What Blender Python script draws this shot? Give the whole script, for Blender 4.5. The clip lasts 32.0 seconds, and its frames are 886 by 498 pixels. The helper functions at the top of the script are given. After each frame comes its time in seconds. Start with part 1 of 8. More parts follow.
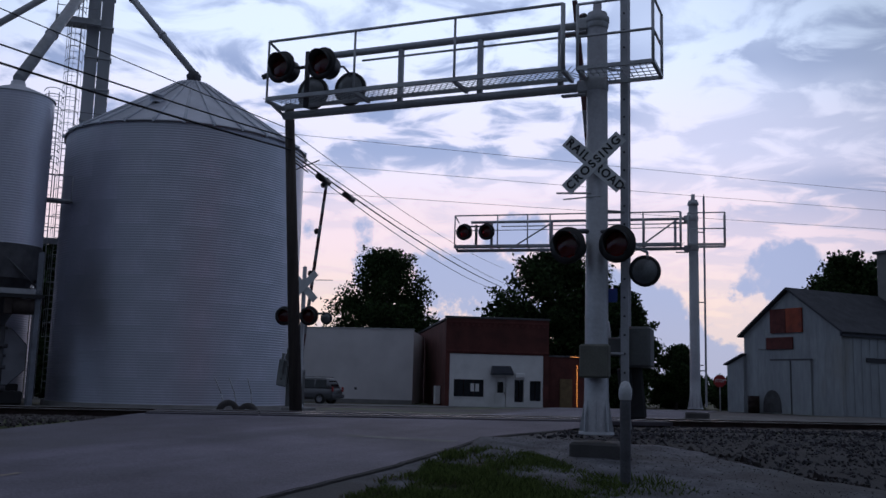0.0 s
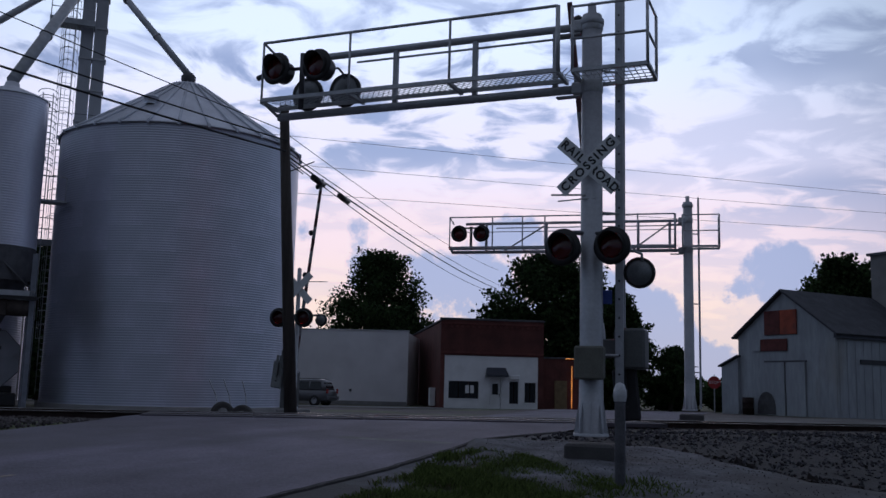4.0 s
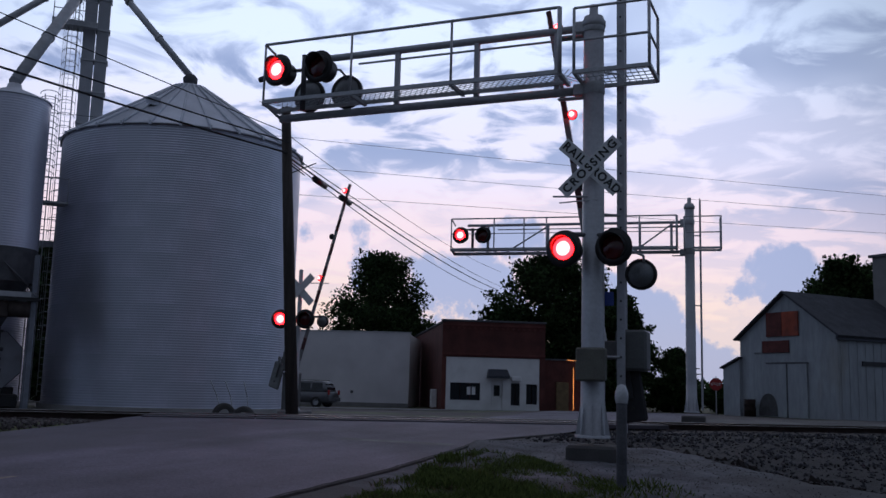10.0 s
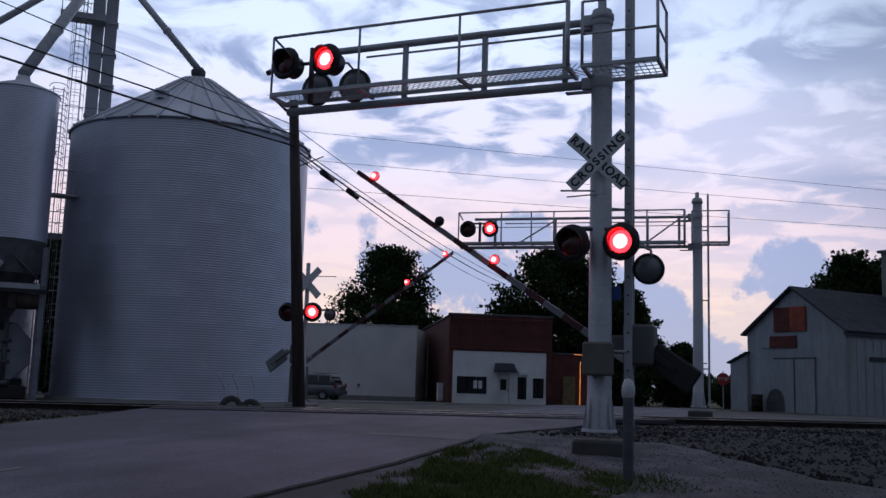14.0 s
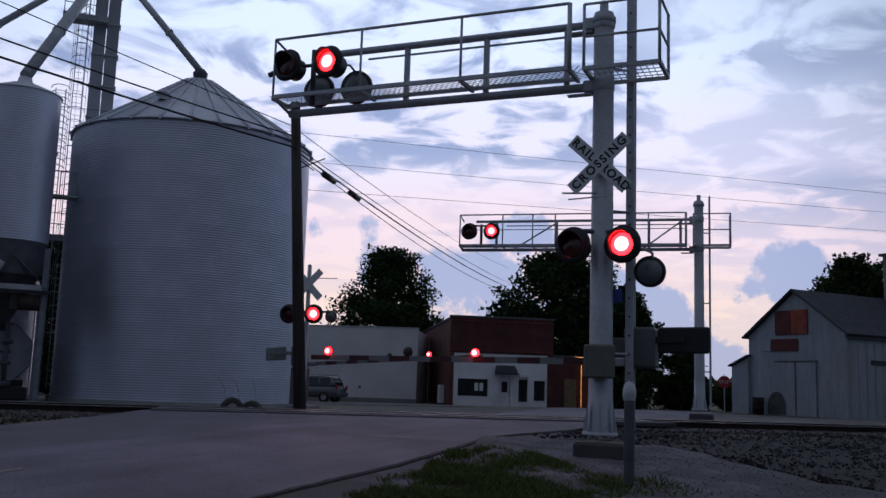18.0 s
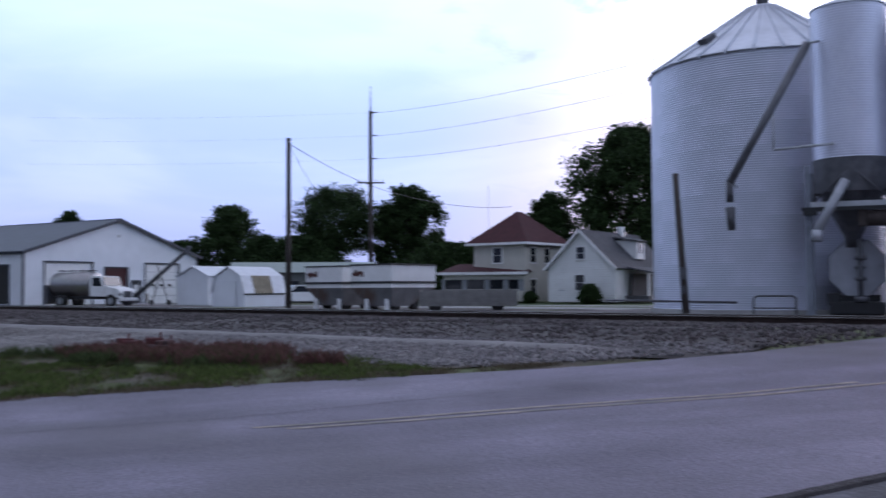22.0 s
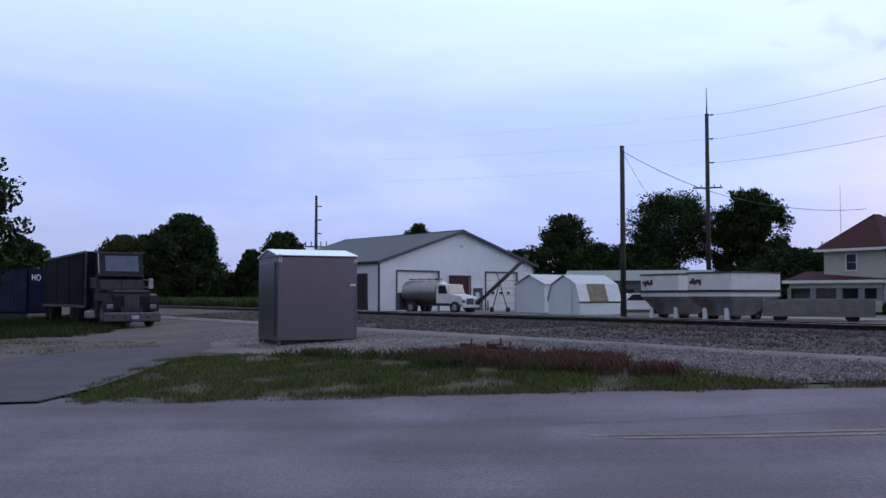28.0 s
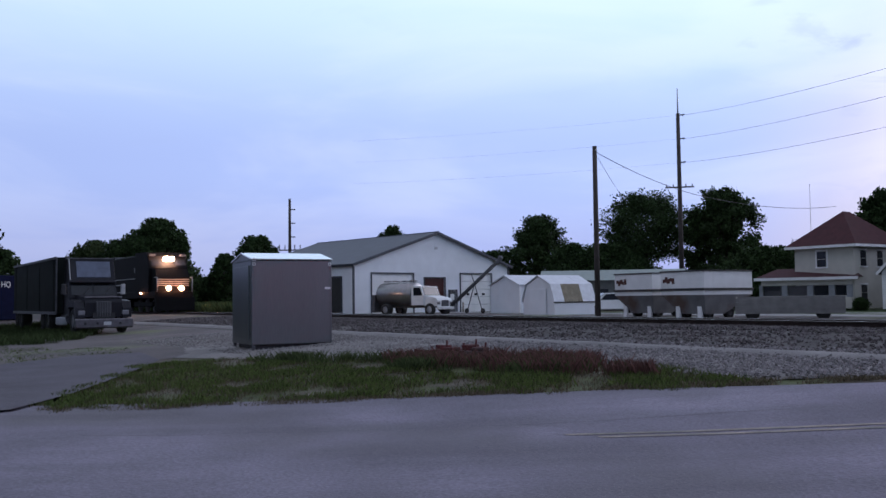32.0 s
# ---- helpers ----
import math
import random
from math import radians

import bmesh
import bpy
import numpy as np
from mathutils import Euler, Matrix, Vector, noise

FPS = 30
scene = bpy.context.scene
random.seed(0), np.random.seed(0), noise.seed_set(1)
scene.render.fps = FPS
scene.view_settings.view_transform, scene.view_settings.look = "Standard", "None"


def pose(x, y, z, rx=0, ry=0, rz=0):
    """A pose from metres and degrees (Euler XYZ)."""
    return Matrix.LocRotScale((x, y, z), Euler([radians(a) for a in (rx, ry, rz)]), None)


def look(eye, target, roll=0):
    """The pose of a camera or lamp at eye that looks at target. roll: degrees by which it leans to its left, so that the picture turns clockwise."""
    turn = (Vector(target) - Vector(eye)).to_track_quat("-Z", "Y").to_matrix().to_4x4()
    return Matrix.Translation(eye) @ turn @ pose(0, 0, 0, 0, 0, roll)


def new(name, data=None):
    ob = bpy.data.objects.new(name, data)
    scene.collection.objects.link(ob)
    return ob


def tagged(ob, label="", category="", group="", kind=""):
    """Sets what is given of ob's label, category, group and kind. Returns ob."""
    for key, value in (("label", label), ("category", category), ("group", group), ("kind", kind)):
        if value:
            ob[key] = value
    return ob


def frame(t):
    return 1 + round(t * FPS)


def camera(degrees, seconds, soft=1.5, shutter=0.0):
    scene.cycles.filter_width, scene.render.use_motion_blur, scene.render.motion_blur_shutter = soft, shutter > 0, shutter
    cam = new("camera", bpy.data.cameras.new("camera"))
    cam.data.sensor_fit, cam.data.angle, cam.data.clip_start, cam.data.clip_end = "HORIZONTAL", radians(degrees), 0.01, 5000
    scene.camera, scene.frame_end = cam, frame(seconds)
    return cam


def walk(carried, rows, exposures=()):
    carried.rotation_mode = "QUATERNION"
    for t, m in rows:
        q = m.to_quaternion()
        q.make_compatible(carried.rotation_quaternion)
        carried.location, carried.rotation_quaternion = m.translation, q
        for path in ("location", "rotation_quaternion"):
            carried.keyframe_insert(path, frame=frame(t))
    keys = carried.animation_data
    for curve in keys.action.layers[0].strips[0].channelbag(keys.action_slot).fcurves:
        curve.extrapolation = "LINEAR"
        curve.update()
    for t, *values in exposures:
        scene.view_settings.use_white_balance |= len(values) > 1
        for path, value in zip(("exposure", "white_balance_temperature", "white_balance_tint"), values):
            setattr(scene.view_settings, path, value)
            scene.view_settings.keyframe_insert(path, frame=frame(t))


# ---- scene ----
cam = camera(50.10, 32.0, soft=1.5, shutter=0.5)
# one spot on the verge; the hand-held camera only turns
PATH = [
    (0.0, pose(0, 0, 1.6, 98.22, -1.45, 0.00)),
    (0.5, pose(0, 0, 1.6, 98.26, -1.42, -0.09)),
    (1.0, pose(0, 0, 1.6, 98.57, -1.23, -0.37)),
    (1.5, pose(0, 0, 1.6, 98.73, -1.22, -0.51)),
    (2.0, pose(0, 0, 1.6, 98.65, -1.28, -0.48)),
    (2.5, pose(0, 0, 1.6, 98.54, -1.28, -0.47)),
    (3.0, pose(0, 0, 1.6, 98.41, -1.39, -0.31)),
    (3.5, pose(0, 0, 1.6, 98.36, -1.43, -0.31)),
    (5.5, pose(0, 0, 1.6, 98.27, -1.45, -0.30)),
    (6.0, pose(0, 0, 1.6, 98.28, -1.49, -0.20)),
    (6.5, pose(0, 0, 1.6, 98.37, -1.40, -0.27)),
    (7.0, pose(0, 0, 1.6, 98.42, -1.43, -0.25)),
    (7.5, pose(0, 0, 1.6, 98.44, -1.45, -0.23)),
    (8.0, pose(0, 0, 1.6, 98.42, -1.44, -0.26)),
    (8.5, pose(0, 0, 1.6, 98.41, -1.44, -0.23)),
    (9.0, pose(0, 0, 1.6, 98.37, -1.45, -0.26)),
    (9.5, pose(0, 0, 1.6, 98.40, -1.42, -0.25)),
    (10.0, pose(0, 0, 1.6, 98.42, -1.47, -0.22)),
    (10.5, pose(0, 0, 1.6, 98.45, -1.51, -0.18)),
    (11.0, pose(0, 0, 1.6, 98.44, -1.40, -0.19)),
    (11.5, pose(0, 0, 1.6, 98.36, -1.49, -0.10)),
    (12.0, pose(0, 0, 1.6, 98.32, -1.54, -0.10)),
    (12.5, pose(0, 0, 1.6, 98.25, -1.60, 0.03)),
    (13.0, pose(0, 0, 1.6, 98.25, -1.58, -0.03)),
    (13.5, pose(0, 0, 1.6, 98.22, -1.57, 0.07)),
    (14.0, pose(0, 0, 1.6, 98.03, -1.74, 0.18)),
    (14.5, pose(0, 0, 1.6, 97.86, -1.84, 0.37)),
    (16.5, pose(0, 0, 1.6, 98.04, -1.76, 0.29)),
    (17.0, pose(0, 0, 1.6, 98.18, -1.82, 0.28)),
    (17.5, pose(0, 0, 1.6, 98.24, -1.82, 0.25)),
    (18.0, pose(0, 0, 1.6, 98.16, -1.89, 0.24)),
    (18.5, pose(0, 0, 1.6, 97.96, -1.84, 0.02)),
    (19.0, pose(0, 0, 1.6, 97.21, -1.95, 3.03)),
    (19.5, pose(0, 0, 1.6, 95.60, -2.06, 11.41)),
    (20.0, pose(0, 0, 1.6, 94.15, -1.88, 21.00)),
    (20.5, pose(0, 0, 1.6, 93.07, -0.69, 29.55)),
    (21.0, pose(0, 0, 1.6, 92.10, 0.11, 38.14)),
    (21.5, pose(0, 0, 1.6, 92.03, 0.50, 43.30)),
    (22.0, pose(0, 0, 1.6, 92.38, 0.32, 48.71)),
    (22.5, pose(0, 0, 1.6, 92.61, 0.21, 56.37)),
    (23.0, pose(0, 0, 1.6, 92.29, -0.10, 65.25)),
    (23.5, pose(0, 0, 1.6, 91.99, -0.63, 71.02)),
    (24.0, pose(0, 0, 1.6, 92.17, -1.06, 71.15)),
    (24.5, pose(0, 0, 1.6, 92.18, -0.88, 71.15)),
    (25.0, pose(0, 0, 1.6, 92.28, -0.73, 71.01)),
    (25.5, pose(0, 0, 1.6, 92.48, -0.50, 70.50)),
    (26.0, pose(0, 0, 1.6, 92.66, -0.46, 70.12)),
    (26.5, pose(0, 0, 1.6, 92.83, -0.11, 69.24)),
    (28.5, pose(0, 0, 1.6, 92.82, -0.06, 68.59)),
    (29.0, pose(0, 0, 1.6, 92.51, -0.24, 68.56)),
    (29.5, pose(0, 0, 1.6, 92.55, -0.25, 69.03)),
    (30.0, pose(0, 0, 1.6, 92.41, -0.07, 68.56)),
    (30.5, pose(0, 0, 1.6, 92.65, 0.28, 67.76)),
    (31.0, pose(0, 0, 1.6, 92.78, 0.45, 67.94)),
    (31.5, pose(0, 0, 1.6, 93.01, 0.81, 67.33)),
    (32.0, pose(0, 0, 1.6, 93.03, 0.73, 67.22)),
]
EXPOSURES = [(0.0, -0.08, 5550, 10), (18.6, -0.08, 5550, 10), (19.5, 0.6, 5650, 11), (20.2, 1.4, 5500, 13), (21.0, 1.72, 5450, 14), (22.0, 1.60, 5600, 14), (23.0, 1.50, 5650, 13), (26.0, 1.45, 5740, 12), (32.0, 1.36, 5720, 12)]
walk(cam, PATH, EXPOSURES)

# ---- sky and light ----
SUNSET = radians(3)          # azimuth of the afterglow, left of +y
world = bpy.data.worlds.new("dusk_sky")
scene.world = world
world.use_nodes = True
wt = world.node_tree
wt.nodes.clear()


def wn(kind, **inputs):
    n = wt.nodes.new(kind)
    for k, v in inputs.items():
        n.inputs[int(k[1:])].default_value = v
    return n


def wmath(op, a, b=None, c=None):
    n = wt.nodes.new("ShaderNodeMath")
    n.operation = op
    n.use_clamp = False
    for i, v in enumerate((a, b, c)):
        if v is None:
            continue
        if isinstance(v, (int, float)):
            n.inputs[i].default_value = v
        else:
            wt.links.new(v, n.inputs[i])
    return n.outputs[0]


def wramp(fac, stops, ease="EASE"):
    n = wt.nodes.new("ShaderNodeValToRGB")
    n.color_ramp.interpolation = ease
    el = n.color_ramp.elements
    while len(el) < len(stops):
        el.new(0.5)
    for e, (p, c) in zip(el, stops):
        e.position, e.color = p, (*c, 1)
    wt.links.new(fac, n.inputs[0])
    return n.outputs[0]


def wmix(fac, a, b, mode="MIX"):
    n = wt.nodes.new("ShaderNodeMix")
    n.data_type, n.blend_type = "RGBA", mode
    for i, v in ((0, fac), (6, a), (7, b)):
        if isinstance(v, (int, float)):
            n.inputs[i].default_value = v
        elif isinstance(v, tuple):
            n.inputs[i].default_value = (*v, 1)
        else:
            wt.links.new(v, n.inputs[i])
    return n.outputs[2]


co = wt.nodes.new("ShaderNodeTexCoord")
sep = wt.nodes.new("ShaderNodeSeparateXYZ")
wt.links.new(co.outputs["Generated"], sep.inputs[0])
dx, dy, dz = sep.outputs
up = wmath("MAXIMUM", dz, 0.0)
# how far a direction lies from the afterglow, 1 towards it and 0 opposite
west = wmath("ADD", wmath("MULTIPLY", dx, -0.5 * math.sin(SUNSET)), wmath("MULTIPLY_ADD", dy, 0.5 * math.cos(SUNSET), 0.5))
clear_east = wramp(up, [(0.0, (0.39, 0.43, 0.69)), (0.14, (0.455, 0.545, 0.85)), (0.34, (0.75, 0.90, 1.06)), (0.6, (0.74, 0.78, 0.90)), (1.0, (0.74, 0.74, 0.86))])
pale_east = wramp(up, [(0.0, (0.48, 0.50, 0.70)), (0.14, (0.62, 0.68, 0.92)), (0.34, (0.86, 0.97, 1.08)), (0.6, (0.76, 0.80, 0.92)), (1.0, (0.74, 0.74, 0.86))])
# soft torn veils of cloud in the east, drawn out along the horizon
veil_co = wt.nodes.new("ShaderNodeCombineXYZ")
wt.links.new(dx, veil_co.inputs[0])
wt.links.new(dy, veil_co.inputs[1])
wt.links.new(wmath("MULTIPLY", dz, 4.2), veil_co.inputs[2])
veil_noise = wn("ShaderNodeTexNoise", _2=2.6, _3=6.0, _4=0.52, _8=0.6)
wt.links.new(veil_co.outputs[0], veil_noise.inputs[0])
veils = wramp(veil_noise.outputs[0], [(0.40, (0, 0, 0)), (0.66, (0.7, 0.7, 0.7))])
clear_east = wmix(veils, clear_east, pale_east)
clear_west = wramp(up, [(0.0, (1.05, 0.78, 0.54)), (0.07, (1.08, 0.78, 0.62)), (0.16, (1.07, 0.80, 0.76)), (0.25, (0.99, 0.88, 0.94)), (0.36, (0.93, 0.96, 1.08)), (0.6, (0.72, 0.75, 0.92)), (1.0, (0.72, 0.72, 0.86))])
clear = wmix(wramp(west, [(0.82, (0, 0, 0)), (0.975, (1, 1, 1))]), clear_east, clear_west)
# cloud deck seen in perspective
flat = wt.nodes.new("ShaderNodeCombineXYZ")
low = wmath("ADD", up, 0.13)
wt.links.new(wmath("ADD", wmath("DIVIDE", dx, low), 6.3), flat.inputs[0])
wt.links.new(wmath("DIVIDE", dy, low), flat.inputs[1])
n1 = wn("ShaderNodeTexNoise", _2=4.3, _3=7.0, _4=0.54, _8=0.5)
n2 = wn("ShaderNodeTexNoise", _2=1.1, _3=3.0, _4=0.5)
n3 = wn("ShaderNodeTexNoise", _2=9.0, _3=6.0, _4=0.6)
n4 = wn("ShaderNodeTexNoise", _2=4.6, _3=2.0, _4=0.5)
wt.links.new(co.outputs["Generated"], n4.inputs[0])
for n in (n1, n2):
    wt.links.new(flat.outputs[0], n.inputs[0])
wt.links.new(co.outputs["Generated"], n3.inputs[0])
puffs = wramp(wmath("MULTIPLY_ADD", dx, 0.13, n1.outputs[0]), [(0.45, (0, 0, 0)), (0.60, (1, 1, 1))])
banks = wramp(n2.outputs[0], [(0.36, (0, 0, 0)), (0.60, (1, 1, 1))])
# a bank of heaped cloud along the horizon, with ragged tops and a few holes
rise = wmath("ADD", wmath("MULTIPLY_ADD", n4.outputs[0], 0.34, -0.055), wmath("MULTIPLY_ADD", n3.outputs[0], 0.20, -0.10))
heaps = wramp(wmath("SUBTRACT", rise, up), [(0.0, (0, 0, 0)), (0.018, (1, 1, 1))])
heaps = wmath("MULTIPLY", wmath("MULTIPLY", heaps, wramp(west, [(0.84, (0, 0, 0)), (0.95, (1, 1, 1))])), wramp(n3.outputs[0], [(0.40, (0.25, 0.25, 0.25)), (0.45, (0.95, 0.95, 0.95))]))
amount = wramp(west, [(0.80, (0.05, 0.05, 0.05)), (0.945, (1, 1, 1))])
cover = wmath("MULTIPLY", amount, wmath("MAXIMUM", heaps, wmath("MULTIPLY", puffs, wmath("MULTIPLY", wramp(up, [(0.10, (0.25, 0.25, 0.25)), (0.27, (1, 1, 1))]), wmath("MULTIPLY_ADD", banks, 0.6, 0.4)))))
cloud = wramp(up, [(0.0, (0.47, 0.47, 0.57)), (0.12, (0.43, 0.46, 0.62)), (0.3, (0.36, 0.41, 0.58)), (1.0, (0.34, 0.38, 0.66))])
sky_colour = wmix(cover, clear, cloud)
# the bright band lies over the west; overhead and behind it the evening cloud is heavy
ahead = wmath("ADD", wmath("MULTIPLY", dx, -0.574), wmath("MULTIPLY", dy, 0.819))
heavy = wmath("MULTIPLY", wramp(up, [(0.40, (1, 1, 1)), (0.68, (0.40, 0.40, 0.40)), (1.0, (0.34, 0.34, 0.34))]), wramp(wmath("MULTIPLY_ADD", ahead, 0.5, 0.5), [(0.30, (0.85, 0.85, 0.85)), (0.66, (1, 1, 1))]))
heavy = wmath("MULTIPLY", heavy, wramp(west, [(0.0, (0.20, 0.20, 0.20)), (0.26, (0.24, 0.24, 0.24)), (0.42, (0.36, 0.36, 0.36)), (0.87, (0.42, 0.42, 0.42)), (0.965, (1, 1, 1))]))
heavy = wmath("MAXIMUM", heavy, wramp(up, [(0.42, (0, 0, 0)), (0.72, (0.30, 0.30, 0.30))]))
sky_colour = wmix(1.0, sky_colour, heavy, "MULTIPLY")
nish = wt.nodes.new("ShaderNodeTexSky")
nish.sky_type, nish.sun_disc = "NISHITA", False
nish.sun_elevation, nish.sun_rotation = radians(-2.0), -SUNSET
bg1 = wn("ShaderNodeBackground", _1=1.0)
bg2 = wn("ShaderNodeBackground", _1=0.05)
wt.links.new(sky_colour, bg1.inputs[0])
wt.links.new(nish.outputs[0], bg2.inputs[0])
both = wt.nodes.new("ShaderNodeAddShader")
wt.links.new(bg1.outputs[0], both.inputs[0])
wt.links.new(bg2.outputs[0], both.inputs[1])
wo = wt.nodes.new("ShaderNodeOutputWorld")
wt.links.new(both.outputs[0], wo.inputs[0])
sun = new("sun", bpy.data.lights.new("sun", "SUN"))
sun.data.energy, sun.data.angle, sun.data.color = 0.15, radians(25), (1.0, 0.82, 0.72)
sun.matrix_world = look((20 * math.sin(-SUNSET), 20 * math.cos(SUNSET), 6), (0, 0, 0))

# ---- materials ----
MATS = {}


def mat(name, colour, rough=0.7, metal=0.0, vary=0.25, scale=3.0, fine=40.0, bump=0.15, second=None, stain=0.0, emit=None, per_object=0.0, spec=0.5, streak=None):
    """A worn surface: a base colour that drifts at two scales, some relief, and a second colour in patches."""
    if name in MATS:
        return MATS[name]
    m = bpy.data.materials.new(name)
    m.use_nodes = True
    nt = m.node_tree
    b = nt.nodes["Principled BSDF"]
    b.inputs["Roughness"].default_value = rough
    b.inputs["Metallic"].default_value = metal
    b.inputs["Specular IOR Level"].default_value = spec
    tc = nt.nodes.new("ShaderNodeTexCoord")
    big, small = nt.nodes.new("ShaderNodeTexNoise"), nt.nodes.new("ShaderNodeTexNoise")
    src = tc.outputs["Object"]
    if streak:
        mp = nt.nodes.new("ShaderNodeMapping")
        mp.inputs["Scale"].default_value = streak
        nt.links.new(src, mp.inputs[0])
        src = mp.outputs[0]
    for n, sc, det in ((big, scale, 5), (small, fine, 3)):
        n.inputs["Scale"].default_value, n.inputs["Detail"].default_value = sc, det
        nt.links.new(src, n.inputs["Vector"])
    lo, hi = [max(0.0, c * (1 - vary)) for c in colour], [min(1.0, c * (1 + vary)) for c in colour]
    r = nt.nodes.new("ShaderNodeValToRGB")
    r.color_ramp.elements[0].position, r.color_ramp.elements[1].position = 0.3, 0.7
    r.color_ramp.elements[0].color, r.color_ramp.elements[1].color = (*lo, 1), (*hi, 1)
    nt.links.new(big.outputs[0], r.inputs[0])
    out = r.outputs[0]
    mx = nt.nodes.new("ShaderNodeMix")
    mx.data_type, mx.blend_type = "RGBA", "OVERLAY"
    mx.inputs[0].default_value = min(1.0, vary * 1.6)
    nt.links.new(out, mx.inputs[6])
    nt.links.new(small.outputs[0], mx.inputs[7])
    out = mx.outputs[2]
    if second:
        big2 = nt.nodes.new("ShaderNodeTexNoise")
        big2.inputs["Scale"].default_value, big2.inputs["Detail"].default_value = scale * 0.37, 8
        nt.links.new(src, big2.inputs["Vector"])
        r2 = nt.nodes.new("ShaderNodeValToRGB")
        r2.color_ramp.elements[0].position, r2.color_ramp.elements[1].position = 0.55 - stain * 0.3, 0.68 - stain * 0.3
        nt.links.new(big2.outputs[0], r2.inputs[0])
        m2 = nt.nodes.new("ShaderNodeMix")
        m2.data_type = "RGBA"
        nt.links.new(r2.outputs[0], m2.inputs[0])
        nt.links.new(out, m2.inputs[6])
        m2.inputs[7].default_value = (*second, 1)
        out = m2.outputs[2]
    if per_object:
        oi = nt.nodes.new("ShaderNodeObjectInfo")
        hs = nt.nodes.new("ShaderNodeHueSaturation")
        mr = nt.nodes.new("ShaderNodeMapRange")
        mr.inputs[3].default_value, mr.inputs[4].default_value = 1 - per_object, 1 + per_object
        nt.links.new(oi.outputs["Random"], mr.inputs[0])
        nt.links.new(mr.outputs[0], hs.inputs["Value"])
        nt.links.new(out, hs.inputs["Color"])
        out = hs.outputs[0]
    nt.links.new(out, b.inputs["Base Color"])
    if bump:
        bp = nt.nodes.new("ShaderNodeBump")
        bp.inputs["Strength"].default_value, bp.inputs["Distance"].default_value = bump, 0.02
        nt.links.new(small.outputs[0], bp.inputs["Height"])
        nt.links.new(bp.outputs[0], b.inputs["Normal"])
    if emit:
        b.inputs["Emission Color"].default_value, b.inputs["Emission Strength"].default_value = (*emit[0], 1), emit[1]
    MATS[name] = m
    return m


def island_mat(name, colour, spread=0.35, rough=0.8, translucent=0.0):
    """Many small pieces in one mesh, each a shade of its own."""
    m = bpy.data.materials.new(name)
    m.use_nodes = True
    nt = m.node_tree
    b = nt.nodes["Principled BSDF"]
    b.inputs["Roughness"].default_value = rough
    b.inputs["Specular IOR Level"].default_value = 0.12
    g = nt.nodes.new("ShaderNodeNewGeometry")
    r = nt.nodes.new("ShaderNodeValToRGB")
    el = r.color_ramp.elements
    el[0].color = (*[c * (1 - spread) for c in colour], 1)
    el[1].color = (*[min(1, c * (1 + spread)) for c in colour], 1)
    nt.links.new(g.outputs["Random Per Island"], r.inputs[0])
    nt.links.new(r.outputs[0], b.inputs["Base Color"])
    if translucent:
        tr = nt.nodes.new("ShaderNodeBsdfTranslucent")
        nt.links.new(r.outputs[0], tr.inputs[0])
        ms = nt.nodes.new("ShaderNodeMixShader")
        ms.inputs[0].default_value = translucent
        nt.links.new(b.outputs[0], ms.inputs[1])
        nt.links.new(tr.outputs[0], ms.inputs[2])
        nt.links.new(ms.outputs[0], nt.nodes["Material Output"].inputs[0])
    return m


ASPHALT = mat("asphalt", (0.152, 0.139, 0.177), 0.85, vary=0.34, scale=0.45, fine=26, bump=0.9, second=(0.106, 0.098, 0.112), stain=0.1)


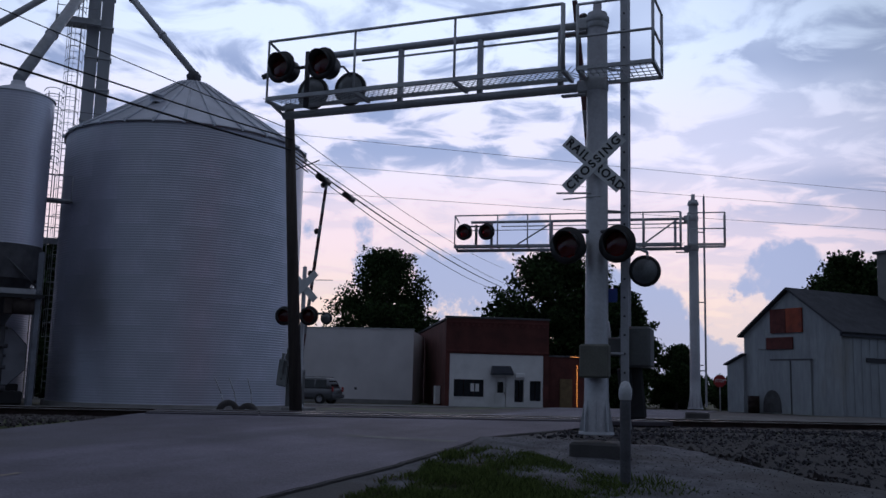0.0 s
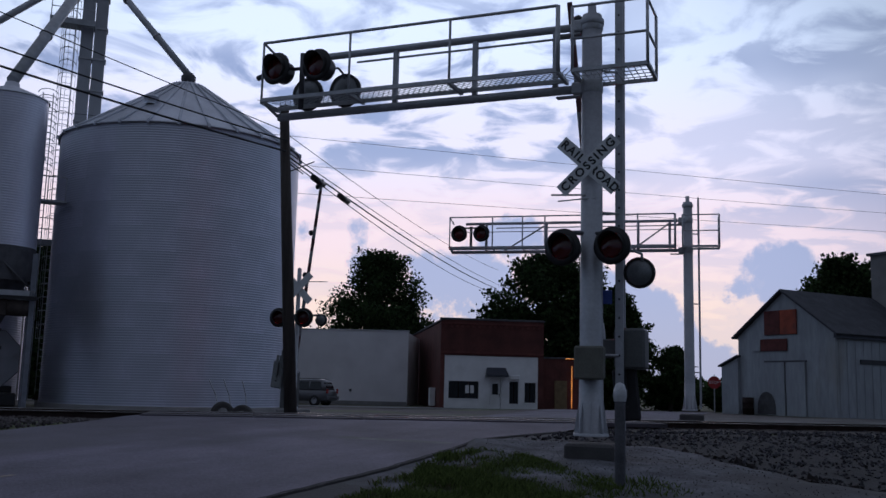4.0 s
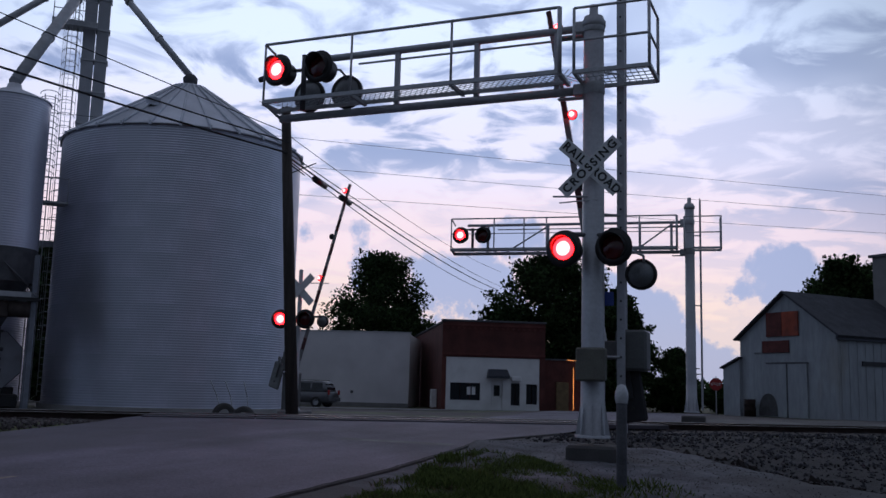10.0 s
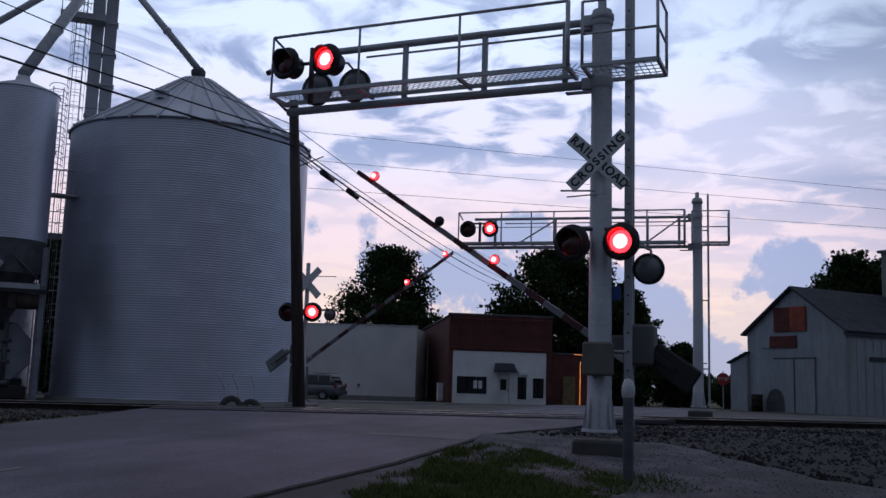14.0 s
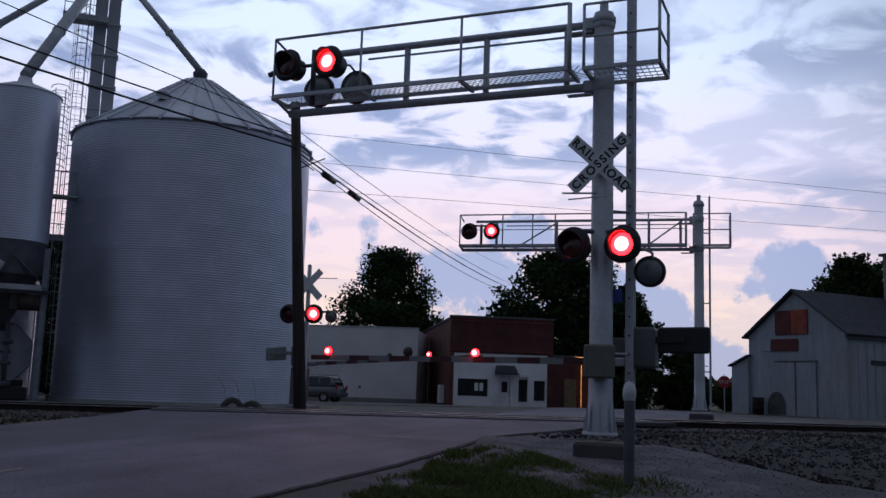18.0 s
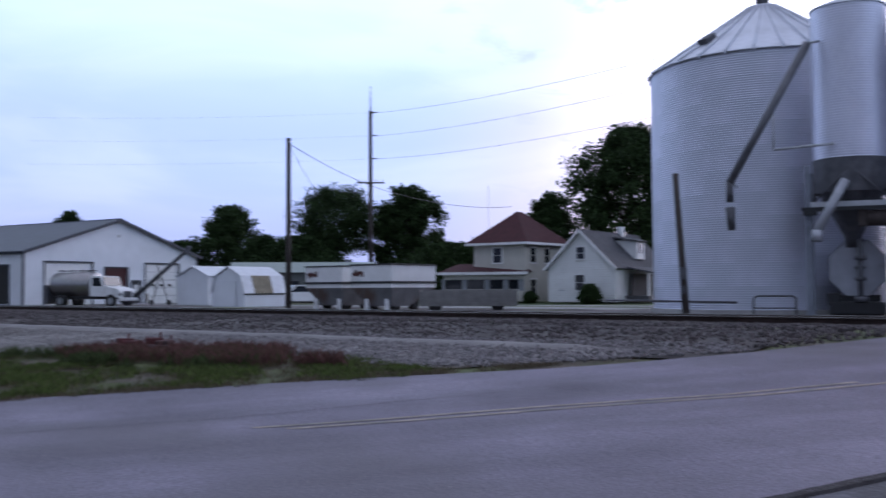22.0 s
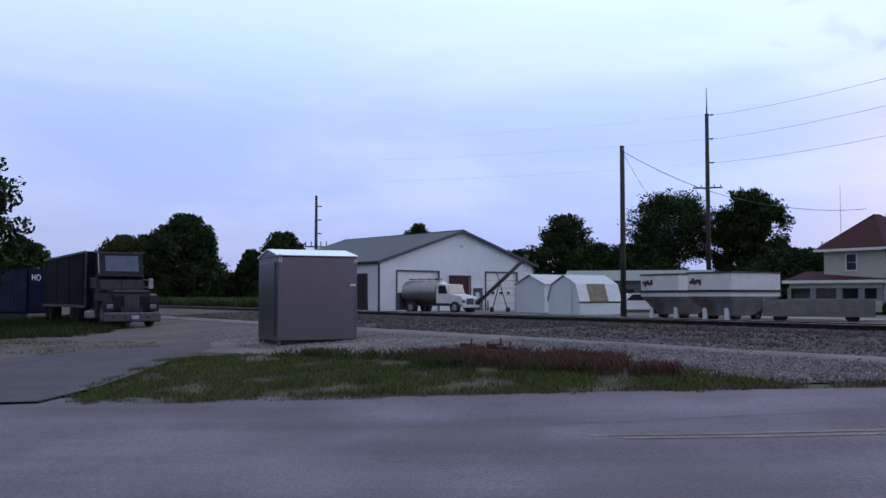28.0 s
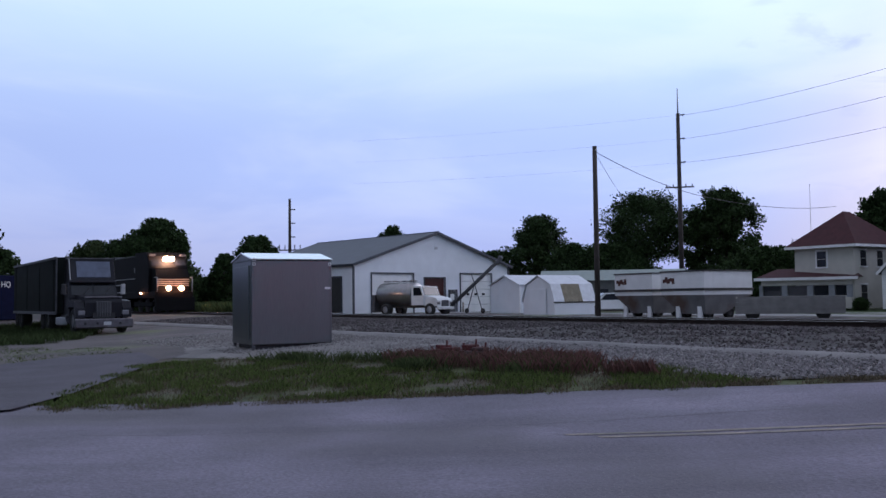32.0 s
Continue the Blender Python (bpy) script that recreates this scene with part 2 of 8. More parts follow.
def wear(m, along, strength=0.55):
    """Tyre-worn streaks along the road, and pale chips of stone in the surface."""
    nt = m.node_tree
    b = nt.nodes["Principled BSDF"]
    old = b.inputs["Base Color"].links[0].from_socket
    tc = nt.nodes.new("ShaderNodeTexCoord")
    mp = nt.nodes.new("ShaderNodeMapping")
    mp.vector_type = "TEXTURE"
    mp.inputs["Rotation"].default_value = (0, 0, radians(along - 90))
    mp.inputs["Scale"].default_value = (0.9, 14.0, 1.0)
    nt.links.new(tc.outputs["Object"], mp.inputs[0])
    st, ch = nt.nodes.new("ShaderNodeTexNoise"), nt.nodes.new("ShaderNodeTexNoise")
    st.inputs["Scale"].default_value, st.inputs["Detail"].default_value = 1.0, 4
    ch.inputs["Scale"].default_value, ch.inputs["Detail"].default_value = 55, 2
    nt.links.new(mp.outputs[0], st.inputs["Vector"])
    nt.links.new(tc.outputs["Object"], ch.inputs["Vector"])
    r1, r2 = nt.nodes.new("ShaderNodeValToRGB"), nt.nodes.new("ShaderNodeValToRGB")
    for r, stops in ((r1, ((0.34, 0.70), (0.66, 1.18))), (r2, ((0.60, 0.0), (0.72, 1.0)))):
        for e, (p, v) in zip(r.color_ramp.elements, stops):
            e.position, e.color = p, (v, v, v, 1)
    nt.links.new(st.outputs[0], r1.inputs[0])
    nt.links.new(ch.outputs[0], r2.inputs[0])
    mul, chip = nt.nodes.new("ShaderNodeMix"), nt.nodes.new("ShaderNodeMix")
    for n, mode in ((mul, "MULTIPLY"), (chip, "MIX")):
        n.data_type, n.blend_type = "RGBA", mode
    mul.inputs[0].default_value = strength
    nt.links.new(old, mul.inputs[6])
    nt.links.new(r1.outputs[0], mul.inputs[7])
    half = nt.nodes.new("ShaderNodeMath")
    half.operation = "MULTIPLY"
    half.inputs[1].default_value = 0.55
    nt.links.new(r2.outputs[0], half.inputs[0])
    nt.links.new(half.outputs[0], chip.inputs[0])
    nt.links.new(mul.outputs[2], chip.inputs[6])
    chip.inputs[7].default_value = (0.30, 0.28, 0.29, 1)
    nt.links.new(chip.outputs[2], b.inputs["Base Color"])


wear(ASPHALT, 62)
PATCH = mat("dark_asphalt", (0.072, 0.065, 0.080), 0.85, vary=0.2, scale=0.8, fine=60, bump=0.5)
VERGEDUST = mat("dusty_verge_gravel", (0.103, 0.104, 0.117), 0.95, vary=0.5, scale=1.6, fine=20, bump=1.0, second=(0.064, 0.062, 0.064), stain=0.3)
SHOULDER = mat("grey_shoulder_ballast", (0.068, 0.060, 0.056), 0.95, vary=0.45, scale=1.0, fine=16, bump=1.0, second=(0.05, 0.044, 0.040), stain=0.2)
PALETRACK = mat("pale_packed_gravel", (0.195, 0.184, 0.178), 0.95, vary=0.2, scale=0.8, fine=20, bump=0.6)
CONCRETE = mat("concrete", (0.215, 0.21, 0.208), 0.85, vary=0.18, scale=1.2, fine=30, bump=0.4)
GRAVEL = mat("gravel", (0.200, 0.187, 0.178), 0.95, vary=0.3, scale=0.6, fine=22, bump=1.0, second=(0.17, 0.16, 0.15), stain=0.1)
DIRT = mat("dirt_lot", (0.098, 0.086, 0.084), 0.95, vary=0.3, scale=0.4, fine=18, bump=0.8, second=(0.11, 0.13, 0.06), stain=0.05)
GRASS = mat("grass", (0.075, 0.088, 0.034), 0.95, vary=0.4, scale=1.6, fine=35, bump=1.0, second=(0.115, 0.10, 0.075), stain=0.3)
BALLAST = mat("ballast", (0.055, 0.046, 0.042), 0.95, vary=0.4, scale=1.5, fine=14, bump=1.0)
RUSTY = mat("rusty_rail", (0.03, 0.021, 0.019), 0.85, 0.0, spec=0.15, vary=0.3, scale=4)
SHINE = mat("worn_rail_head", (0.45, 0.43, 0.42), 0.25, 1.0, vary=0.15)
TIE = mat("creosoted_tie", (0.045, 0.037, 0.032), 0.9, vary=0.35, scale=6, bump=0.6, per_object=0.3)
YELLOW = mat("road_paint", (0.25, 0.212, 0.178), 0.8, vary=0.25, scale=5, second=(0.15, 0.145, 0.13), stain=0.1)
WHITELINE = mat("worn_white_paint", (0.17, 0.17, 0.175), 0.8, vary=0.3, scale=3, second=(0.11, 0.11, 0.115), stain=0.6)
GALV = mat("corrugated_galvanised_steel", (0.62, 0.625, 0.72), 0.42, 0.70, vary=0.10, scale=0.8, fine=9, bump=0.06, second=(0.54, 0.56, 0.64), stain=0.05, per_object=0.022, streak=(1, 1, 0.6))
GALV_ROOF = mat("roof_steel", (0.62, 0.64, 0.70), 0.42, 0.7, vary=0.12, scale=1.2, fine=10, bump=0.05, per_object=0.06)
STEEL = mat("painted_steel", (0.44, 0.45, 0.47), 0.5, 0.35, vary=0.15, scale=3, fine=30, bump=0.1)
DKSTEEL = mat("weathered_steel", (0.10, 0.10, 0.11), 0.6, 0.5, vary=0.25, scale=3, bump=0.2)
ALU = mat("aluminium_paint", (0.40, 0.41, 0.44), 0.5, 0.3, vary=0.12, scale=2, fine=20, bump=0.08)
BLACK = mat("black_enamel", (0.012, 0.012, 0.013), 0.45, vary=0.2)
RUBBER = mat("rubber", (0.02, 0.02, 0.02), 0.85, vary=0.2)
WHITE = mat("white_paint", (0.72, 0.72, 0.72), 0.6, vary=0.07, scale=1.2, fine=12, bump=0.1, second=(0.60, 0.60, 0.59), stain=0.0)
WHITEMETAL = mat("white_ribbed_siding", (0.68, 0.70, 0.74), 0.5, vary=0.06, scale=0.7, bump=0.05)
BRICK = mat("red_brick", (0.105, 0.034, 0.029), 0.9, vary=0.3, scale=0.9, fine=14, bump=0.4, per_object=0.25)
BARNTIN = mat("weathered_barn_tin", (0.315, 0.335, 0.355), 0.6, 0.3, vary=0.16, scale=1.1, fine=6, bump=0.1, second=(0.26, 0.25, 0.22), stain=0.05, streak=(1, 1, 0.25))
SHINGLE = mat("grey_shingles", (0.052, 0.054, 0.064), 0.9, vary=0.25, scale=2, fine=16, bump=0.5, per_object=0.1)
REDSHINGLE = mat("red_shingles", (0.052, 0.012, 0.015), 0.9, vary=0.2, scale=2, fine=16, bump=0.5)
TRIM = mat("dark_trim", (0.03, 0.035, 0.05), 0.5, vary=0.15)
REDTIN = mat("faded_red_boards", (0.32, 0.065, 0.03), 0.75, vary=0.3, scale=1.5, second=(0.12, 0.035, 0.03), stain=0.1)
WOOD = mat("weathered_pole", (0.052, 0.043, 0.038), 0.9, vary=0.35, scale=2, fine=25, bump=0.6, streak=(4, 4, 0.3))
BARK = mat("bark", (0.05, 0.04, 0.033), 0.95, vary=0.3, scale=3, bump=0.8)
GLASSDARK = mat("dark_glass", (0.015, 0.017, 0.022), 0.08, vary=0.2, bump=0.0)
WINDSHIELD = mat("windshield_glass", (0.05, 0.055, 0.07), 0.06, vary=0.1, bump=0.0, spec=0.9)
CREAM = mat("cream_siding", (0.47, 0.45, 0.40), 0.7, vary=0.08, scale=1.0, bump=0.1)
LEAF = island_mat("foliage", (0.029, 0.049, 0.016), 0.6, translucent=0.12)
LEAF2 = island_mat("light_foliage", (0.042, 0.060, 0.022), 0.5, translucent=0.15)
BLADE = island_mat("grass_blades", (0.080, 0.108, 0.030), 0.65, translucent=0.2)
STRAW = island_mat("dry_grass_blades", (0.120, 0.100, 0.066), 0.5, translucent=0.15)
BLUEROOF = mat("blue_grey_metal_roof", (0.052, 0.060, 0.080), 0.6, vary=0.14, scale=0.8, fine=9, bump=0.15)
SEED = island_mat("reddish_seed_heads", (0.125, 0.066, 0.056), 0.5)
STONE = island_mat("crushed_stone", (0.086, 0.076, 0.076), 0.55)
CINDER = island_mat("dark_cinder_stones", (0.047, 0.047, 0.053), 0.8)
CINDERBED = mat("dark_cinders", (0.017, 0.016, 0.017), 0.95, vary=0.45, scale=1.0, fine=16, bump=1.0)
PALE_STONE = island_mat("pale_gravel_stones", (0.235, 0.222, 0.215), 0.32)

# ---- mesh tools ----


class M:
    """A mesh in the making: points and faces."""

    def __init__(self):
        self.v, self.f, self.s = [], [], []

    def add(self, verts, faces, smooth=False):
        o = len(self.v)
        self.v += [tuple(p) for p in verts]
        self.f += [tuple(i + o for i in f) for f in faces]
        self.s += [smooth] * len(faces)
        return self

    def box(self, c, size, r=(0, 0, 0), bev=0.0):
        """A box about c, turned by r degrees, with chamfered edges."""
        x, y, z = (a / 2 for a in size)
        b = min(bev, x * 0.9, y * 0.9, z * 0.9)
        m = pose(*c, *r)
        if b <= 0:
            vs = [(i * x, j * y, k * z) for i in (-1, 1) for j in (-1, 1) for k in (-1, 1)]
            fs = [(0, 1, 3, 2), (4, 6, 7, 5), (0, 4, 5, 1), (2, 3, 7, 6), (0, 2, 6, 4), (1, 5, 7, 3)]
        else:
            vs, ix = [], {}
            for i in (-1, 1):
                for j in (-1, 1):
                    for k in (-1, 1):
                        for a in range(3):
                            p = [i * (x - b), j * (y - b), k * (z - b)]
                            p[a] = (i * x, j * y, k * z)[a]
                            ix[i, j, k, a] = len(vs)
                            vs.append(tuple(p))
            fs = []
            q = [(-1, -1), (1, -1), (1, 1), (-1, 1)]
            for a in range(3):
                for s in (-1, 1):
                    def key(u, w):
                        k = [0, 0, 0]
                        k[a], k[(a + 1) % 3], k[(a + 2) % 3] = s, u, w
                        return tuple(k)
                    ring = [ix[(*key(u, w), a)] for u, w in q]
                    fs.append(tuple(ring if s > 0 else ring[::-1]))
            for a in range(3):
                b1, c1 = (a + 1) % 3, (a + 2) % 3
                for s in (-1, 1):
                    for t in (-1, 1):
                        def kk(w):
                            k = [0, 0, 0]
                            k[a], k[b1], k[c1] = w, s, t
                            return tuple(k)
                        ring = [ix[(*kk(-1), b1)], ix[(*kk(1), b1)], ix[(*kk(1), c1)], ix[(*kk(-1), c1)]]
                        fs.append(tuple(ring if s * t > 0 else ring[::-1]))
            for i in (-1, 1):
                for j in (-1, 1):
                    for k in (-1, 1):
                        t = [ix[i, j, k, a] for a in range(3)]
                        fs.append(tuple(t if i * j * k > 0 else t[::-1]))
        return self.add([m @ Vector(p) for p in vs], fs)

    def tube(self, p0, p1, r0, r1=None, seg=10, caps=True, smooth=True):
        r1 = r0 if r1 is None else r1
        a, b = Vector(p0), Vector(p1)
        d = (b - a).normalized()
        q = d.to_track_quat("Z", "Y")
        vs = []
        for c, r in ((a, r0), (b, r1)):
            for i in range(seg):
                w = 2 * math.pi * i / seg
                vs.append(c + q @ Vector((r * math.cos(w), r * math.sin(w), 0)))
        self.add(vs, [(i, (i + 1) % seg, seg + (i + 1) % seg, seg + i) for i in range(seg)], smooth)
        if caps:
            o = len(self.v) - 2 * seg
            self.f += [tuple(o + i for i in range(seg))[::-1], tuple(o + seg + i for i in range(seg))]
            self.s += [False, False]
        return self

    def path(self, pts, r, seg=8):
        for a, b in zip(pts, pts[1:]):
            self.tube(a, b, r, seg=seg)
        return self

    def lathe(self, prof, seg=32, at=(0, 0, 0), axis=None, a0=0.0, a1=2 * math.pi, smooth=True):
        """prof: rows of radius, height along the axis."""
        q = Vector(axis).normalized().to_track_quat("Z", "Y") if axis else None
        full = abs(a1 - a0 - 2 * math.pi) < 1e-6
        n = seg if full else seg + 1
        vs = []
        for r, h in prof:
            for i in range(n):
                w = a0 + (a1 - a0) * i / seg
                p = Vector((r * math.cos(w), r * math.sin(w), h))
                vs.append((q @ p if q else p) + Vector(at))
        fs = []
        for k in range(len(prof) - 1):
            for i in range(seg):
                j = (i + 1) % n
                fs.append((k * n + i, k * n + j, (k + 1) * n + j, (k + 1) * n + i))
        return self.add(vs, fs, smooth)

    def prism(self, poly, depth, m=None):
        """A flat outline (x, z) pushed along y from 0 to depth."""
        n = len(poly)
        vs = [Vector((x, 0, z)) for x, z in poly] + [Vector((x, depth, z)) for x, z in poly]
        if m is not None:
            vs = [m @ p for p in vs]
        fs = [tuple(range(n)), tuple(range(2 * n - 1, n - 1, -1))] + [(i, n + i, n + (i + 1) % n, (i + 1) % n) for i in range(n)]
        return self.add(vs, fs)

    def mesh(self, name):
        me = bpy.data.meshes.new(name)
        me.from_pydata(self.v, [], self.f)
        me.polygons.foreach_set("use_smooth", self.s)
        me.update()
        return me


def part(name, m, material, parent=None, label="", at=None):
    me = m.mesh(name)
    me.materials.append(material)
    ob = new(name, me)
    if parent:
        ob.parent = parent
    if at is not None:
        ob.matrix_basis = at
    if label:
        ob["label"] = label
    return ob


def again(ob, m, parent=None):
    """Another piece on the same mesh."""
    o = new(ob.name.split(".")[0], ob.data)
    o.parent = parent or ob.parent
    o.matrix_basis = m
    if "label" in ob:
        o["label"] = ob["label"]
    return o


def thing(name, at, label, category, group="", kind=""):
    e = new(name)
    e.empty_display_size = 0.3
    e.matrix_basis = at
    return tagged(e, label, category, group, kind)


# ---- the lie of the land ----
AZ = radians(11)
NX, NY = -math.sin(AZ), math.cos(AZ)      # square to the track, away from the camera
UX, UY = math.cos(AZ), math.sin(AZ)       # along the track
TRACK = 22.75
SP = [-400, -60, -30, -22, -19, -16, -12, -8, -5, -3.2, 0, 3.2, 6, 10, 16, 30, 45, 900]
ZP = [0.3, 0.3, 0.1, 0, .02, .12, .33, .58, .72, .76, .76, .76, .75, .56, .42, .35, .2, .2]


def su(x, y):
    return NX * x + NY * y - TRACK, UX * x + UY * y


def xy(s, u):
    """Plan point at s metres beyond the track and u along it."""
    return NX * (s + TRACK) + UX * u, NY * (s + TRACK) + UY * u


def land(x, y):
    s, u = su(x, y)
    z = float(np.interp(s, SP, ZP))
    k = max(0.0, min(1.0, (u - 9) / 8)) * max(0.0, min(1.0, (s - 8) / 4)) * max(0.0, min(1.0, (40 - s) / 12))
    return z + 0.22 * k


def ribbon(left, right, n, across, lift, bumpy=0.0):
    """A sheet between two lines in plan, laid on the land."""
    def along(line, t):
        cum = [0]
        for a, b in zip(line, line[1:]):
            cum.append(cum[-1] + math.dist(a, b))
        return np.interp(t * cum[-1], cum, [p[0] for p in line]), np.interp(t * cum[-1], cum, [p[1] for p in line])
    m = M()
    vs, fs = [], []
    for i in range(n + 1):
        a, b = along(left, i / n), along(right, i / n)
        for j in range(across + 1):
            w = j / across
            x, y = a[0] + (b[0] - a[0]) * w, a[1] + (b[1] - a[1]) * w
            z = land(x, y) + lift
            if bumpy:
                z += bumpy * (noise.noise((x * 0.8, y * 0.8, 0.3)) + 0.5 * noise.noise((x * 2.3, y * 2.3, 1.3)))
                if j in (0, across) or i in (0, n):
                    z = land(x, y) - 0.02
            vs.append((x, y, z))
    k = across + 1
    fs = [(i * k + j, i * k + j + 1, (i + 1) * k + j + 1, (i + 1) * k + j) for i in range(n) for j in range(across)]
    return m.add(vs, [f[::-1] for f in fs], True)


# ---- ground, road, track ----
def ground_sheet():
    ss = [-2500, -800, -300, -120, -80, -60, -45, -36, -30] + [-28 + i for i in range(0, 90)] + [66, 72, 80, 95, 120, 160, 240, 400, 900, 2500]
    us = [-2500, -900, -400, -260, -200, -160] + [-140 + 4 * i for i in range(0, 14)] + [-84 + 2 * i for i in range(0, 66)] + [52, 60, 75, 100, 160, 300, 800, 2500]
    vs = []
    for s in ss:
        for u in us:
            x, y = xy(s, u)
            vs.append((x, y, land(x, y) - 0.012 + (0.03 * noise.noise((x * 0.5, y * 0.5, 0)) - 0.03 if abs(s) > 4 else -0.01)))
    k = len(us)
    fs = [(i * k + j, i * k + j + 1, (i + 1) * k + j + 1, (i + 1) * k + j) for i in range(len(ss) - 1) for j in range(k - 1)]
    g = part("ground", M().add(vs, [f[::-1] for f in fs], True), GRASS)
    return tagged(g, "rough grass and dirt ground of a small town", "ground", kind="structure")


ground_sheet()
ROAD_L = [(-30, -36), (-21, -12), (-17.5, -3.5), (-16.1, 0.2), (-13.6, 4.2), (-11.3, 8.0), (-9.2, 10.7), (-7.95, 13.3), (-7.1, 17), (-6.2, 21.8), (-4.6, 25.5), (-2.6, 29.5), (2, 42), (8, 58)]
ROAD_R = [(-19, -36), (-10.5, -9), (-7.6, -2.5), (-5.8, 1.2), (-4.35, 4.2), (-3.5, 6.1), (-3.03, 8.0), (-2.33, 9.7), (-1.68, 11.2), (-0.74, 13.15), (0.14, 15.4), (0.75, 17.4), (2.6, 20.0), (5.0, 24.5), (7.0, 29.5), (11, 42), (17, 58)]


def road_lift(m, lift):
    """The road rides up over the rails."""
    m.v = [(x, y, z + lift + 0.10 * math.exp(-(su(x, y)[0] / 2.6) ** 4)) for x, y, z in m.v]
    return m


tagged(part("road", road_lift(ribbon(ROAD_L, ROAD_R, 130, 14, 0.0), 0.012), ASPHALT), "worn grey asphalt road curving over the railway crossing", "road", kind="structure")


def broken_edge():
    """The ragged lip of the asphalt beside the verge: a drop to the gravel, coloured dark for its shadow."""
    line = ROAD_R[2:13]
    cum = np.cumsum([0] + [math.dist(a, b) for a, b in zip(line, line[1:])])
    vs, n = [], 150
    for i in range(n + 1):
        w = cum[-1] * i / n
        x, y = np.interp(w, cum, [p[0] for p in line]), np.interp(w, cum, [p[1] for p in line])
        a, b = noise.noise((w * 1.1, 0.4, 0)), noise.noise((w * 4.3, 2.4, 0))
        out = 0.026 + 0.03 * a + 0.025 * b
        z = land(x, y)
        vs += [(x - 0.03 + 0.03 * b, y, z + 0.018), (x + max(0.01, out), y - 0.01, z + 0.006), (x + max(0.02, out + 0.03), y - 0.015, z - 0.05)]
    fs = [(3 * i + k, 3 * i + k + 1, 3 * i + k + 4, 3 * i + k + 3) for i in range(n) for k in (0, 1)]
    tagged(part("asphalt_edge", M().add(vs, fs), mat("broken_asphalt_edge", (0.028, 0.026, 0.027), 0.9, vary=0.4, scale=5, fine=30, bump=0.8)), "broken edge of the asphalt beside the verge, darkened for its shadow", "road edge", kind="structure")


broken_edge()


def tar_seam(pts, width):
    """A sealed crack that wanders along the asphalt."""
    cum = np.cumsum([0] + [math.dist(a, b) for a, b in zip(pts, pts[1:])])
    n = int(cum[-1] / 0.12)
    left, right = [], []
    for i in range(n + 1):
        w = cum[-1] * i / n
        x, y = np.interp(w, cum, [p[0] for p in pts]), np.interp(w, cum, [p[1] for p in pts])
        x += 0.10 * noise.noise((w * 0.9, pts[0][0], 0)) + 0.04 * noise.noise((w * 3.7, pts[0][1], 1))
        h = width * (0.6 + 0.5 * noise.noise((w * 2.1, 7.0, pts[0][0])))
        left.append((x - max(0.006, h), y))
        right.append((x + max(0.006, h), y))
    tagged(part("tar_seam", road_lift(ribbon(left, right, n, 1, 0.0), 0.0165), PATCH), "dark tar-sealed crack in the asphalt", "road crack", kind="structure")


tar_seam([(-12.2, 0.4), (-10.9, 2.9), (-9.6, 5.6), (-8.4, 8.6)], 0.014)
tar_seam([(-6.9, 0.2), (-6.4, 1.2), (-5.0, 3.9)], 0.016)
tar_seam([(-5.3, 12.0), (-3.9, 12.9), (-2.2, 13.2), (-1.2, 13.6)], 0.018)

CENTRE = [(-8.75, 5.25), (-8.05, 6.38), (-7.14, 8.08), (-5.95, 9.98), (-5.2, 11.5)]
for off in (-0.2, 0.2):
    a = [(x - 0.05 + off * 0.86, y + off * 0.5) for x, y in CENTRE]
    b = [(x + 0.05 + off * 0.86, y + off * 0.5) for x, y in CENTRE]
    tagged(part("centre_line", road_lift(ribbon(a, b, 40, 1, 0.0), 0.018), YELLOW), "faded yellow centre line painted on the asphalt", "road marking", kind="structure")
tagged(part("stop_line", road_lift(ribbon([(-1.75, 16.8), (0.2, 16.35)], [(-1.65, 17.15), (0.3, 16.7)], 12, 2, 0.0), 0.018), WHITELINE), "worn white stop line on the asphalt", "road marking", kind="structure")
# street beyond the crossing, parallel to the track
def strip(name, s0, s1, u0, u1, lift, material, label, category, bumpy=0.0, n=40, across=4):
    m = ribbon([xy(s1, u0 + (u1 - u0) * i / 8) for i in range(9)], [xy(s0, u0 + (u1 - u0) * i / 8) for i in range(9)], n, across, lift, bumpy)
    return tagged(part(name, m, material), label, category, kind="structure")


strip("street", 34.5, 42.3, -60, 80, 0.016, CONCRETE, "pale concrete street along the shop fronts", "street")
strip("gravel_yard", 3.3, 14, -60, 60, 0.004, mat("grey_yard_gravel", (0.125, 0.118, 0.115), 0.95, vary=0.35, scale=0.6, fine=22, bump=1.0, second=(0.10, 0.094, 0.088), stain=0.1), "grey gravel yard beside the railway", "gravel", 0.03, 80, 8)
strip("lot", 14, 34.5, -26, 30, 0.002, DIRT, "dusty gravel lot round the grain bins", "lot", 0.02, 60, 8)
strip("farm_yard", 14, 24, -110, -27, 0.002, DIRT, "gravel farm yard across the railway", "lot", 0.02, 60, 8)
strip("service_road", 24.0, 30.5, -110, -24, 0.006, CONCRETE, "pale street in front of the houses", "street")
strip("lawn", 30.5, 62, -60, -27, 0.01, mat("mown_lawn", (0.055, 0.085, 0.028), 0.95, vary=0.3, scale=0.8, fine=20, bump=0.8), "mown green lawn in front of the houses", "lawn", 0.02, 30, 8)
strip("gravel_shoulder", -9.0, -3.3, -90, -5.4, 0.006, SHOULDER, "crushed stone shoulder below the track", "gravel", 0.04, 90, 8)
strip("gravel_shoulder", -8.8, -3.3, 5.6, 60, 0.006, CINDERBED, "crushed stone shoulder below the track", "gravel", 0.05, 60, 8)
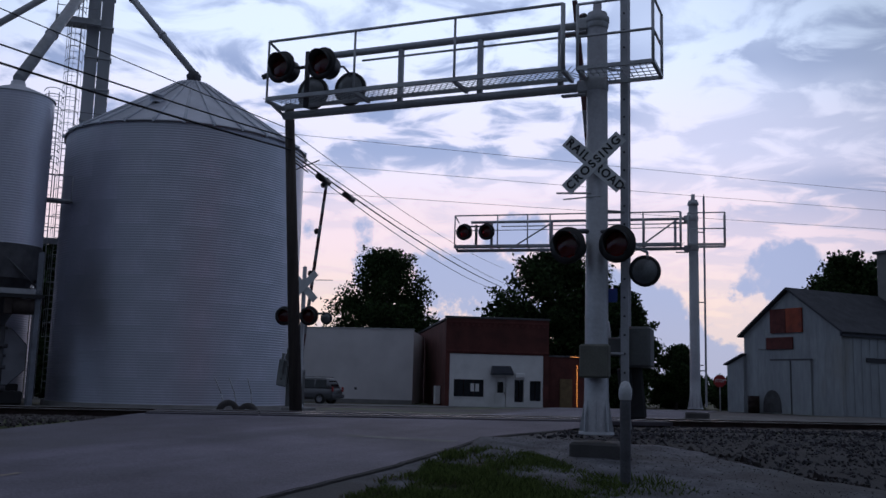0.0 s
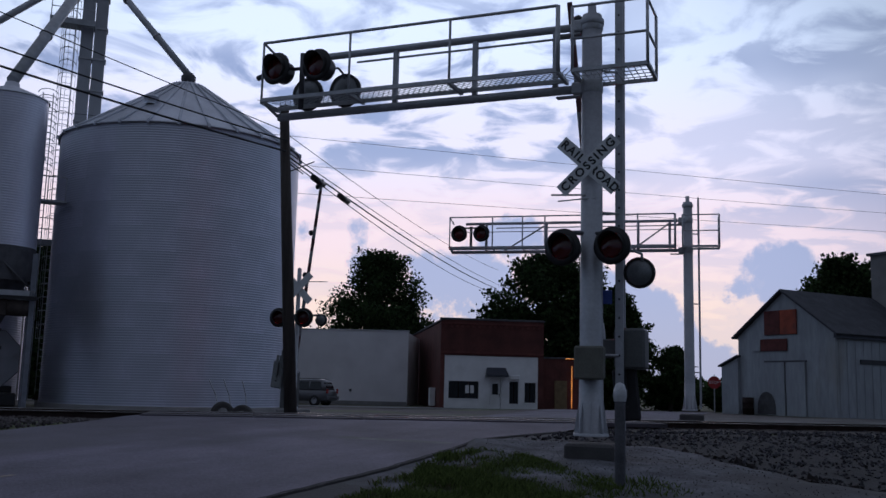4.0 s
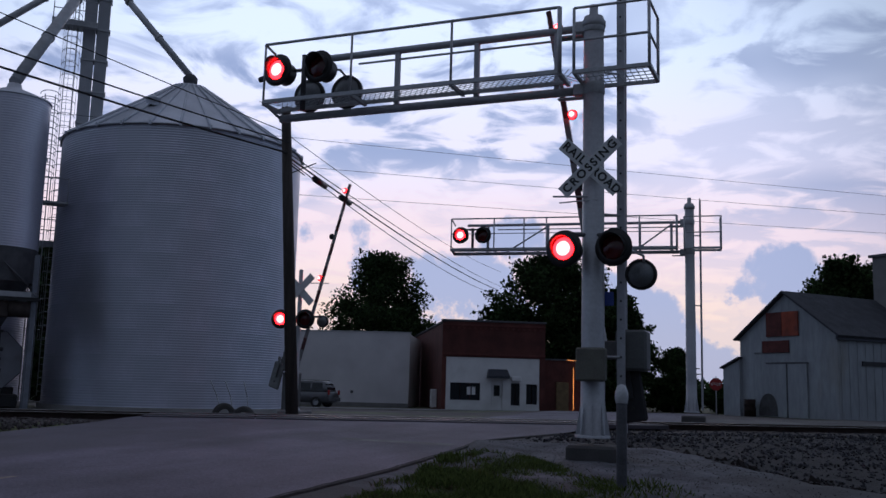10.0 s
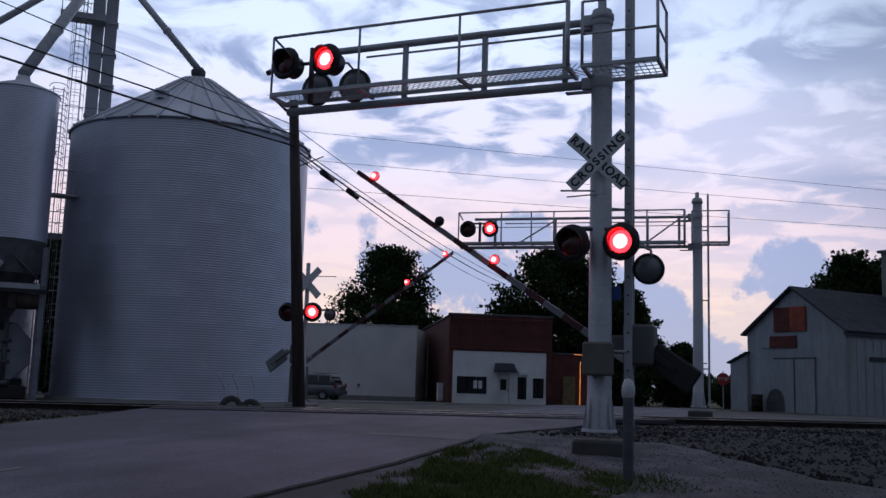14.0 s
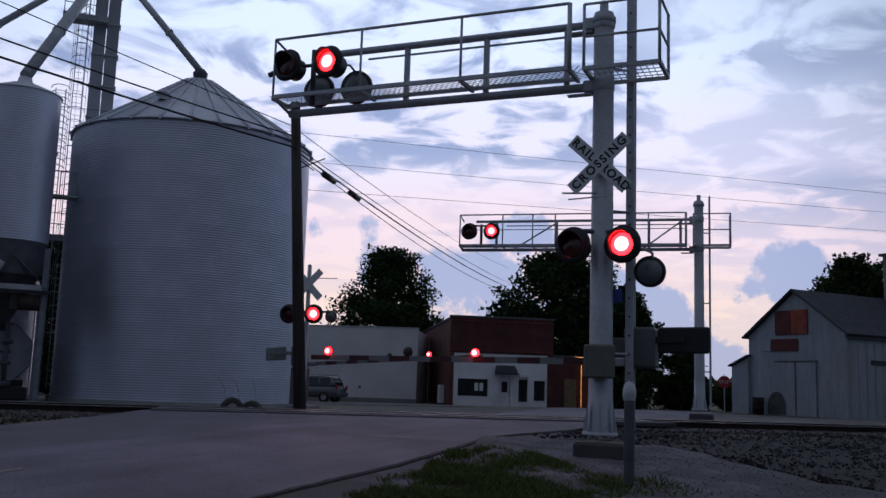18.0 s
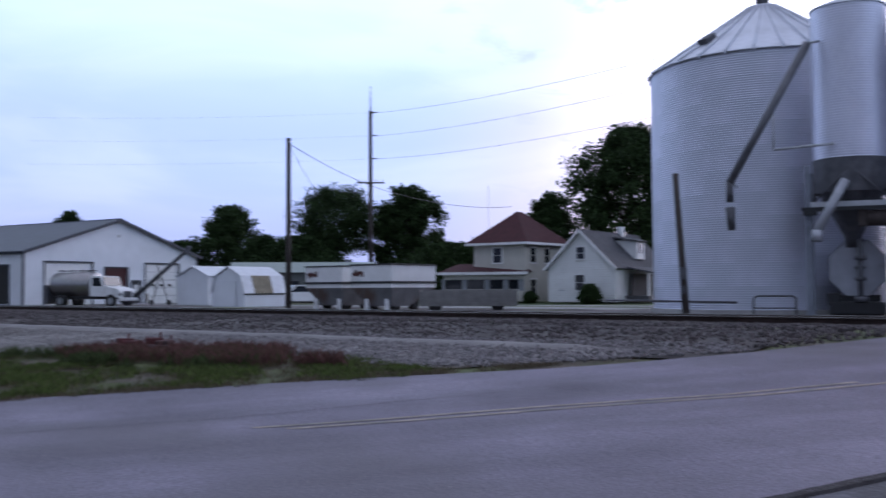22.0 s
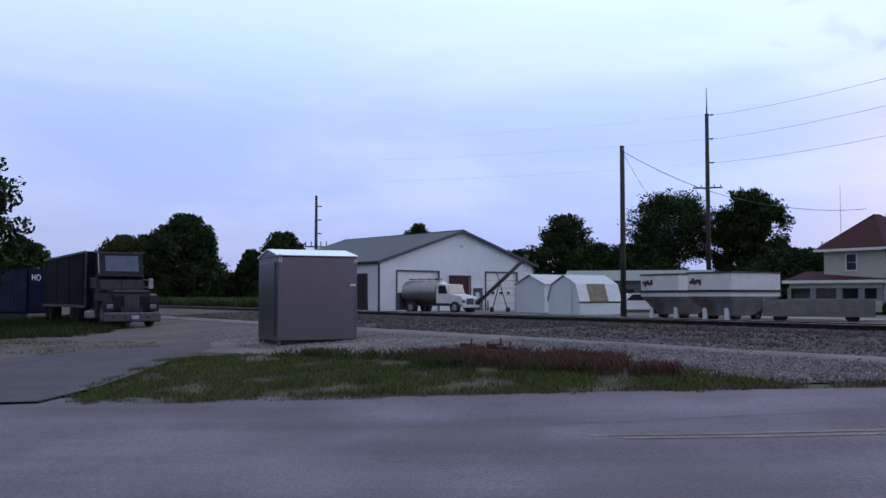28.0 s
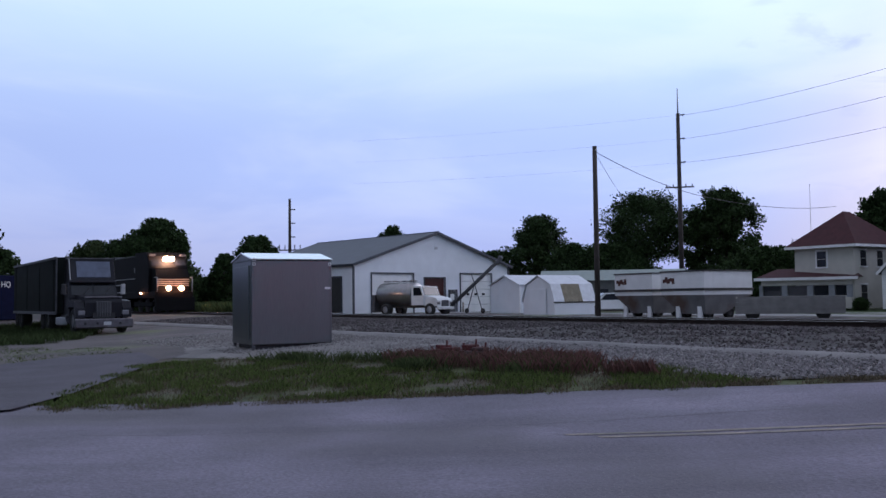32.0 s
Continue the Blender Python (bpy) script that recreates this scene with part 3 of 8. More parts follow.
strip("packed_track", -8.75, -8.05, -60, -7.6, 0.05, PALETRACK, "narrow strip of pale packed gravel", "gravel", 0.02, 80, 4)
strip("dark_shoulder", -13.5, -8.7, 7.6, 40, 0.005, CINDERBED, "dark cindery shoulder beside the bank", "gravel", 0.05, 50, 8)
strip("dirt_lot", -22, -9.0, -120, -24.5, 0.004, DIRT, "dirt and gravel lot with tyre tracks", "lot", 0.02, 60, 8)
tagged(part("gravel_pad", ribbon([(-31, 3.4), (-26, 2.9), (-20.6, 6.0), (-14.5, 9.8), (-11.0, 9.7)], [(-31, 9), (-27, 10.2), (-21.3, 11.2), (-12.6, 12.6), (-8.7, 13.4)], 40, 8, 0.008, 0.03), GRAVEL), "pale gravel pad round the equipment cabinet", "gravel", kind="structure")
tagged(part("driveway", ribbon([(-28.6, 1.1), (-26.5, -1.5), (-24.1, -2.6), (-20.0, -5.2), (-16.6, -7.5)], [(-27.9, 2.5), (-24.4, 2.65), (-20.8, 1.55), (-17.4, 0.4), (-15.4, -0.45)], 40, 8, 0.05), PATCH), "dark asphalt driveway off the road", "driveway", kind="structure")


def railway():
    t = thing("railway_track", pose(0, 0, 0, 0, 0, 0), "single railway track with rusty rails on dark ballast", "railway track", kind="structure")
    # ballast bed
    m = M()
    prof = [(-3.3, 0.70), (-2.6, 0.735), (-1.5, 0.76), (0, 0.755), (1.5, 0.76), (2.6, 0.735), (3.3, 0.70)]
    us = [-560, -420, -260] + [-160 + 2 * i for i in range(0, 116)] + [110, 300]
    vs = []
    for u in us:
        for s, z in prof:
            x, y = xy(s, u)
            vs.append((x, y, z + 0.02 * noise.noise((x * 1.7, y * 1.7, 0))))
    k = len(prof)
    m.add(vs, [(i * k + j, (i + 1) * k + j, (i + 1) * k + j + 1, i * k + j + 1)[::-1] for i in range(len(us) - 1) for j in range(k - 1)], True)
    part("ballast_bed", m, BALLAST, t)
    for s in (-0.75, 0.75):
        m, h = M(), M()
        outline = [(-0.075, 0), (0.075, 0), (0.07, 0.015), (0.012, 0.03), (0.012, 0.125), (0.035, 0.135), (0.035, 0.165), (-0.035, 0.165), (-0.035, 0.135), (-0.012, 0.125), (-0.012, 0.03), (-0.07, 0.015)]
        o = xy(s, -560)
        rot = Matrix.Translation((o[0], o[1], 0.735)) @ pose(0, 0, 0, 0, 0, 11) @ pose(0, 0, 0, 0, 0, -90)
        m.prism(outline, 860, rot)
        r = part("rail", m, RUSTY, t)
        hm = M().prism([(-0.03, 0.166), (0.03, 0.166), (0.028, 0.171), (-0.028, 0.171)], 860, rot)
        part("rail_head", hm, SHINE, r)
    tie = None
    u = -110.0
    while u < 55:
        if not -2.4 < u < 9.8:
            x, y = xy(random.uniform(-0.04, 0.04), u)
            at = pose(x, y, 0.70, 0, random.uniform(-1, 1), 11 + 90 + random.uniform(-1.5, 1.5))
            if tie is None:
                tie = part("tie", M().box((0, 0, 0), (2.6, 0.23, 0.14), bev=0.015), TIE, t, at=at)
            else:
                again(tie, at)
        u += 0.56
    # crossing panels between and beside the rails
    for s0, s1 in ((-0.64, 0.64), (-1.5, -0.83), (0.83, 1.5)):
        for j in range(5):
            u0 = -2.3 + 2.4 * j
            c = xy((s0 + s1) / 2, u0 + 1.19)
            m = M().box((c[0], c[1], 0.84), (2.37, s1 - s0, 0.10), (0, 0, 11), 0.012)
            part("crossing_panel", m, PATCH, t)
    return t


railway()


# ---- grain bins ----
def grain_bin(x, y, z0, radius, eave, apex, label, hatch):
    t = thing("grain_bin", pose(x, y, z0), label, "grain bin", "grain bins")
    pitch, seg = 0.1016, 96
    n = int((eave - z0 - 0.25) / pitch)
    rings = 11
    per = n // rings
    z = 0.25
    part("foundation", M().lathe([(radius + 0.15, -0.4), (radius + 0.15, 0.25), (radius - 0.1, 0.25)], 64), CONCRETE, t)
    # rolled sheets, twelve to a ring, lapped at their ends and staggered from ring to ring
    around, first = 12, None
    half = math.pi / around * 1.012
    for k in range(rings):
        cnt = per if k < rings - 1 else n - per * (rings - 1)
        if first is None or cnt != per:
            prof = [(0.0056 * math.cos(2 * math.pi * i / 6), i / 6 * pitch) for i in range(cnt * 6 + 1)]
            m = M().lathe([(radius + a, b) for a, b in prof], 8, a0=-half, a1=half)
            # end laps stand a little proud
            m.add([((radius + a + 0.004) * math.cos(w), (radius + a + 0.004) * math.sin(w), b) for w in (half - 0.006, half) for a, b in prof],
                  [(i, i + len(prof), i + len(prof) + 1, i + 1) for i in range(len(prof) - 1)], True)
            sheet_ = None
        for j in range(around):
            at = Matrix.Translation((0, 0, z)) @ pose(0, 0, 0, 0, 0, 30 * (j + 0.5 * (k % 2))) @ Matrix.Diagonal((1 + 0.0004 * (k % 2), 1 + 0.0004 * (k % 2), 1, 1))
            if sheet_ is None:
                sheet_ = part("wall_sheet", m, GALV, t, at=at)
                first = first or sheet_
            else:
                again(sheet_, at, t)
        z += cnt * pitch
    top = z
    part("eave_ring", M().lathe([(radius + 0.02, top - 0.02), (radius + 0.10, top - 0.05), (radius + 0.10, top + 0.02), (radius, top + 0.03)], seg), GALV_ROOF, t)
    r1, z1 = 0.75, apex - z0 - 0.12
    nr = 28
    first = None
    for i in range(nr):
        a0, a1 = 2 * math.pi * i / nr, 2 * math.pi * (i + 1) / nr
        at = pose(0, 0, 0, 0, 0, 360 * i / nr)
        if first is None:
            m = M()
            w = 2 * math.pi / nr
            rad = radius + 0.08
            m.add([(rad, 0, top), (rad * math.cos(w), rad * math.sin(w), top), (r1 * math.cos(w), r1 * math.sin(w), z1), (r1, 0, z1)], [(0, 1, 2, 3)])
            m.tube((rad, 0, top + 0.03), (r1, 0, z1 + 0.03), 0.06, seg=6)
            m.box((rad + 0.02, 0, top - 0.01), (0.12, 0.1, 0.16))
            first = part("roof_panel", m, GALV_ROOF, t, at=at)
        else:
            again(first, at)
    part("roof_cap", M().lathe([(r1 + 0.06, z1 - 0.03), (r1 + 0.06, z1 + 0.05), (0.35, z1 + 0.16), (0.2, z1 + 0.17)], 32), GALV_ROOF, t)
    part("fill_spout_elbow", M().lathe([(0.0, -0.34), (0.2, -0.28), (0.32, -0.1), (0.34, 0.1), (0.2, 0.28), (0, 0.34)], 20, (0, 0, z1 + 0.42)), DKSTEEL, t)
    h = math.radians(hatch)
    rr = radius * 0.72
    zz = top + (z1 - top) * (radius - rr) / (radius - r1)
    part("roof_hatch", M().box((rr * math.cos(h), rr * math.sin(h), zz + 0.12), (0.75, 0.6, 0.3), (0, 30, hatch), 0.04), DKSTEEL, t)
    part("roof_vent", M().lathe([(0.28, 0), (0.28, 0.28), (0.33, 0.3), (0.2, 0.42), (0, 0.45)], 16), GALV_ROOF, t, at=pose((radius * 0.62) * math.cos(h + 1.9), (radius * 0.62) * math.sin(h + 1.9), zz + 0.3))
    return t


BIN1 = (-11.96, 42.55)
BIN2 = (-23.85, 41.65)
grain_bin(*BIN1, 0.35, 5.26, 12.0, 15.2, "large round corrugated steel grain bin with a conical roof", 150)
grain_bin(*BIN2, 0.35, 5.35, 11.9, 15.15, "second corrugated steel grain bin with a roof hatch", 260)


def hopper_tank():
    x, y, z0 = -17.1, 36.2, 0.4
    t = thing("hopper_tank", pose(x, y, z0, 0, 0, 25), "tall narrow corrugated hopper bin on a steel leg frame", "hopper bin")
    R = 1.40
    zb, zt = 6.5 - z0, 12.4 - z0
    prof = []
    for i in range(int((zt - zb) / 0.1016 * 4)):
        w = i / 4
        prof.append((R + 0.0056 * math.cos(2 * math.pi * w), zb + w * 0.1016))
    part("tank_wall", M().lathe(prof, 48), GALV, t)
    part("tank_roof", M().lathe([(R + 0.05, zt - 0.03), (R + 0.05, zt + 0.02), (0.3, zt + 0.5), (0.25, zt + 0.7), (0, zt + 0.7)], 40), GALV_ROOF, t)
    part("hopper_skirt", M().lathe([(R, zb), (R + 0.01, zb - 0.9), (R, zb - 1.3)], 40), DKSTEEL, t)
    part("hopper_cone", M().lathe([(R - 0.02, zb - 0.9), (0.3, zb - 3.0), (0.25, zb - 3.4), (0, zb - 3.4)], 40), DKSTEEL, t)
    for i, (sx, sy) in enumerate(((-1, -1), (1, -1), (1, 1), (-1, 1))):
        part("leg", M().box((sx * 1.35 - (0.2 if sx < 0 else 0), sy * 1.35, (zb - 0.3) / 2), (0.2, 0.2, zb - 0.3), bev=0.02), mat("weathered_leg_steel", (0.20, 0.215, 0.25), 0.55, 0.4, vary=0.2), t)
        a, b = ((-1, -1), (1, -1), (1, 1), (-1, 1))[i], ((1, -1), (1, 1), (-1, 1), (-1, -1))[i]
        part("ring_beam", M().box(((a[0] + b[0]) * 0.675, (a[1] + b[1]) * 0.675, 4.3), (2.9, 0.16, 0.2) if i % 2 == 0 else (0.16, 2.9, 0.2)), STEEL, t)
        m = M()
        m.tube((a[0] * 1.35, a[1] * 1.35, 4.4), ((a[0] + b[0]) * 0.68, (a[1] + b[1]) * 0.68, zb - 0.4), 0.04, seg=6)
        m.tube((b[0] * 1.35, b[1] * 1.35, 4.4), ((a[0] + b[0]) * 0.68, (a[1] + b[1]) * 0.68, zb - 0.4), 0.04, seg=6)
        part("cross_brace", m, DKSTEEL, t)
    part("discharge_chute", M().tube((-0.2, -1.5, 5.2), (-1.2, -1.75, 3.3), 0.17).tube((-1.2, -1.75, 3.3), (-1.25, -1.8, 2.9), 0.2), ALU, t, "pale discharge spout")
    part("valve_pipe", M().tube((0.25, -0.6, 0.2), (0.25, -0.6, 3.0), 0.09).tube((0.25, -0.6, 1.4), (0.25, -0.6, 1.55), 0.2).tube((0.25, -0.6, 2.2), (0.25, -0.6, 2.35), 0.22).tube((0.25, -0.6, 0.6), (0.25, -0.6, 0.8), 0.26), DKSTEEL, t)
    brown = mat("brown_gear_iron", (0.05, 0.038, 0.034), 0.8, vary=0.3, scale=4)
    part("gear_motor", M().tube((0.5, -1.2, 3.75), (1.25, -1.2, 3.75), 0.3, seg=16).box((0.35, -1.2, 3.75), (0.3, 0.5, 0.62), bev=0.03), brown, t, "dark brown gear motor")
    part("platform_edge", M().box((-0.1, -1.55, 4.12), (3.3, 0.12, 0.14)).box((-1.45, -1.55, 3.98), (0.5, 0.1, 0.2)), BLACK, t)
    part("boot", M().box((0.1, -0.3, 0.35), (2.0, 0.9, 0.5), bev=0.05).box((-0.7, -0.4, 0.7), (0.5, 0.5, 0.5), bev=0.05), BLACK, t)
    return t


hopper_tank()
w = thing("storage_tank", pose(-18.07, 38.6, 0.4, 0, 0, 25), "grimy white octagonal storage tank behind the hopper legs", "tank")
TANKWHITE = mat("grimy_white_tank", (0.42, 0.43, 0.47), 0.7, vary=0.15, scale=1.5, second=(0.2, 0.15, 0.12), stain=0.1)
OCT = [(math.cos(math.pi / 8 + k * math.pi / 4), math.sin(math.pi / 8 + k * math.pi / 4)) for k in range(8)]
part("tank_shell", M().prism([(1.14 * a, 1.92 + 1.2 * b) for a, b in OCT], 1.5, pose(0, -0.6, 0)), TANKWHITE, w)
part("end_rim", M().prism([(1.17 * a, 1.92 + 1.23 * b) for a, b in OCT], 0.05, pose(0, -0.53, 0)), DKSTEEL, w)
part("level_pipe", M().tube((0.1, -0.72, 1.0), (0.1, -0.72, 3.4), 0.09, seg=10).tube((0.1, -0.72, 1.9), (0.1, -0.72, 2.0), 0.2, seg=10).tube((0.1, -0.72, 3.0), (0.1, -0.72, 3.1), 0.2, seg=10), DKSTEEL, w)
part("saddle", M().box((0, 0.1, 0.42), (1.7, 1.3, 0.84), bev=0.03), BLACK, w)
part("rusty_pump", M().lathe([(0, 0), (0.34, 0.02), (0.36, 0.4), (0.2, 0.62), (0, 0.64)], 16, (0.1, -0.8, 0.0)), mat("rusty_pump_iron", (0.08, 0.04, 0.032), 0.85, vary=0.4, scale=5), w, "rusty brown pump")


def elevator_leg():
    x, y = -17.1, 43.9
    t = thing("elevator_leg", pose(x, y, 0.35, 0, 0, 20), "tall galvanised bucket elevator with caged ladder and spouts", "grain elevator")
    H = 21.6
    legm = mat("pale_leg_casing", (0.40, 0.41, 0.44), 0.5, 0.4, vary=0.16, scale=1.4, streak=(1, 1, 0.3))
    part("casing", M().box((-0.24, 0, H / 2), (0.56, 0.5, H), bev=0.012), legm, t)
    part("casing", M().box((0.36, 0, H / 2), (0.56, 0.5, H), bev=0.012), legm, t)
    fl = part("casing_flange", M().box((0.07, 0, 0), (1.25, 0.62, 0.09)), STEEL, t, at=pose(0, 0, 0.9))
    for i in range(1, 14):
        again(fl, pose(0, 0, 0.9 + i * 1.55))
    part("head", M().box((0.07, 0, H + 0.6), (1.4, 0.8, 1.6), bev=0.25), ALU, t)
    for zz in (7.4, 18.0):
        p = part("platform", M().box((-0.9, -0.3, zz), (2.0, 1.3, 0.12)).box((-0.9, -0.9, zz - 0.12), (2.0, 0.1, 0.2)), STEEL, t)
        m = M()
        for a in (-1.85, -0.9, 0.05):
            m.tube((a, -0.9, zz), (a, -0.9, zz + 1.05), 0.022, seg=6)
        for h in (0.55, 1.05):
            m.tube((-1.85, -0.9, zz + h), (0.05, -0.9, zz + h), 0.022, seg=6)
        part("guard_rail", m, STEEL, p)
    lad = M()
    for a in (-1.2, -0.78):
        lad.tube((a, -0.15, 0.5), (a, -0.15, H), 0.022, seg=6)
    for i in range(68):
        lad.tube((-1.2, -0.15, 0.7 + 0.3 * i), (-0.78, -0.15, 0.7 + 0.3 * i), 0.012, seg=5)
    ladder = part("ladder", lad, STEEL, t)
    hoop = None
    for i in range(30):
        zz = 3.0 + i * 0.62
        if hoop is None:
            m = M()
            pts = [(-0.99 + 0.38 * math.cos(math.pi * (1 + k / 8)), -0.15 + 0.72 * math.sin(math.pi * (1 + k / 8)), 0) for k in range(9)]
            m.path(pts, 0.018, 5)
            hoop = part("cage_hoop", m, STEEL, ladder, at=pose(0, 0, zz))
        else:
            again(hoop, pose(0, 0, zz), ladder)
    m = M()
    for k in (0, 2, 4, 6, 8):
        a = math.pi * (1 + k / 8)
        m.tube((-0.99 + 0.38 * math.cos(a), -0.15 + 0.72 * math.sin(a), 3.0), (-0.99 + 0.38 * math.cos(a), -0.15 + 0.72 * math.sin(a), 21.0), 0.01, seg=4)
    part("cage_bar", m, STEEL, ladder)
    inv = t.matrix_basis.inverted()
    head = Vector((x, y, 21.6))
    for tgt, r in (((BIN1[0], BIN1[1], 15.7), 0.16), ((-17.1, 36.2, 13.2), 0.24), ((BIN2[0], BIN2[1], 15.6), 0.16)):
        tgt = Vector(tgt)
        m = M().tube(inv @ head, inv @ tgt, r, seg=12)
        d = (tgt - head)
        for k in (0.33, 0.66):
            c = head + d * k
            m.tube(inv @ (c - d.normalized() * 0.06), inv @ (c + d.normalized() * 0.06), r + 0.04, seg=12)
        part("spout", m, STEEL, t)
    return t


elevator_leg()


def bin_ladder():
    """Caged ladder and catwalk between the two bins."""
    t = thing("bin_catwalk", pose(-16.6, 38.4, 0.4, 0, 0, 22), "galvanised caged ladder and catwalk between the bins", "ladder")
    lad = M()
    for a in (-0.2, 0.2):
        lad.tube((a, 0, 0.3), (a, 0, 13.0), 0.022, seg=6)
    for i in range(42):
        lad.tube((-0.2, 0, 0.5 + 0.3 * i), (0.2, 0, 0.5 + 0.3 * i), 0.012, seg=5)
    part("ladder", lad, STEEL, t)
    m = M().box((0.3, 0.1, 8.4), (1.5, 0.8, 0.08))
    for a in (-0.4, 0.3, 1.0):
        m.tube((a, -0.3, 8.4), (a, -0.3, 9.4), 0.02, seg=6)
    m.tube((-0.4, -0.3, 9.4), (1.0, -0.3, 9.4), 0.02, seg=6)
    part("catwalk", m, STEEL, t)
    hoop = None
    for i in range(14):
        at = pose(0, 0, 9.6 + i * 0.26)
        if hoop is None:
            pts = [(0.38 * math.cos(math.pi * (1 + k / 8)), 0.72 * math.sin(math.pi * (1 + k / 8)), 0) for k in range(9)]
            hoop = part("cage_hoop", M().path(pts, 0.018, 5), STEEL, t, at=at)
        else:
            again(hoop, at)


bin_ladder()
# down-spout on the second bin
t = thing("grain_spout", pose(0, 0, 0), "long sloping steel load-out spout on the bin", "spout")
part("spout_pipe", M().tube((-17.95, 34.6, 11.0), (-20.3, 32.75, 5.65), 0.16, seg=12), mat("weathered_spout", (0.15, 0.152, 0.165), 0.55, 0.4, vary=0.2), t)
part("spout_bracket", M().tube((-17.95, 34.6, 11.0), (-17.6, 35.0, 11.1), 0.05), STEEL, t)
part("support_pipe", M().tube((-19.0, 33.8, 8.5), (-19.0, 33.8, 6.9), 0.04).tube((-19.0, 33.8, 6.9), (-17.0, 34.7, 7.0), 0.05), STEEL, t)
part("spout_drop", M().tube((-20.3, 32.75, 5.7), (-20.3, 32.75, 4.9), 0.14).tube((-20.3, 32.75, 4.7), (-20.25, 32.77, 3.8), 0.2, 0.14), DKSTEEL, t, "black rubber drop sock")
part("spout_stay", M().tube((-20.3, 32.75, 5.75), (-22.3, 36.6, 5.9), 0.04, seg=6), STEEL, t)


# ---- shops beyond the crossing ----
def shop():
    t = thing("brick_shop", pose(0.14, 67.0, 0.15, 0, 0, 7), "single-storey dark red brick shop with a white lower front", "shop")
    W, D, H = 7.4, 21.0, 6.25
    part("side_wall", M().box((0.15, D / 2, H / 2 - 0.1), (0.3, D - 0.6, H - 0.2)), BRICK, t)
    part("side_wall", M().box((W - 0.15, D / 2, H / 2 - 0.1), (0.3, D - 0.6, H - 0.2)), BRICK, t)
    part("rear_wall", M().box((W / 2, D - 0.15, H / 2 - 0.1), (W, 0.3, H - 0.2)), BRICK, t)
    part("roof", M().box((W / 2, D / 2, H - 0.7), (W - 0.6, D - 0.6, 0.2)), DKSTEEL, t)
    part("upper_facade", M().box((W / 2, 0.15, (3.75 + H) / 2), (W, 0.3, H - 3.75)), BRICK, t)
    part("pier", M().box((0.15, 0.15, 1.87), (0.3, 0.3, 3.75)), BRICK, t)
    part("pier", M().box((W - 0.2, 0.15, 1.87), (0.4, 0.3, 3.75)), BRICK, t)
    part("coping", M().box((W / 2, 0.15, H + 0.06), (W + 0.15, 0.42, 0.14), bev=0.02).box((0.15, D / 2, H - 0.05), (0.4, D, 0.1)), DKSTEEL, t)
    # corbelled courses
    m = M()
    for i in range(18):
        m.box((0.35 + i * (W - 0.7) / 17, -0.03, H - 0.45), (0.16, 0.08, 0.16))
    m.box((W / 2, -0.03, H - 0.25), (W, 0.08, 0.1)).box((W / 2, -0.03, 3.95), (W, 0.08, 0.12))
    part("corbel_course", m, BRICK, t)
    # white lower front with openings
    opens = [(0.62, 2.75, 0.75, 1.95), (3.55, 4.35, 0.05, 2.15), (4.95, 5.6, 0.45, 2.0), (6.05, 6.85, 0.55, 1.95)]

    def board(x0, x1, z0, z1):
        part("front_panel", M().box(((x0 + x1) / 2, 0.12, (z0 + z1) / 2), (x1 - x0, 0.16, z1 - z0)), WHITE, t, "white boarded shop front")
    xs = 0.3
    for a, b, z0, z1 in opens:
        board(xs, a, 0, 3.74)
        board(a, b, 0, z0)
        board(a, b, z1, 3.74)
        xs = b
    board(xs, W - 0.4, 0, 3.74)
    for x in (1.95, 2.3):
        part("window_notice", M().box((x, 0.125, 1.4), (0.26, 0.01, 0.55)), WHITE, t, "white paper notice in the window")
    part("side_unit", M().box((-0.25, 2.6, 0.8), (0.4, 0.9, 1.3), bev=0.03), WHITE, t, "pale utility box on the side wall")
    for k, (a, b, z0, z1) in enumerate(opens):
        if k == 1:
            d = part("door", M().box(((a + b) / 2, 0.16, (z0 + z1) / 2), (b - a - 0.04, 0.06, z1 - z0 - 0.02), bev=0.01), WHITE, t)
            part("door_pane", M().box(((a + b) / 2, 0.118, 1.45), (0.42, 0.03, 0.75)), GLASSDARK, d)
            part("door_handle", M().box((b - 0.1, 0.1, 1.05), (0.03, 0.06, 0.14)), BLACK, d)
            continue
        wdw = part("window", M().box(((a + b) / 2, 0.06, z0 - 0.03), (b - a + 0.12, 0.12, 0.06)).box(((a + b) / 2, 0.06, z1 + 0.03), (b - a + 0.12, 0.1, 0.06)).box((a - 0.03, 0.06, (z0 + z1) / 2), (0.06, 0.1, z1 - z0)).box((b + 0.03, 0.06, (z0 + z1) / 2), (0.06, 0.1, z1 - z0)), WHITE, t)
        n = 3 if k == 0 else 2
        for i in range(n):
            c = a + (b - a) * (i + 0.5) / n
            part("pane", M().box((c, 0.15, (z0 + z1) / 2), ((b - a) / n - 0.05, 0.02, z1 - z0 - 0.03)), GLASSDARK, wdw)
    part("awning", M().add([(3.3, -0.02, 2.95), (4.65, -0.02, 2.95), (4.75, -0.75, 2.45), (3.2, -0.75, 2.45), (4.75, -0.75, 2.3), (3.2, -0.75, 2.3), (3.2, 0, 2.3), (4.75, 0, 2.3)],
             [(0, 3, 2, 1), (3, 5, 4, 2), (0, 6, 5, 3), (1, 2, 4, 7)]), TRIM, t, "small dark door awning")
    part("vent_unit", M().box((5.3, -0.05, 2.3), (0.7, 0.35, 0.32), bev=0.03), WHITE, t)
    # low brick wing with a strip of warm lights
    wing = part("low_wing", M().box((W + 1.6, 3.2, 1.85), (3.2, 5.6, 3.7)), BRICK, t)
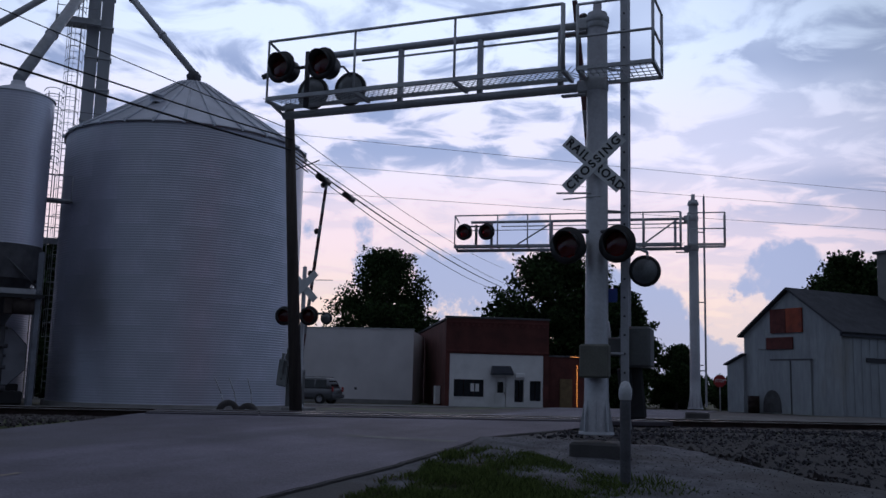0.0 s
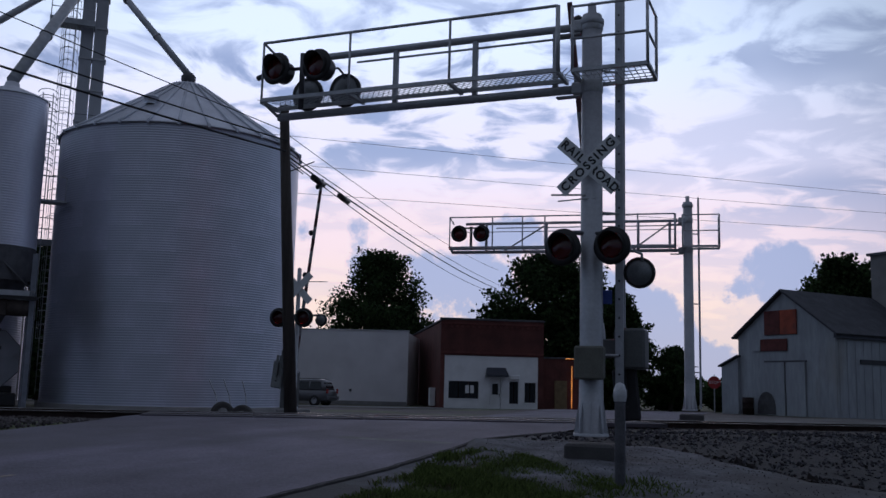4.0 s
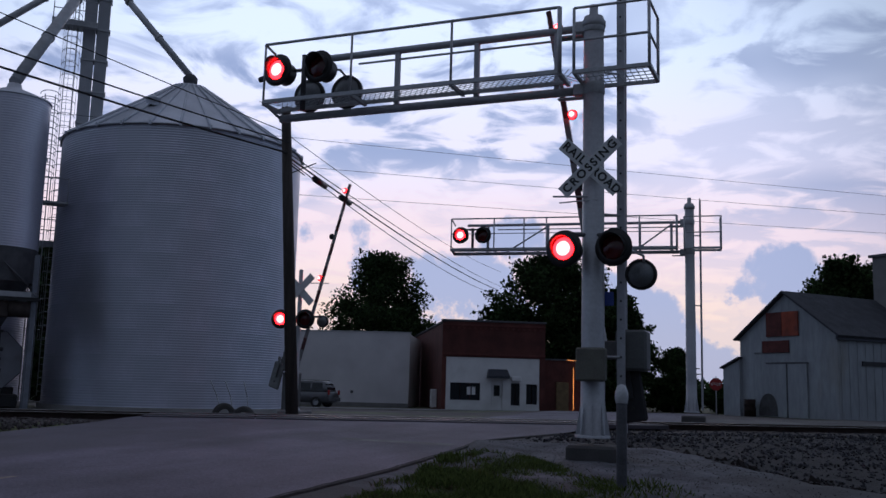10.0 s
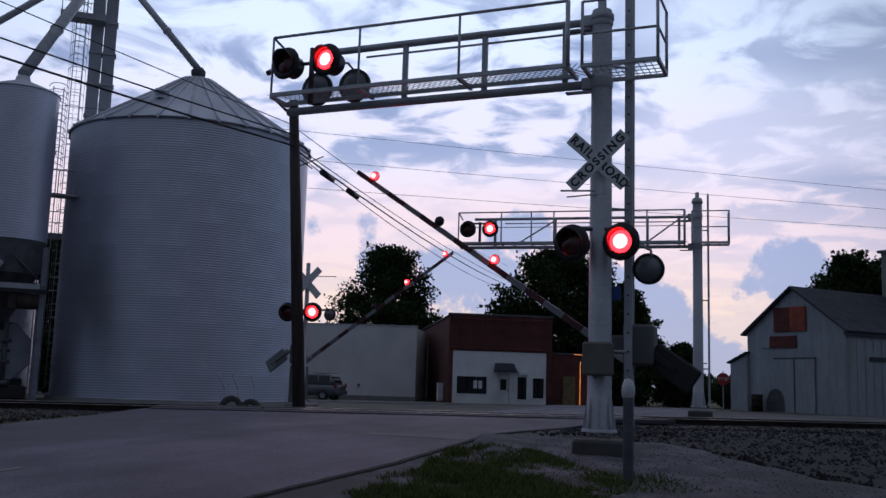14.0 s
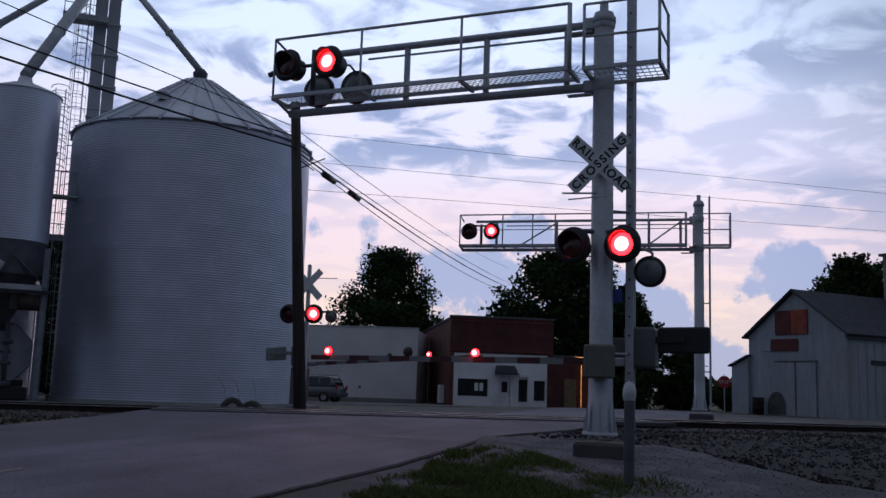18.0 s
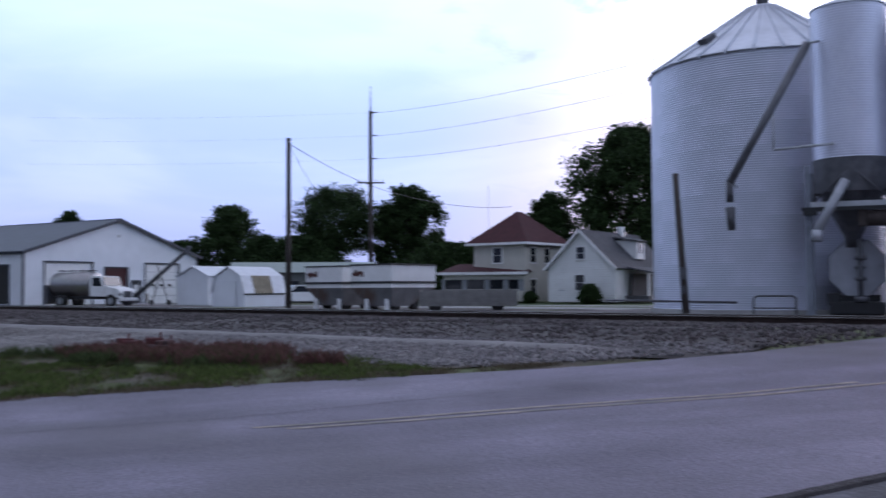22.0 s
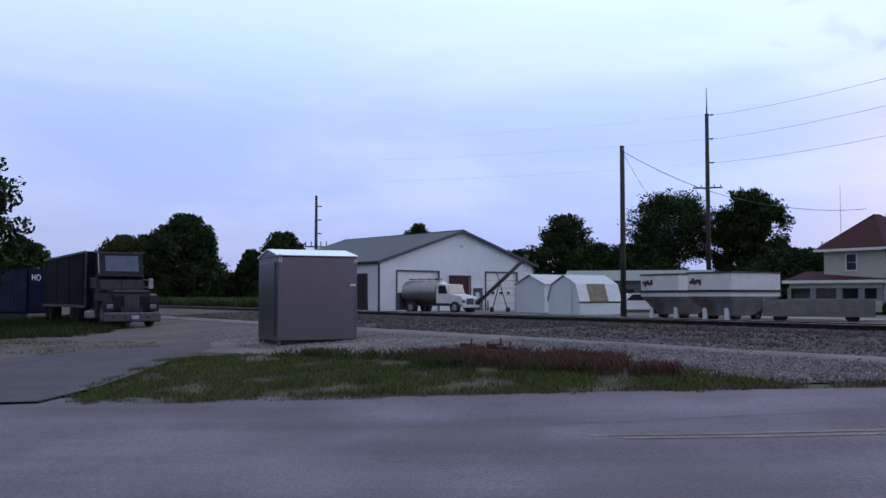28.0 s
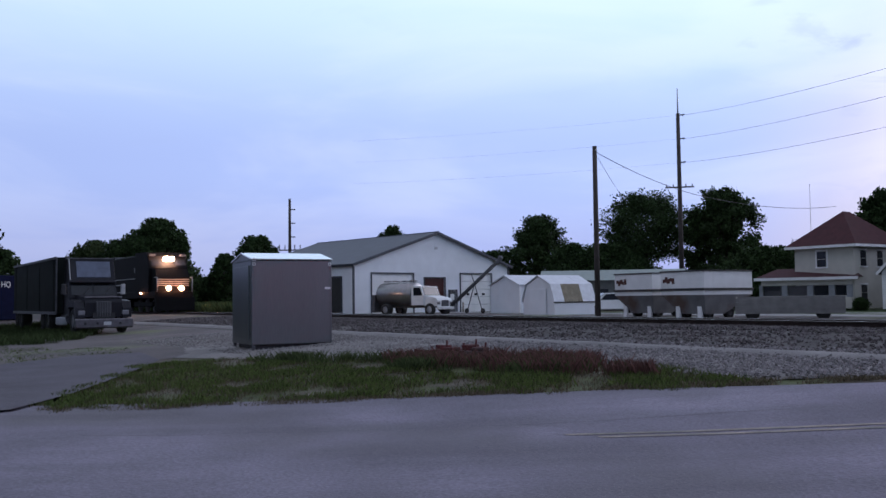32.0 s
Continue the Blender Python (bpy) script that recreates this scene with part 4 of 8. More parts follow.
    part("wing_coping", M().box((W + 1.6, 3.2, 3.76), (3.35, 5.75, 0.12)), DKSTEEL, wing)
    warm = mat("warm_light_string", (0.9, 0.5, 0.15), 0.5, vary=0.02, bump=0, emit=((1.0, 0.33, 0.06), 1.6))
    part("light_string", M().tube((W + 2.15, 0.3, 0.2), (W + 2.15, 0.3, 3.2), 0.014, seg=6).tube((W + 1.7, 0.3, 3.74), (W + 2.6, 0.3, 3.7), 0.014, seg=6), warm, wing, "string of warm orange lights")
    part("side_door", M().box((W + 1.35, 0.35, 1.1), (0.9, 0.12, 2.1), bev=0.02), mat("yellow_brown_door", (0.16, 0.11, 0.05), 0.6), wing)
    return t


shop()


def white_hall():
    t = thing("white_block_building", pose(-2.3, 72.0, 0.2, 0, 0, -4), "plain low building with a white painted blank wall", "building")
    W, D, H = 16.0, 9.0, 5.55
    part("front_wall", M().box((-W / 2, 0.15, H / 2), (W, 0.3, H)), mat("grimy_white_wall", (0.66, 0.64, 0.66), 0.8, vary=0.1, scale=0.5, second=(0.54, 0.52, 0.54), stain=0.1), t)
    part("side_wall", M().box((-0.15, D / 2 + 0.15, H / 2 - 0.06), (0.3, D - 0.3, H - 0.1)), WHITE, t)
    part("side_wall", M().box((-W + 0.15, D / 2 + 0.15, H / 2 - 0.06), (0.3, D - 0.3, H - 0.1)), WHITE, t)
    part("roof", M().box((-W / 2, D / 2, H - 0.35), (W - 0.6, D - 0.6, 0.2)), DKSTEEL, t)
    part("parapet_cap", M().box((-W / 2, 0.15, H + 0.04), (W + 0.1, 0.4, 0.08), bev=0.01), STEEL, t)
    part("wall_vent", M().box((-4.3, -0.03, 1.05), (0.18, 0.08, 0.18)), DKSTEEL, t)
    part("base_course", M().box((-W / 2, -0.03, 0.12), (W, 0.06, 0.3)), CONCRETE, t)


white_hall()


def barn():
    # gable front from (16.2, 51.5) to (19.15, 45.9)
    t = thing("old_barn", pose(17.7, 48.7, 0.62, 0, 0, -62), "weathered grey tin barn with red painted panels in its gable", "barn")
    W, D, E, P = 6.3, 16.0, 4.1, 6.3
    h = W / 2
    part("gable_front", M().prism([(-h, 0), (h, 0), (h, E), (0, P), (-h, E)], 0.16), BARNTIN, t)
    part("gable_rear", M().prism([(-h, 0), (h, 0), (h, E), (0, P), (-h, E)], 0.16, pose(0, D, 0)), BARNTIN, t)
    for sx in (-1, 1):
        part("side_wall", M().box((sx * (h - 0.08), D / 2, E / 2 - 0.03), (0.14, D - 0.2, E)), BARNTIN, t)
        L = math.hypot(h, P - E) + 0.35
        ang = math.degrees(math.atan2(P - E, h))
        part("roof_slope", M().box((sx * (h / 2 + 0.12), D / 2, (E + P) / 2 + 0.02), (L, D + 0.5, 0.1), (0, sx * ang, 0), 0.01), SHINGLE, t)
    # tin sheets as ribs
    m = M()
    n = 13
    for i in range(n + 1):
        x = -h + 0.03 + i * (W - 0.06) / n
        top = E + (P - E) * (1 - abs(x) / h) - 0.05
        m.box((x, -0.003, top / 2), (0.02, 0.006, top))
    part("tin_rib", m, BARNTIN, t)
    m = M()
    for i in range(26):
        m.box((h + 0.006, 0.2 + i * 0.6, E / 2), (0.012, 0.02, E - 0.05))
    part("tin_rib", m, BARNTIN, t)
    part("loft_door", M().box((-0.72, -0.05, 4.75), (1.04, 0.08, 1.25), bev=0.01), mat("maroon_boards", (0.10, 0.025, 0.022), 0.8, vary=0.3), t, "dark maroon loft door leaf")
    part("loft_door", M().box((0.34, -0.05, 4.75), (1.04, 0.08, 1.25), bev=0.01), REDTIN, t, "faded red loft door leaf")
    part("sign_board", M().box((-0.65, -0.05, 3.6), (1.75, 0.07, 0.62), bev=0.01), mat("maroon_boards", (0.1, 0.03, 0.03)), t, "weathered red sign board")
    part("loft_window", M().box((-1.85, -0.05, 3.6), (0.6, 0.07, 0.55)), BARNTIN, t)
    for x, w2 in ((-0.55, 1.2), (0.75, 1.2)):
        d = part("sliding_door", M().box((x, -0.08, 1.35), (w2, 0.07, 2.7), bev=0.01), BARNTIN, t)
        part("door_rail", M().box((x, -0.1, 2.75), (w2 + 0.2, 0.06, 0.08)), DKSTEEL, d)
    # flat dark grey arch on the lower part of the door
    part("door_hole", M().prism([(-0.05 + 0.62 * math.cos(math.pi * k / 10), 0.0 + 1.15 * math.sin(math.pi * k / 10) ** 0.7) for k in range(11)], 0.02, pose(-1.1, -0.135, 0.05)), mat("sooty_hole", (0.07, 0.07, 0.075), 0.9), t, "dark rounded arch at the foot of the door")
    part("side_hatch", M().box((h + 0.03, 3.2, 2.75), (0.05, 3.0, 0.22)), BLACK, t)
    part("eave_trim", M().box((h + 0.12, D / 2, E - 0.16), (0.1, D + 0.4, 0.2)), TRIM, t)
    tw = part("head_house", M().box((1.6, 9.0, 6.6), (3.2, 4.2, 4.4)), CONCRETE, t, "grey upper head house")
    part("head_house_roof", M().box((1.6, 9.0, 8.86), (3.5, 4.5, 0.14)), DKSTEEL, tw)
    a = thing("lean_to_shed", pose(15.5, 52.45, 0.6, 0, 0, -62), "small lean-to shed of grey tin", "shed")
    part("shed_body", M().prism([(0.1, 0), (1.3, 0), (1.3, 3.0), (0.1, 2.5)], 3.0), BARNTIN, a)
    part("shed_roof", M().box((0.66, 1.5, 2.83), (1.5, 3.3, 0.08), (0, -22, 0)), SHINGLE, a)
    b = thing("junk_drum", pose(16.3, 50.3, 0.62), "rusty steel drum standing by the barn door", "drum")
    part("drum_shell", M().lathe([(0, 0), (0.29, 0), (0.29, 0.3), (0.305, 0.31), (0.29, 0.33), (0.29, 0.6), (0.305, 0.61), (0.29, 0.63), (0.29, 0.88), (0, 0.88)], 20), RUSTY, b)


barn()


# ---- crossing signals ----
RED_LIT = mat("lit_red_lens", (0.5, 0.02, 0.01), 0.4, vary=0.02, bump=0, emit=((1.0, 0.0022, 0.0026), 26.0))
RED_CORE = mat("lit_lamp_core", (0.8, 0.3, 0.2), 0.4, vary=0.02, bump=0, emit=((1.0, 0.026, 0.021), 44.0))
SIGNRED = mat("red_reflective_tape", (0.30, 0.02, 0.02), 0.45, vary=0.2)
# arm stripe colours are set dark to carry its silhouetted shade
ARMRED = mat("faded_red_stripe", (0.055, 0.009, 0.011), 0.5, vary=0.2)
ARMWHITE = mat("grimy_white_stripe", (0.19, 0.19, 0.20), 0.5, vary=0.15, scale=4)
SIGNWHITE = mat("white_reflective_sheet", (0.62, 0.63, 0.64), 0.45, vary=0.1, scale=4)
LENS = mat("dark_red_lens", (0.06, 0.006, 0.006), 0.15, vary=0.1, bump=0)
BACKLENS = mat("grey_lens_back", (0.16, 0.17, 0.18), 0.35, 0.3, vary=0.2)
BOXGREY = mat("grey_equipment_box", (0.11, 0.115, 0.115), 0.6, 0.2, vary=0.15, scale=3)
OLIVE = mat("olive_junction_box", (0.12, 0.12, 0.10), 0.7, vary=0.2)
BLUETAG = mat("blue_plate", (0.03, 0.06, 0.28), 0.5, vary=0.1)

FLASHERS = []      # (object, which of the pair)


def two_faced(name, m_front, m_core, m_back, mats, parent, at):
    """A lamp insert: lit face forward, dark housing behind, in one rigid piece."""
    m = M()
    counts = []
    for g in (m_front, m_core, m_back):
        m.add(g.v, g.f, True)
        counts.append(len(g.f))
    ob = part(name, m, mats[0], parent, at=at)
    for x in mats[1:]:
        ob.data.materials.append(x)
    idx = sum(([k] * c for k, c in enumerate(counts)), [])
    ob.data.polygons.foreach_set("material_index", idx)
    return ob


def signal_head(parent, at, which, size=0.30, label="round black flashing-light head"):
    """A flashing light unit that looks along its own -y."""
    h = part("signal_head", M().lathe([(0.196, 0.0), (size, 0.0), (size, 0.02), (0.215, 0.03), (0.205, 0.30), (0.12, 0.34), (0, 0.34)], 28, (0, -0.12, 0), (0, 1, 0)), BLACK, parent, label, at)
    # visor: three quarters of a tube, longer above
    m = M()
    seg = 22
    vs, fs = [], []
    for i in range(seg + 1):
        a = math.radians(-50 + 280 * i / seg)
        ln = 0.06 + 0.15 * max(0.0, math.sin(a)) ** 0.6 if math.sin(a) > 0 else 0.06
        for r in (0.198, 0.206):
            vs += [(r * math.cos(a), -0.12, r * math.sin(a)), (r * math.cos(a), -0.12 - ln, r * math.sin(a))]
    for i in range(seg):
        o, p = 4 * i, 4 * (i + 1)
        fs += [(o, o + 1, p + 1, p), (o + 2, p + 2, p + 3, o + 3), (o + 1, o + 3, p + 3, p + 1)]
    part("visor", m.add(vs, fs, True), mat("visor_black", (0.03, 0.028, 0.028), 0.4, vary=0.1), h)
    front = M().lathe([(0.180, -0.02), (0.165, -0.035), (0.118, -0.044)], 24, (0, 0, 0), (0, 1, 0))
    core = M().lathe([(0.118, -0.044), (0.05, -0.052), (0, -0.054)], 24, (0, 0, 0), (0, 1, 0))
    back = M().lathe([(0.180, -0.02), (0.1945, -0.015), (0.1945, 0.02), (0.165, 0.035), (0, 0.05)], 24, (0, 0, 0), (0, 1, 0))
    lamp = two_faced("lamp_lens", front, core, back, (RED_LIT, RED_CORE, LENS), h, pose(0, -0.11, 0))
    FLASHERS.append((lamp, which, pose(0, -0.11, 0)))
    return h


def back_head(parent, at, k=1.0):
    """A unit that faces the other way: its rounded back shows."""
    h = part("signal_head_back", M().lathe([(r * k, z) for r, z in ((0.30, 0.06), (0.30, 0.02), (0.25, 0.0), (0.2, -0.05), (0.1, -0.08), (0, -0.085))], 28, (0, 0, 0), (0, 1, 0)), BACKLENS, parent, "grey back of a signal head", at)
    part("background_rim", M().lathe([(r * k, z) for r, z in ((0.26, -0.012), (0.315, -0.012), (0.315, 0.07), (0.26, 0.07))], 28, (0, 0, 0), (0, 1, 0)), BLACK, h)
    return h


def lettering(parent, text, size, at, material=None, thick=0.002, gap=1.0, bold=0.0):
    c = bpy.data.curves.new("lettering", "FONT")
    c.offset = bold
    c.body, c.size, c.extrude, c.align_x, c.align_y, c.space_character = text, size, thick, "CENTER", "CENTER", gap
    tmp = bpy.data.objects.new("lettering", c)
    me = bpy.data.meshes.new_from_object(tmp)
    bpy.data.objects.remove(tmp)
    me.materials.clear()
    me.materials.append(material or BLACK)
    o = new("lettering", me)
    o.parent, o.matrix_basis = parent, at
    return o


def crossbuck(parent, x, y, z, lit=True, angle=45.0, letters=True, length=1.22):
    for k, (ang, text) in enumerate(((-angle, ("RAIL", "ROAD")), (angle, ("CROSSING",)))):
        b = part("crossbuck_blade", M().box((0, 0, 0), (length, 0.012, 0.229), bev=0.004), SIGNWHITE, parent, "white crossbuck blade with black letters" if letters else "white crossbuck blade", pose(x, y - 0.016 * k, z, 0, -ang, 0))
        if letters:
            if k == 0:
                lettering(b, "RAIL", 0.19, pose(-0.35, -0.0085, 0, 90, 0, 0), gap=1.25, bold=0.006)
                lettering(b, "ROAD", 0.19, pose(0.35, -0.0085, 0, 90, 0, 0), gap=1.12, bold=0.006)
            else:
                lettering(b, "CROSSING", 0.19, pose(0, -0.0085, 0, 90, 0, 0), gap=1.32, bold=0.006)


def counterweight(parent, at, x, iron):
    """A flat steel weight behind the gate's shaft, on two links; returned to be moved."""
    cw = part("counterweight", M().box((-x, 0.02, 0), (0.84, 0.07, 0.42), bev=0.03), iron, parent, "flat steel counterweight", at)
    for y in (-0.07, 0.09):
        part("weight_link", M().box((-x / 2, y, 0), (x + 0.1, 0.03, 0.10), bev=0.008), iron, cw)
    part("weight_bolt", M().tube((-x - 0.2, -0.03, 0), (-x - 0.2, 0.07, 0), 0.03, seg=8), BLACK, cw)
    return cw


def gate_arm(parent, at, length, drop, lamps=()):
    """A striped arm along +x, carried drop metres above or below its shaft; returned to be moved."""
    arm = part("gate_arm", M().box((0.1, 0, drop), (0.5, 0.10, 0.14), bev=0.02).box((0, 0, drop / 2), (0.12, 0.08, abs(drop) + 0.1), bev=0.02), STEEL, parent, "red and white striped gate arm", at)
    n = int(length / 0.41)
    for i in range(n):
        a, b = 0.35 + (length - 0.35) * i / n, 0.35 + (length - 0.35) * (i + 1) / n
        h = 0.115 - 0.03 * i / n
        part("stripe_red" if i % 2 else "stripe_white", M().box(((a + b) / 2, 0, drop), (b - a, 0.045, h)), ARMRED if i % 2 else ARMWHITE, arm)
    for fr, which in lamps:
        p = (length * fr, 0.0, drop + 0.12)
        base = part("gate_lamp_base", M().box((p[0], 0, drop + 0.065), (0.10, 0.05, 0.03)), BLACK, arm)
        front = M().lathe([(0.075, 0.0), (0.068, -0.04), (0.05, -0.06)], 14, (0, 0, 0), (0, 1, 0))
        core = M().lathe([(0.05, -0.06), (0, -0.068)], 14, (0, 0, 0), (0, 1, 0))
        back = M().lathe([(0.075, 0.0), (0.098, 0.002), (0.094, 0.014), (0.06, 0.045), (0, 0.055)], 14, (0, 0, 0), (0, 1, 0))
        face = pose(*p, 0, 0, 180 if at.to_euler().z > 1.6 else 0)
        lp = two_faced("gate_lamp", front, core, back, (RED_LIT, RED_CORE, BLACK), arm, face)
        FLASHERS.append((lp, which, face))
    return arm


def cantilever(at, mast_h, arm_x0, walk_z, rail_z, up_z, low_z, label, group, near, posts, bars, lamps, r0, r1):
    """A signal mast with a cantilever arm that runs along -x, over the road."""
    t = thing("cantilever_signal", at, label, "railway signal", group)
    part("foundation", M().box((0.05, 0, 0.0), (0.78, 0.8, 0.44), bev=0.04), mat("dark_footing", (0.062, 0.060, 0.060), 0.9, vary=0.2, scale=2), t, "square concrete footing")
    prof = [(r0 * 1.5, 0.33), (r0 * 1.5, 0.37), (r0 * 1.06, 0.38), (r0 * 1.02, 1.35), (r0, 1.4)]
    part("mast", M().lathe(prof + [(r1, mast_h), (r1, mast_h)], 28), ALU, t, "round silver-painted steel mast")
    part("mast_cap", M().lathe([(r1 * 1.02, mast_h - 0.16), (r1 * 1.2, mast_h - 0.14), (r1 * 1.2, mast_h - 0.05), (r1 * 1.04, mast_h - 0.03), (r1 * 0.98, mast_h + 0.03), (r1 * 0.45, mast_h + 0.05), (r1 * 0.42, mast_h + 0.24), (0, mast_h + 0.24)], 24), ALU, t)
    for k in range(8):
        part("gusset", M().prism([(r0 * 0.95, 0.37), (r0 * 1.45, 0.37), (r0 * 0.95, 0.95)], 0.02, pose(0, 0, 0, 0, 0, 45 * k + 10)), ALU, t)
    x1 = -r1
    yw = -0.62 if near else -0.45
    part("upper_chord", M().tube((x1 + 0.05, 0, up_z), (arm_x0 + 0.5, 0, up_z + 0.0), 0.065 if near else 0.05, seg=12), ALU, t)
    part("lower_chord", M().tube((x1 + 0.05, 0, low_z), (arm_x0, 0, low_z), 0.075 if near else 0.06, seg=12), ALU, t)
    for b in bars:
        part("arm_post", M().box((b, 0, (up_z + low_z) / 2), (0.09, 0.09, up_z - low_z), bev=0.01), ALU, t)
    part("mid_rod", M().tube((x1, 0.02, up_z - 0.16), (arm_x0 + 1.6, 0.02, up_z - 0.16), 0.02, seg=6), STEEL, t)
    if not near:
        part("arm_brace", M().tube((-0.5, 0, up_z), (-1.9, 0, low_z), 0.03, seg=6), STEEL, t)
        part("arm_brace", M().tube((-4.9, 0, up_z - 0.1), (-6.4, 0, low_z), 0.03, seg=6), STEEL, t)
    for z in (up_z, low_z):
        part("mast_clamp", M().lathe([(r1 * 1.04, z - 0.1), (r1 * 1.12, z - 0.07), (r1 * 1.12, z + 0.07), (r1 * 1.04, z + 0.1)], 20).box((x1 - 0.06, 0, z), (0.2, 0.2, 0.2), bev=0.02).box((x1 - 0.22, -0.02, z - 0.13), (0.42, 0.12, 0.03), bev=0.008), STEEL, t)
    # walkway of open mesh
    frame_ = M()
    for y in (yw, -0.05):
        frame_.box(((arm_x0 - 0.42) / 2, y, walk_z), (-arm_x0 - 0.42, 0.05, 0.07))
    for b in posts + [-0.42, arm_x0]:
        frame_.box((b, yw / 2, walk_z - 0.03), (0.06, -yw, 0.06))
    wk = part("walkway_frame", frame_, STEEL, t)
    gr = M()
    step = 0.10 if near else 0.12
    k = 0
    x = arm_x0
    while x < -0.45:
        for y0, y1, s in ((yw, -0.05, 1), (-0.05, yw, 1)):
            gr.box((x + 0.12, yw / 2, walk_z + 0.015), (0.008, math.hypot(yw, 0.4), 0.012), (0, 0, 32 if y0 < y1 else -32))
        x += step
    part("walkway_grating", gr, STEEL, wk, "open steel mesh grating")
    rl = M()
    for y in ((yw, ) if near else (yw,)):
        rl.tube((arm_x0, y, rail_z), (-0.42, y, rail_z), 0.026, seg=6)
    part("hand_rail", rl, STEEL, t)
    if not near:
        part("knee_rail", M().tube((arm_x0, yw, (rail_z + walk_z) / 2), (-0.42, yw, (rail_z + walk_z) / 2), 0.015, seg=6), STEEL, t)
    for b in [arm_x0] + posts + [-0.42]:
        part("rail_post", M().tube((b, yw, walk_z - 0.02), (b, yw, rail_z), 0.024 if b != -0.42 else 0.04, seg=6), STEEL, t)
    part("end_rail", M().tube((arm_x0, yw, rail_z), (arm_x0 + 0.05, -0.02, rail_z - 0.18), 0.024, seg=6), STEEL, t)
    part("end_strut", M().tube((arm_x0, yw, walk_z), (arm_x0, 0, low_z), 0.03, seg=6), STEEL, t)
    # maintenance basket behind the mast
    bx0, bx1 = -0.18, 1.02
    yb = yw
    bk = M()
    bk.box(((bx0 + bx1) / 2, yb, walk_z - 0.03), (bx1 - bx0, 0.05, 0.06)).box(((bx0 + bx1) / 2, 0.22, walk_z - 0.03), (bx1 - bx0, 0.05, 0.06))
    bk.box((bx0, (yb + 0.22) / 2, walk_z - 0.03), (0.05, 0.22 - yb, 0.06)).box((bx1, (yb + 0.22) / 2, walk_z - 0.03), (0.05, 0.22 - yb, 0.06))
    bas = part("basket_floor", bk, STEEL, t)
    g2 = M()
    x = bx0 + 0.06
    while x < bx1 - 0.02:
        g2.box((x, (yb + 0.22) / 2, walk_z - 0.02), (0.009, 0.22 - yb, 0.014))
        x += step
    for k in range(1, 5):
        g2.box(((bx0 + bx1) / 2, yb + (0.22 - yb) * k / 5, walk_z - 0.02), (bx1 - bx0, 0.009, 0.014))
    part("basket_grating", g2, STEEL, bas)
    for x, y in ((bx0, yb), (bx1, yb), (bx1, 0.22)):
        part("basket_post", M().tube((x, y, walk_z - 0.03), (x, y, rail_z - 0.05), 0.026, seg=6), STEEL, t)
    for z in (rail_z - 0.05, (rail_z + walk_z) / 2 - 0.05):
        part("basket_rail", M().tube((bx0, yb, z), (bx1, yb, z), 0.022, seg=6).tube((bx1, yb, z), (bx1, 0.22, z), 0.022, seg=6), STEEL, t)
    # ladder
    lx, ly = (0.39, 0.30) if near else (0.36, 0.2)
    lad = M()
    if near:
        lad.box((lx, ly, mast_h / 2 + 0.5), (0.13, 0.035, mast_h + 0.2)).box((lx - 0.02, ly + 0.34, mast_h / 2 + 0.5), (0.10, 0.035, mast_h + 0.2))
        for i in range(25):
            lad.tube((lx, ly, 0.7 + 0.3 * i), (lx - 0.02, ly + 0.34, 0.7 + 0.3 * i), 0.016, seg=6)
    else:
        for dyy in (-0.05, 0.3):
            lad.box((lx, ly + dyy, mast_h / 2 + 0.3), (0.06, 0.035, mast_h - 0.2))
        for i in range(24):
            lad.tube((lx, ly - 0.05, 0.7 + 0.3 * i), (lx, ly + 0.3, 0.7 + 0.3 * i), 0.014, seg=5)
    ladder = part("ladder", lad, ALU, t, "steel ladder up the mast")
    if near:
        bolt = part("rung_bolt", M().tube((lx, ly - 0.03, 0), (lx, ly - 0.015, 0), 0.018, seg=8), BLACK, ladder, at=pose(0, 0, 0.7))
        for i in range(1, 25):
            again(bolt, pose(0, 0, 0.7 + 0.3 * i), ladder)
    for z in (1.6, 3.9, 6.3):
        part("ladder_bracket", M().tube((0.1, 0.1, z), (lx, ly, z), 0.022, seg=6), STEEL, ladder)
    # flashing lights on the arm
    for x, y, z, which in lamps:
        signal_head(t, pose(x, y, z, -2, 0, -7), which)
    return t


NEAR = pose(2.42, 15.1, 0.58, 0, 0, -22)
near = cantilever(NEAR, 7.2, -5.98, 6.13, 7.22, 7.06, 5.98, "silver cantilever crossing signal with walkway, crossbuck and gate", "crossing signals", True,
                  [-4.2, -2.3], [-3.58, -2.06, -0.62], [(-5.62, -0.62, 6.66, 0), (-4.78, -0.62, 6.64, 1)], 0.185, 0.165)
part("lamp_mount", M().tube((-5.95, -0.45, 6.72), (-4.6, -0.45, 6.72), 0.035, seg=8).tube((-5.25, -0.45, 5.95), (-5.25, -0.45, 7.0), 0.05, seg=8).tube((-6.2, -0.45, 6.62), (-5.9, -0.45, 6.7), 0.05, seg=6), DKSTEEL, near)
for x in (-5.45, -4.66):
    back_head(near, pose(x, 0.1, 6.42, 0, 0, 0))
part("head_link", M().path([(-4.72, -0.3, 6.72), (-4.7, -0.1, 6.78), (-4.66, 0.05, 6.70), (-4.66, 0.1, 6.6)], 0.02), DKSTEEL, near)
crossbuck(near, 0.0, -0.24, 4.62, angle=43.0)
part("sign_strut", M().tube((0, -0.15, 4.7), (0, -0.24, 4.7), 0.05), STEEL, near)
part("sign_rod", M().tube((0, -0.15, 4.15), (-0.62, -0.2, 4.17), 0.016, seg=6), STEEL, near)
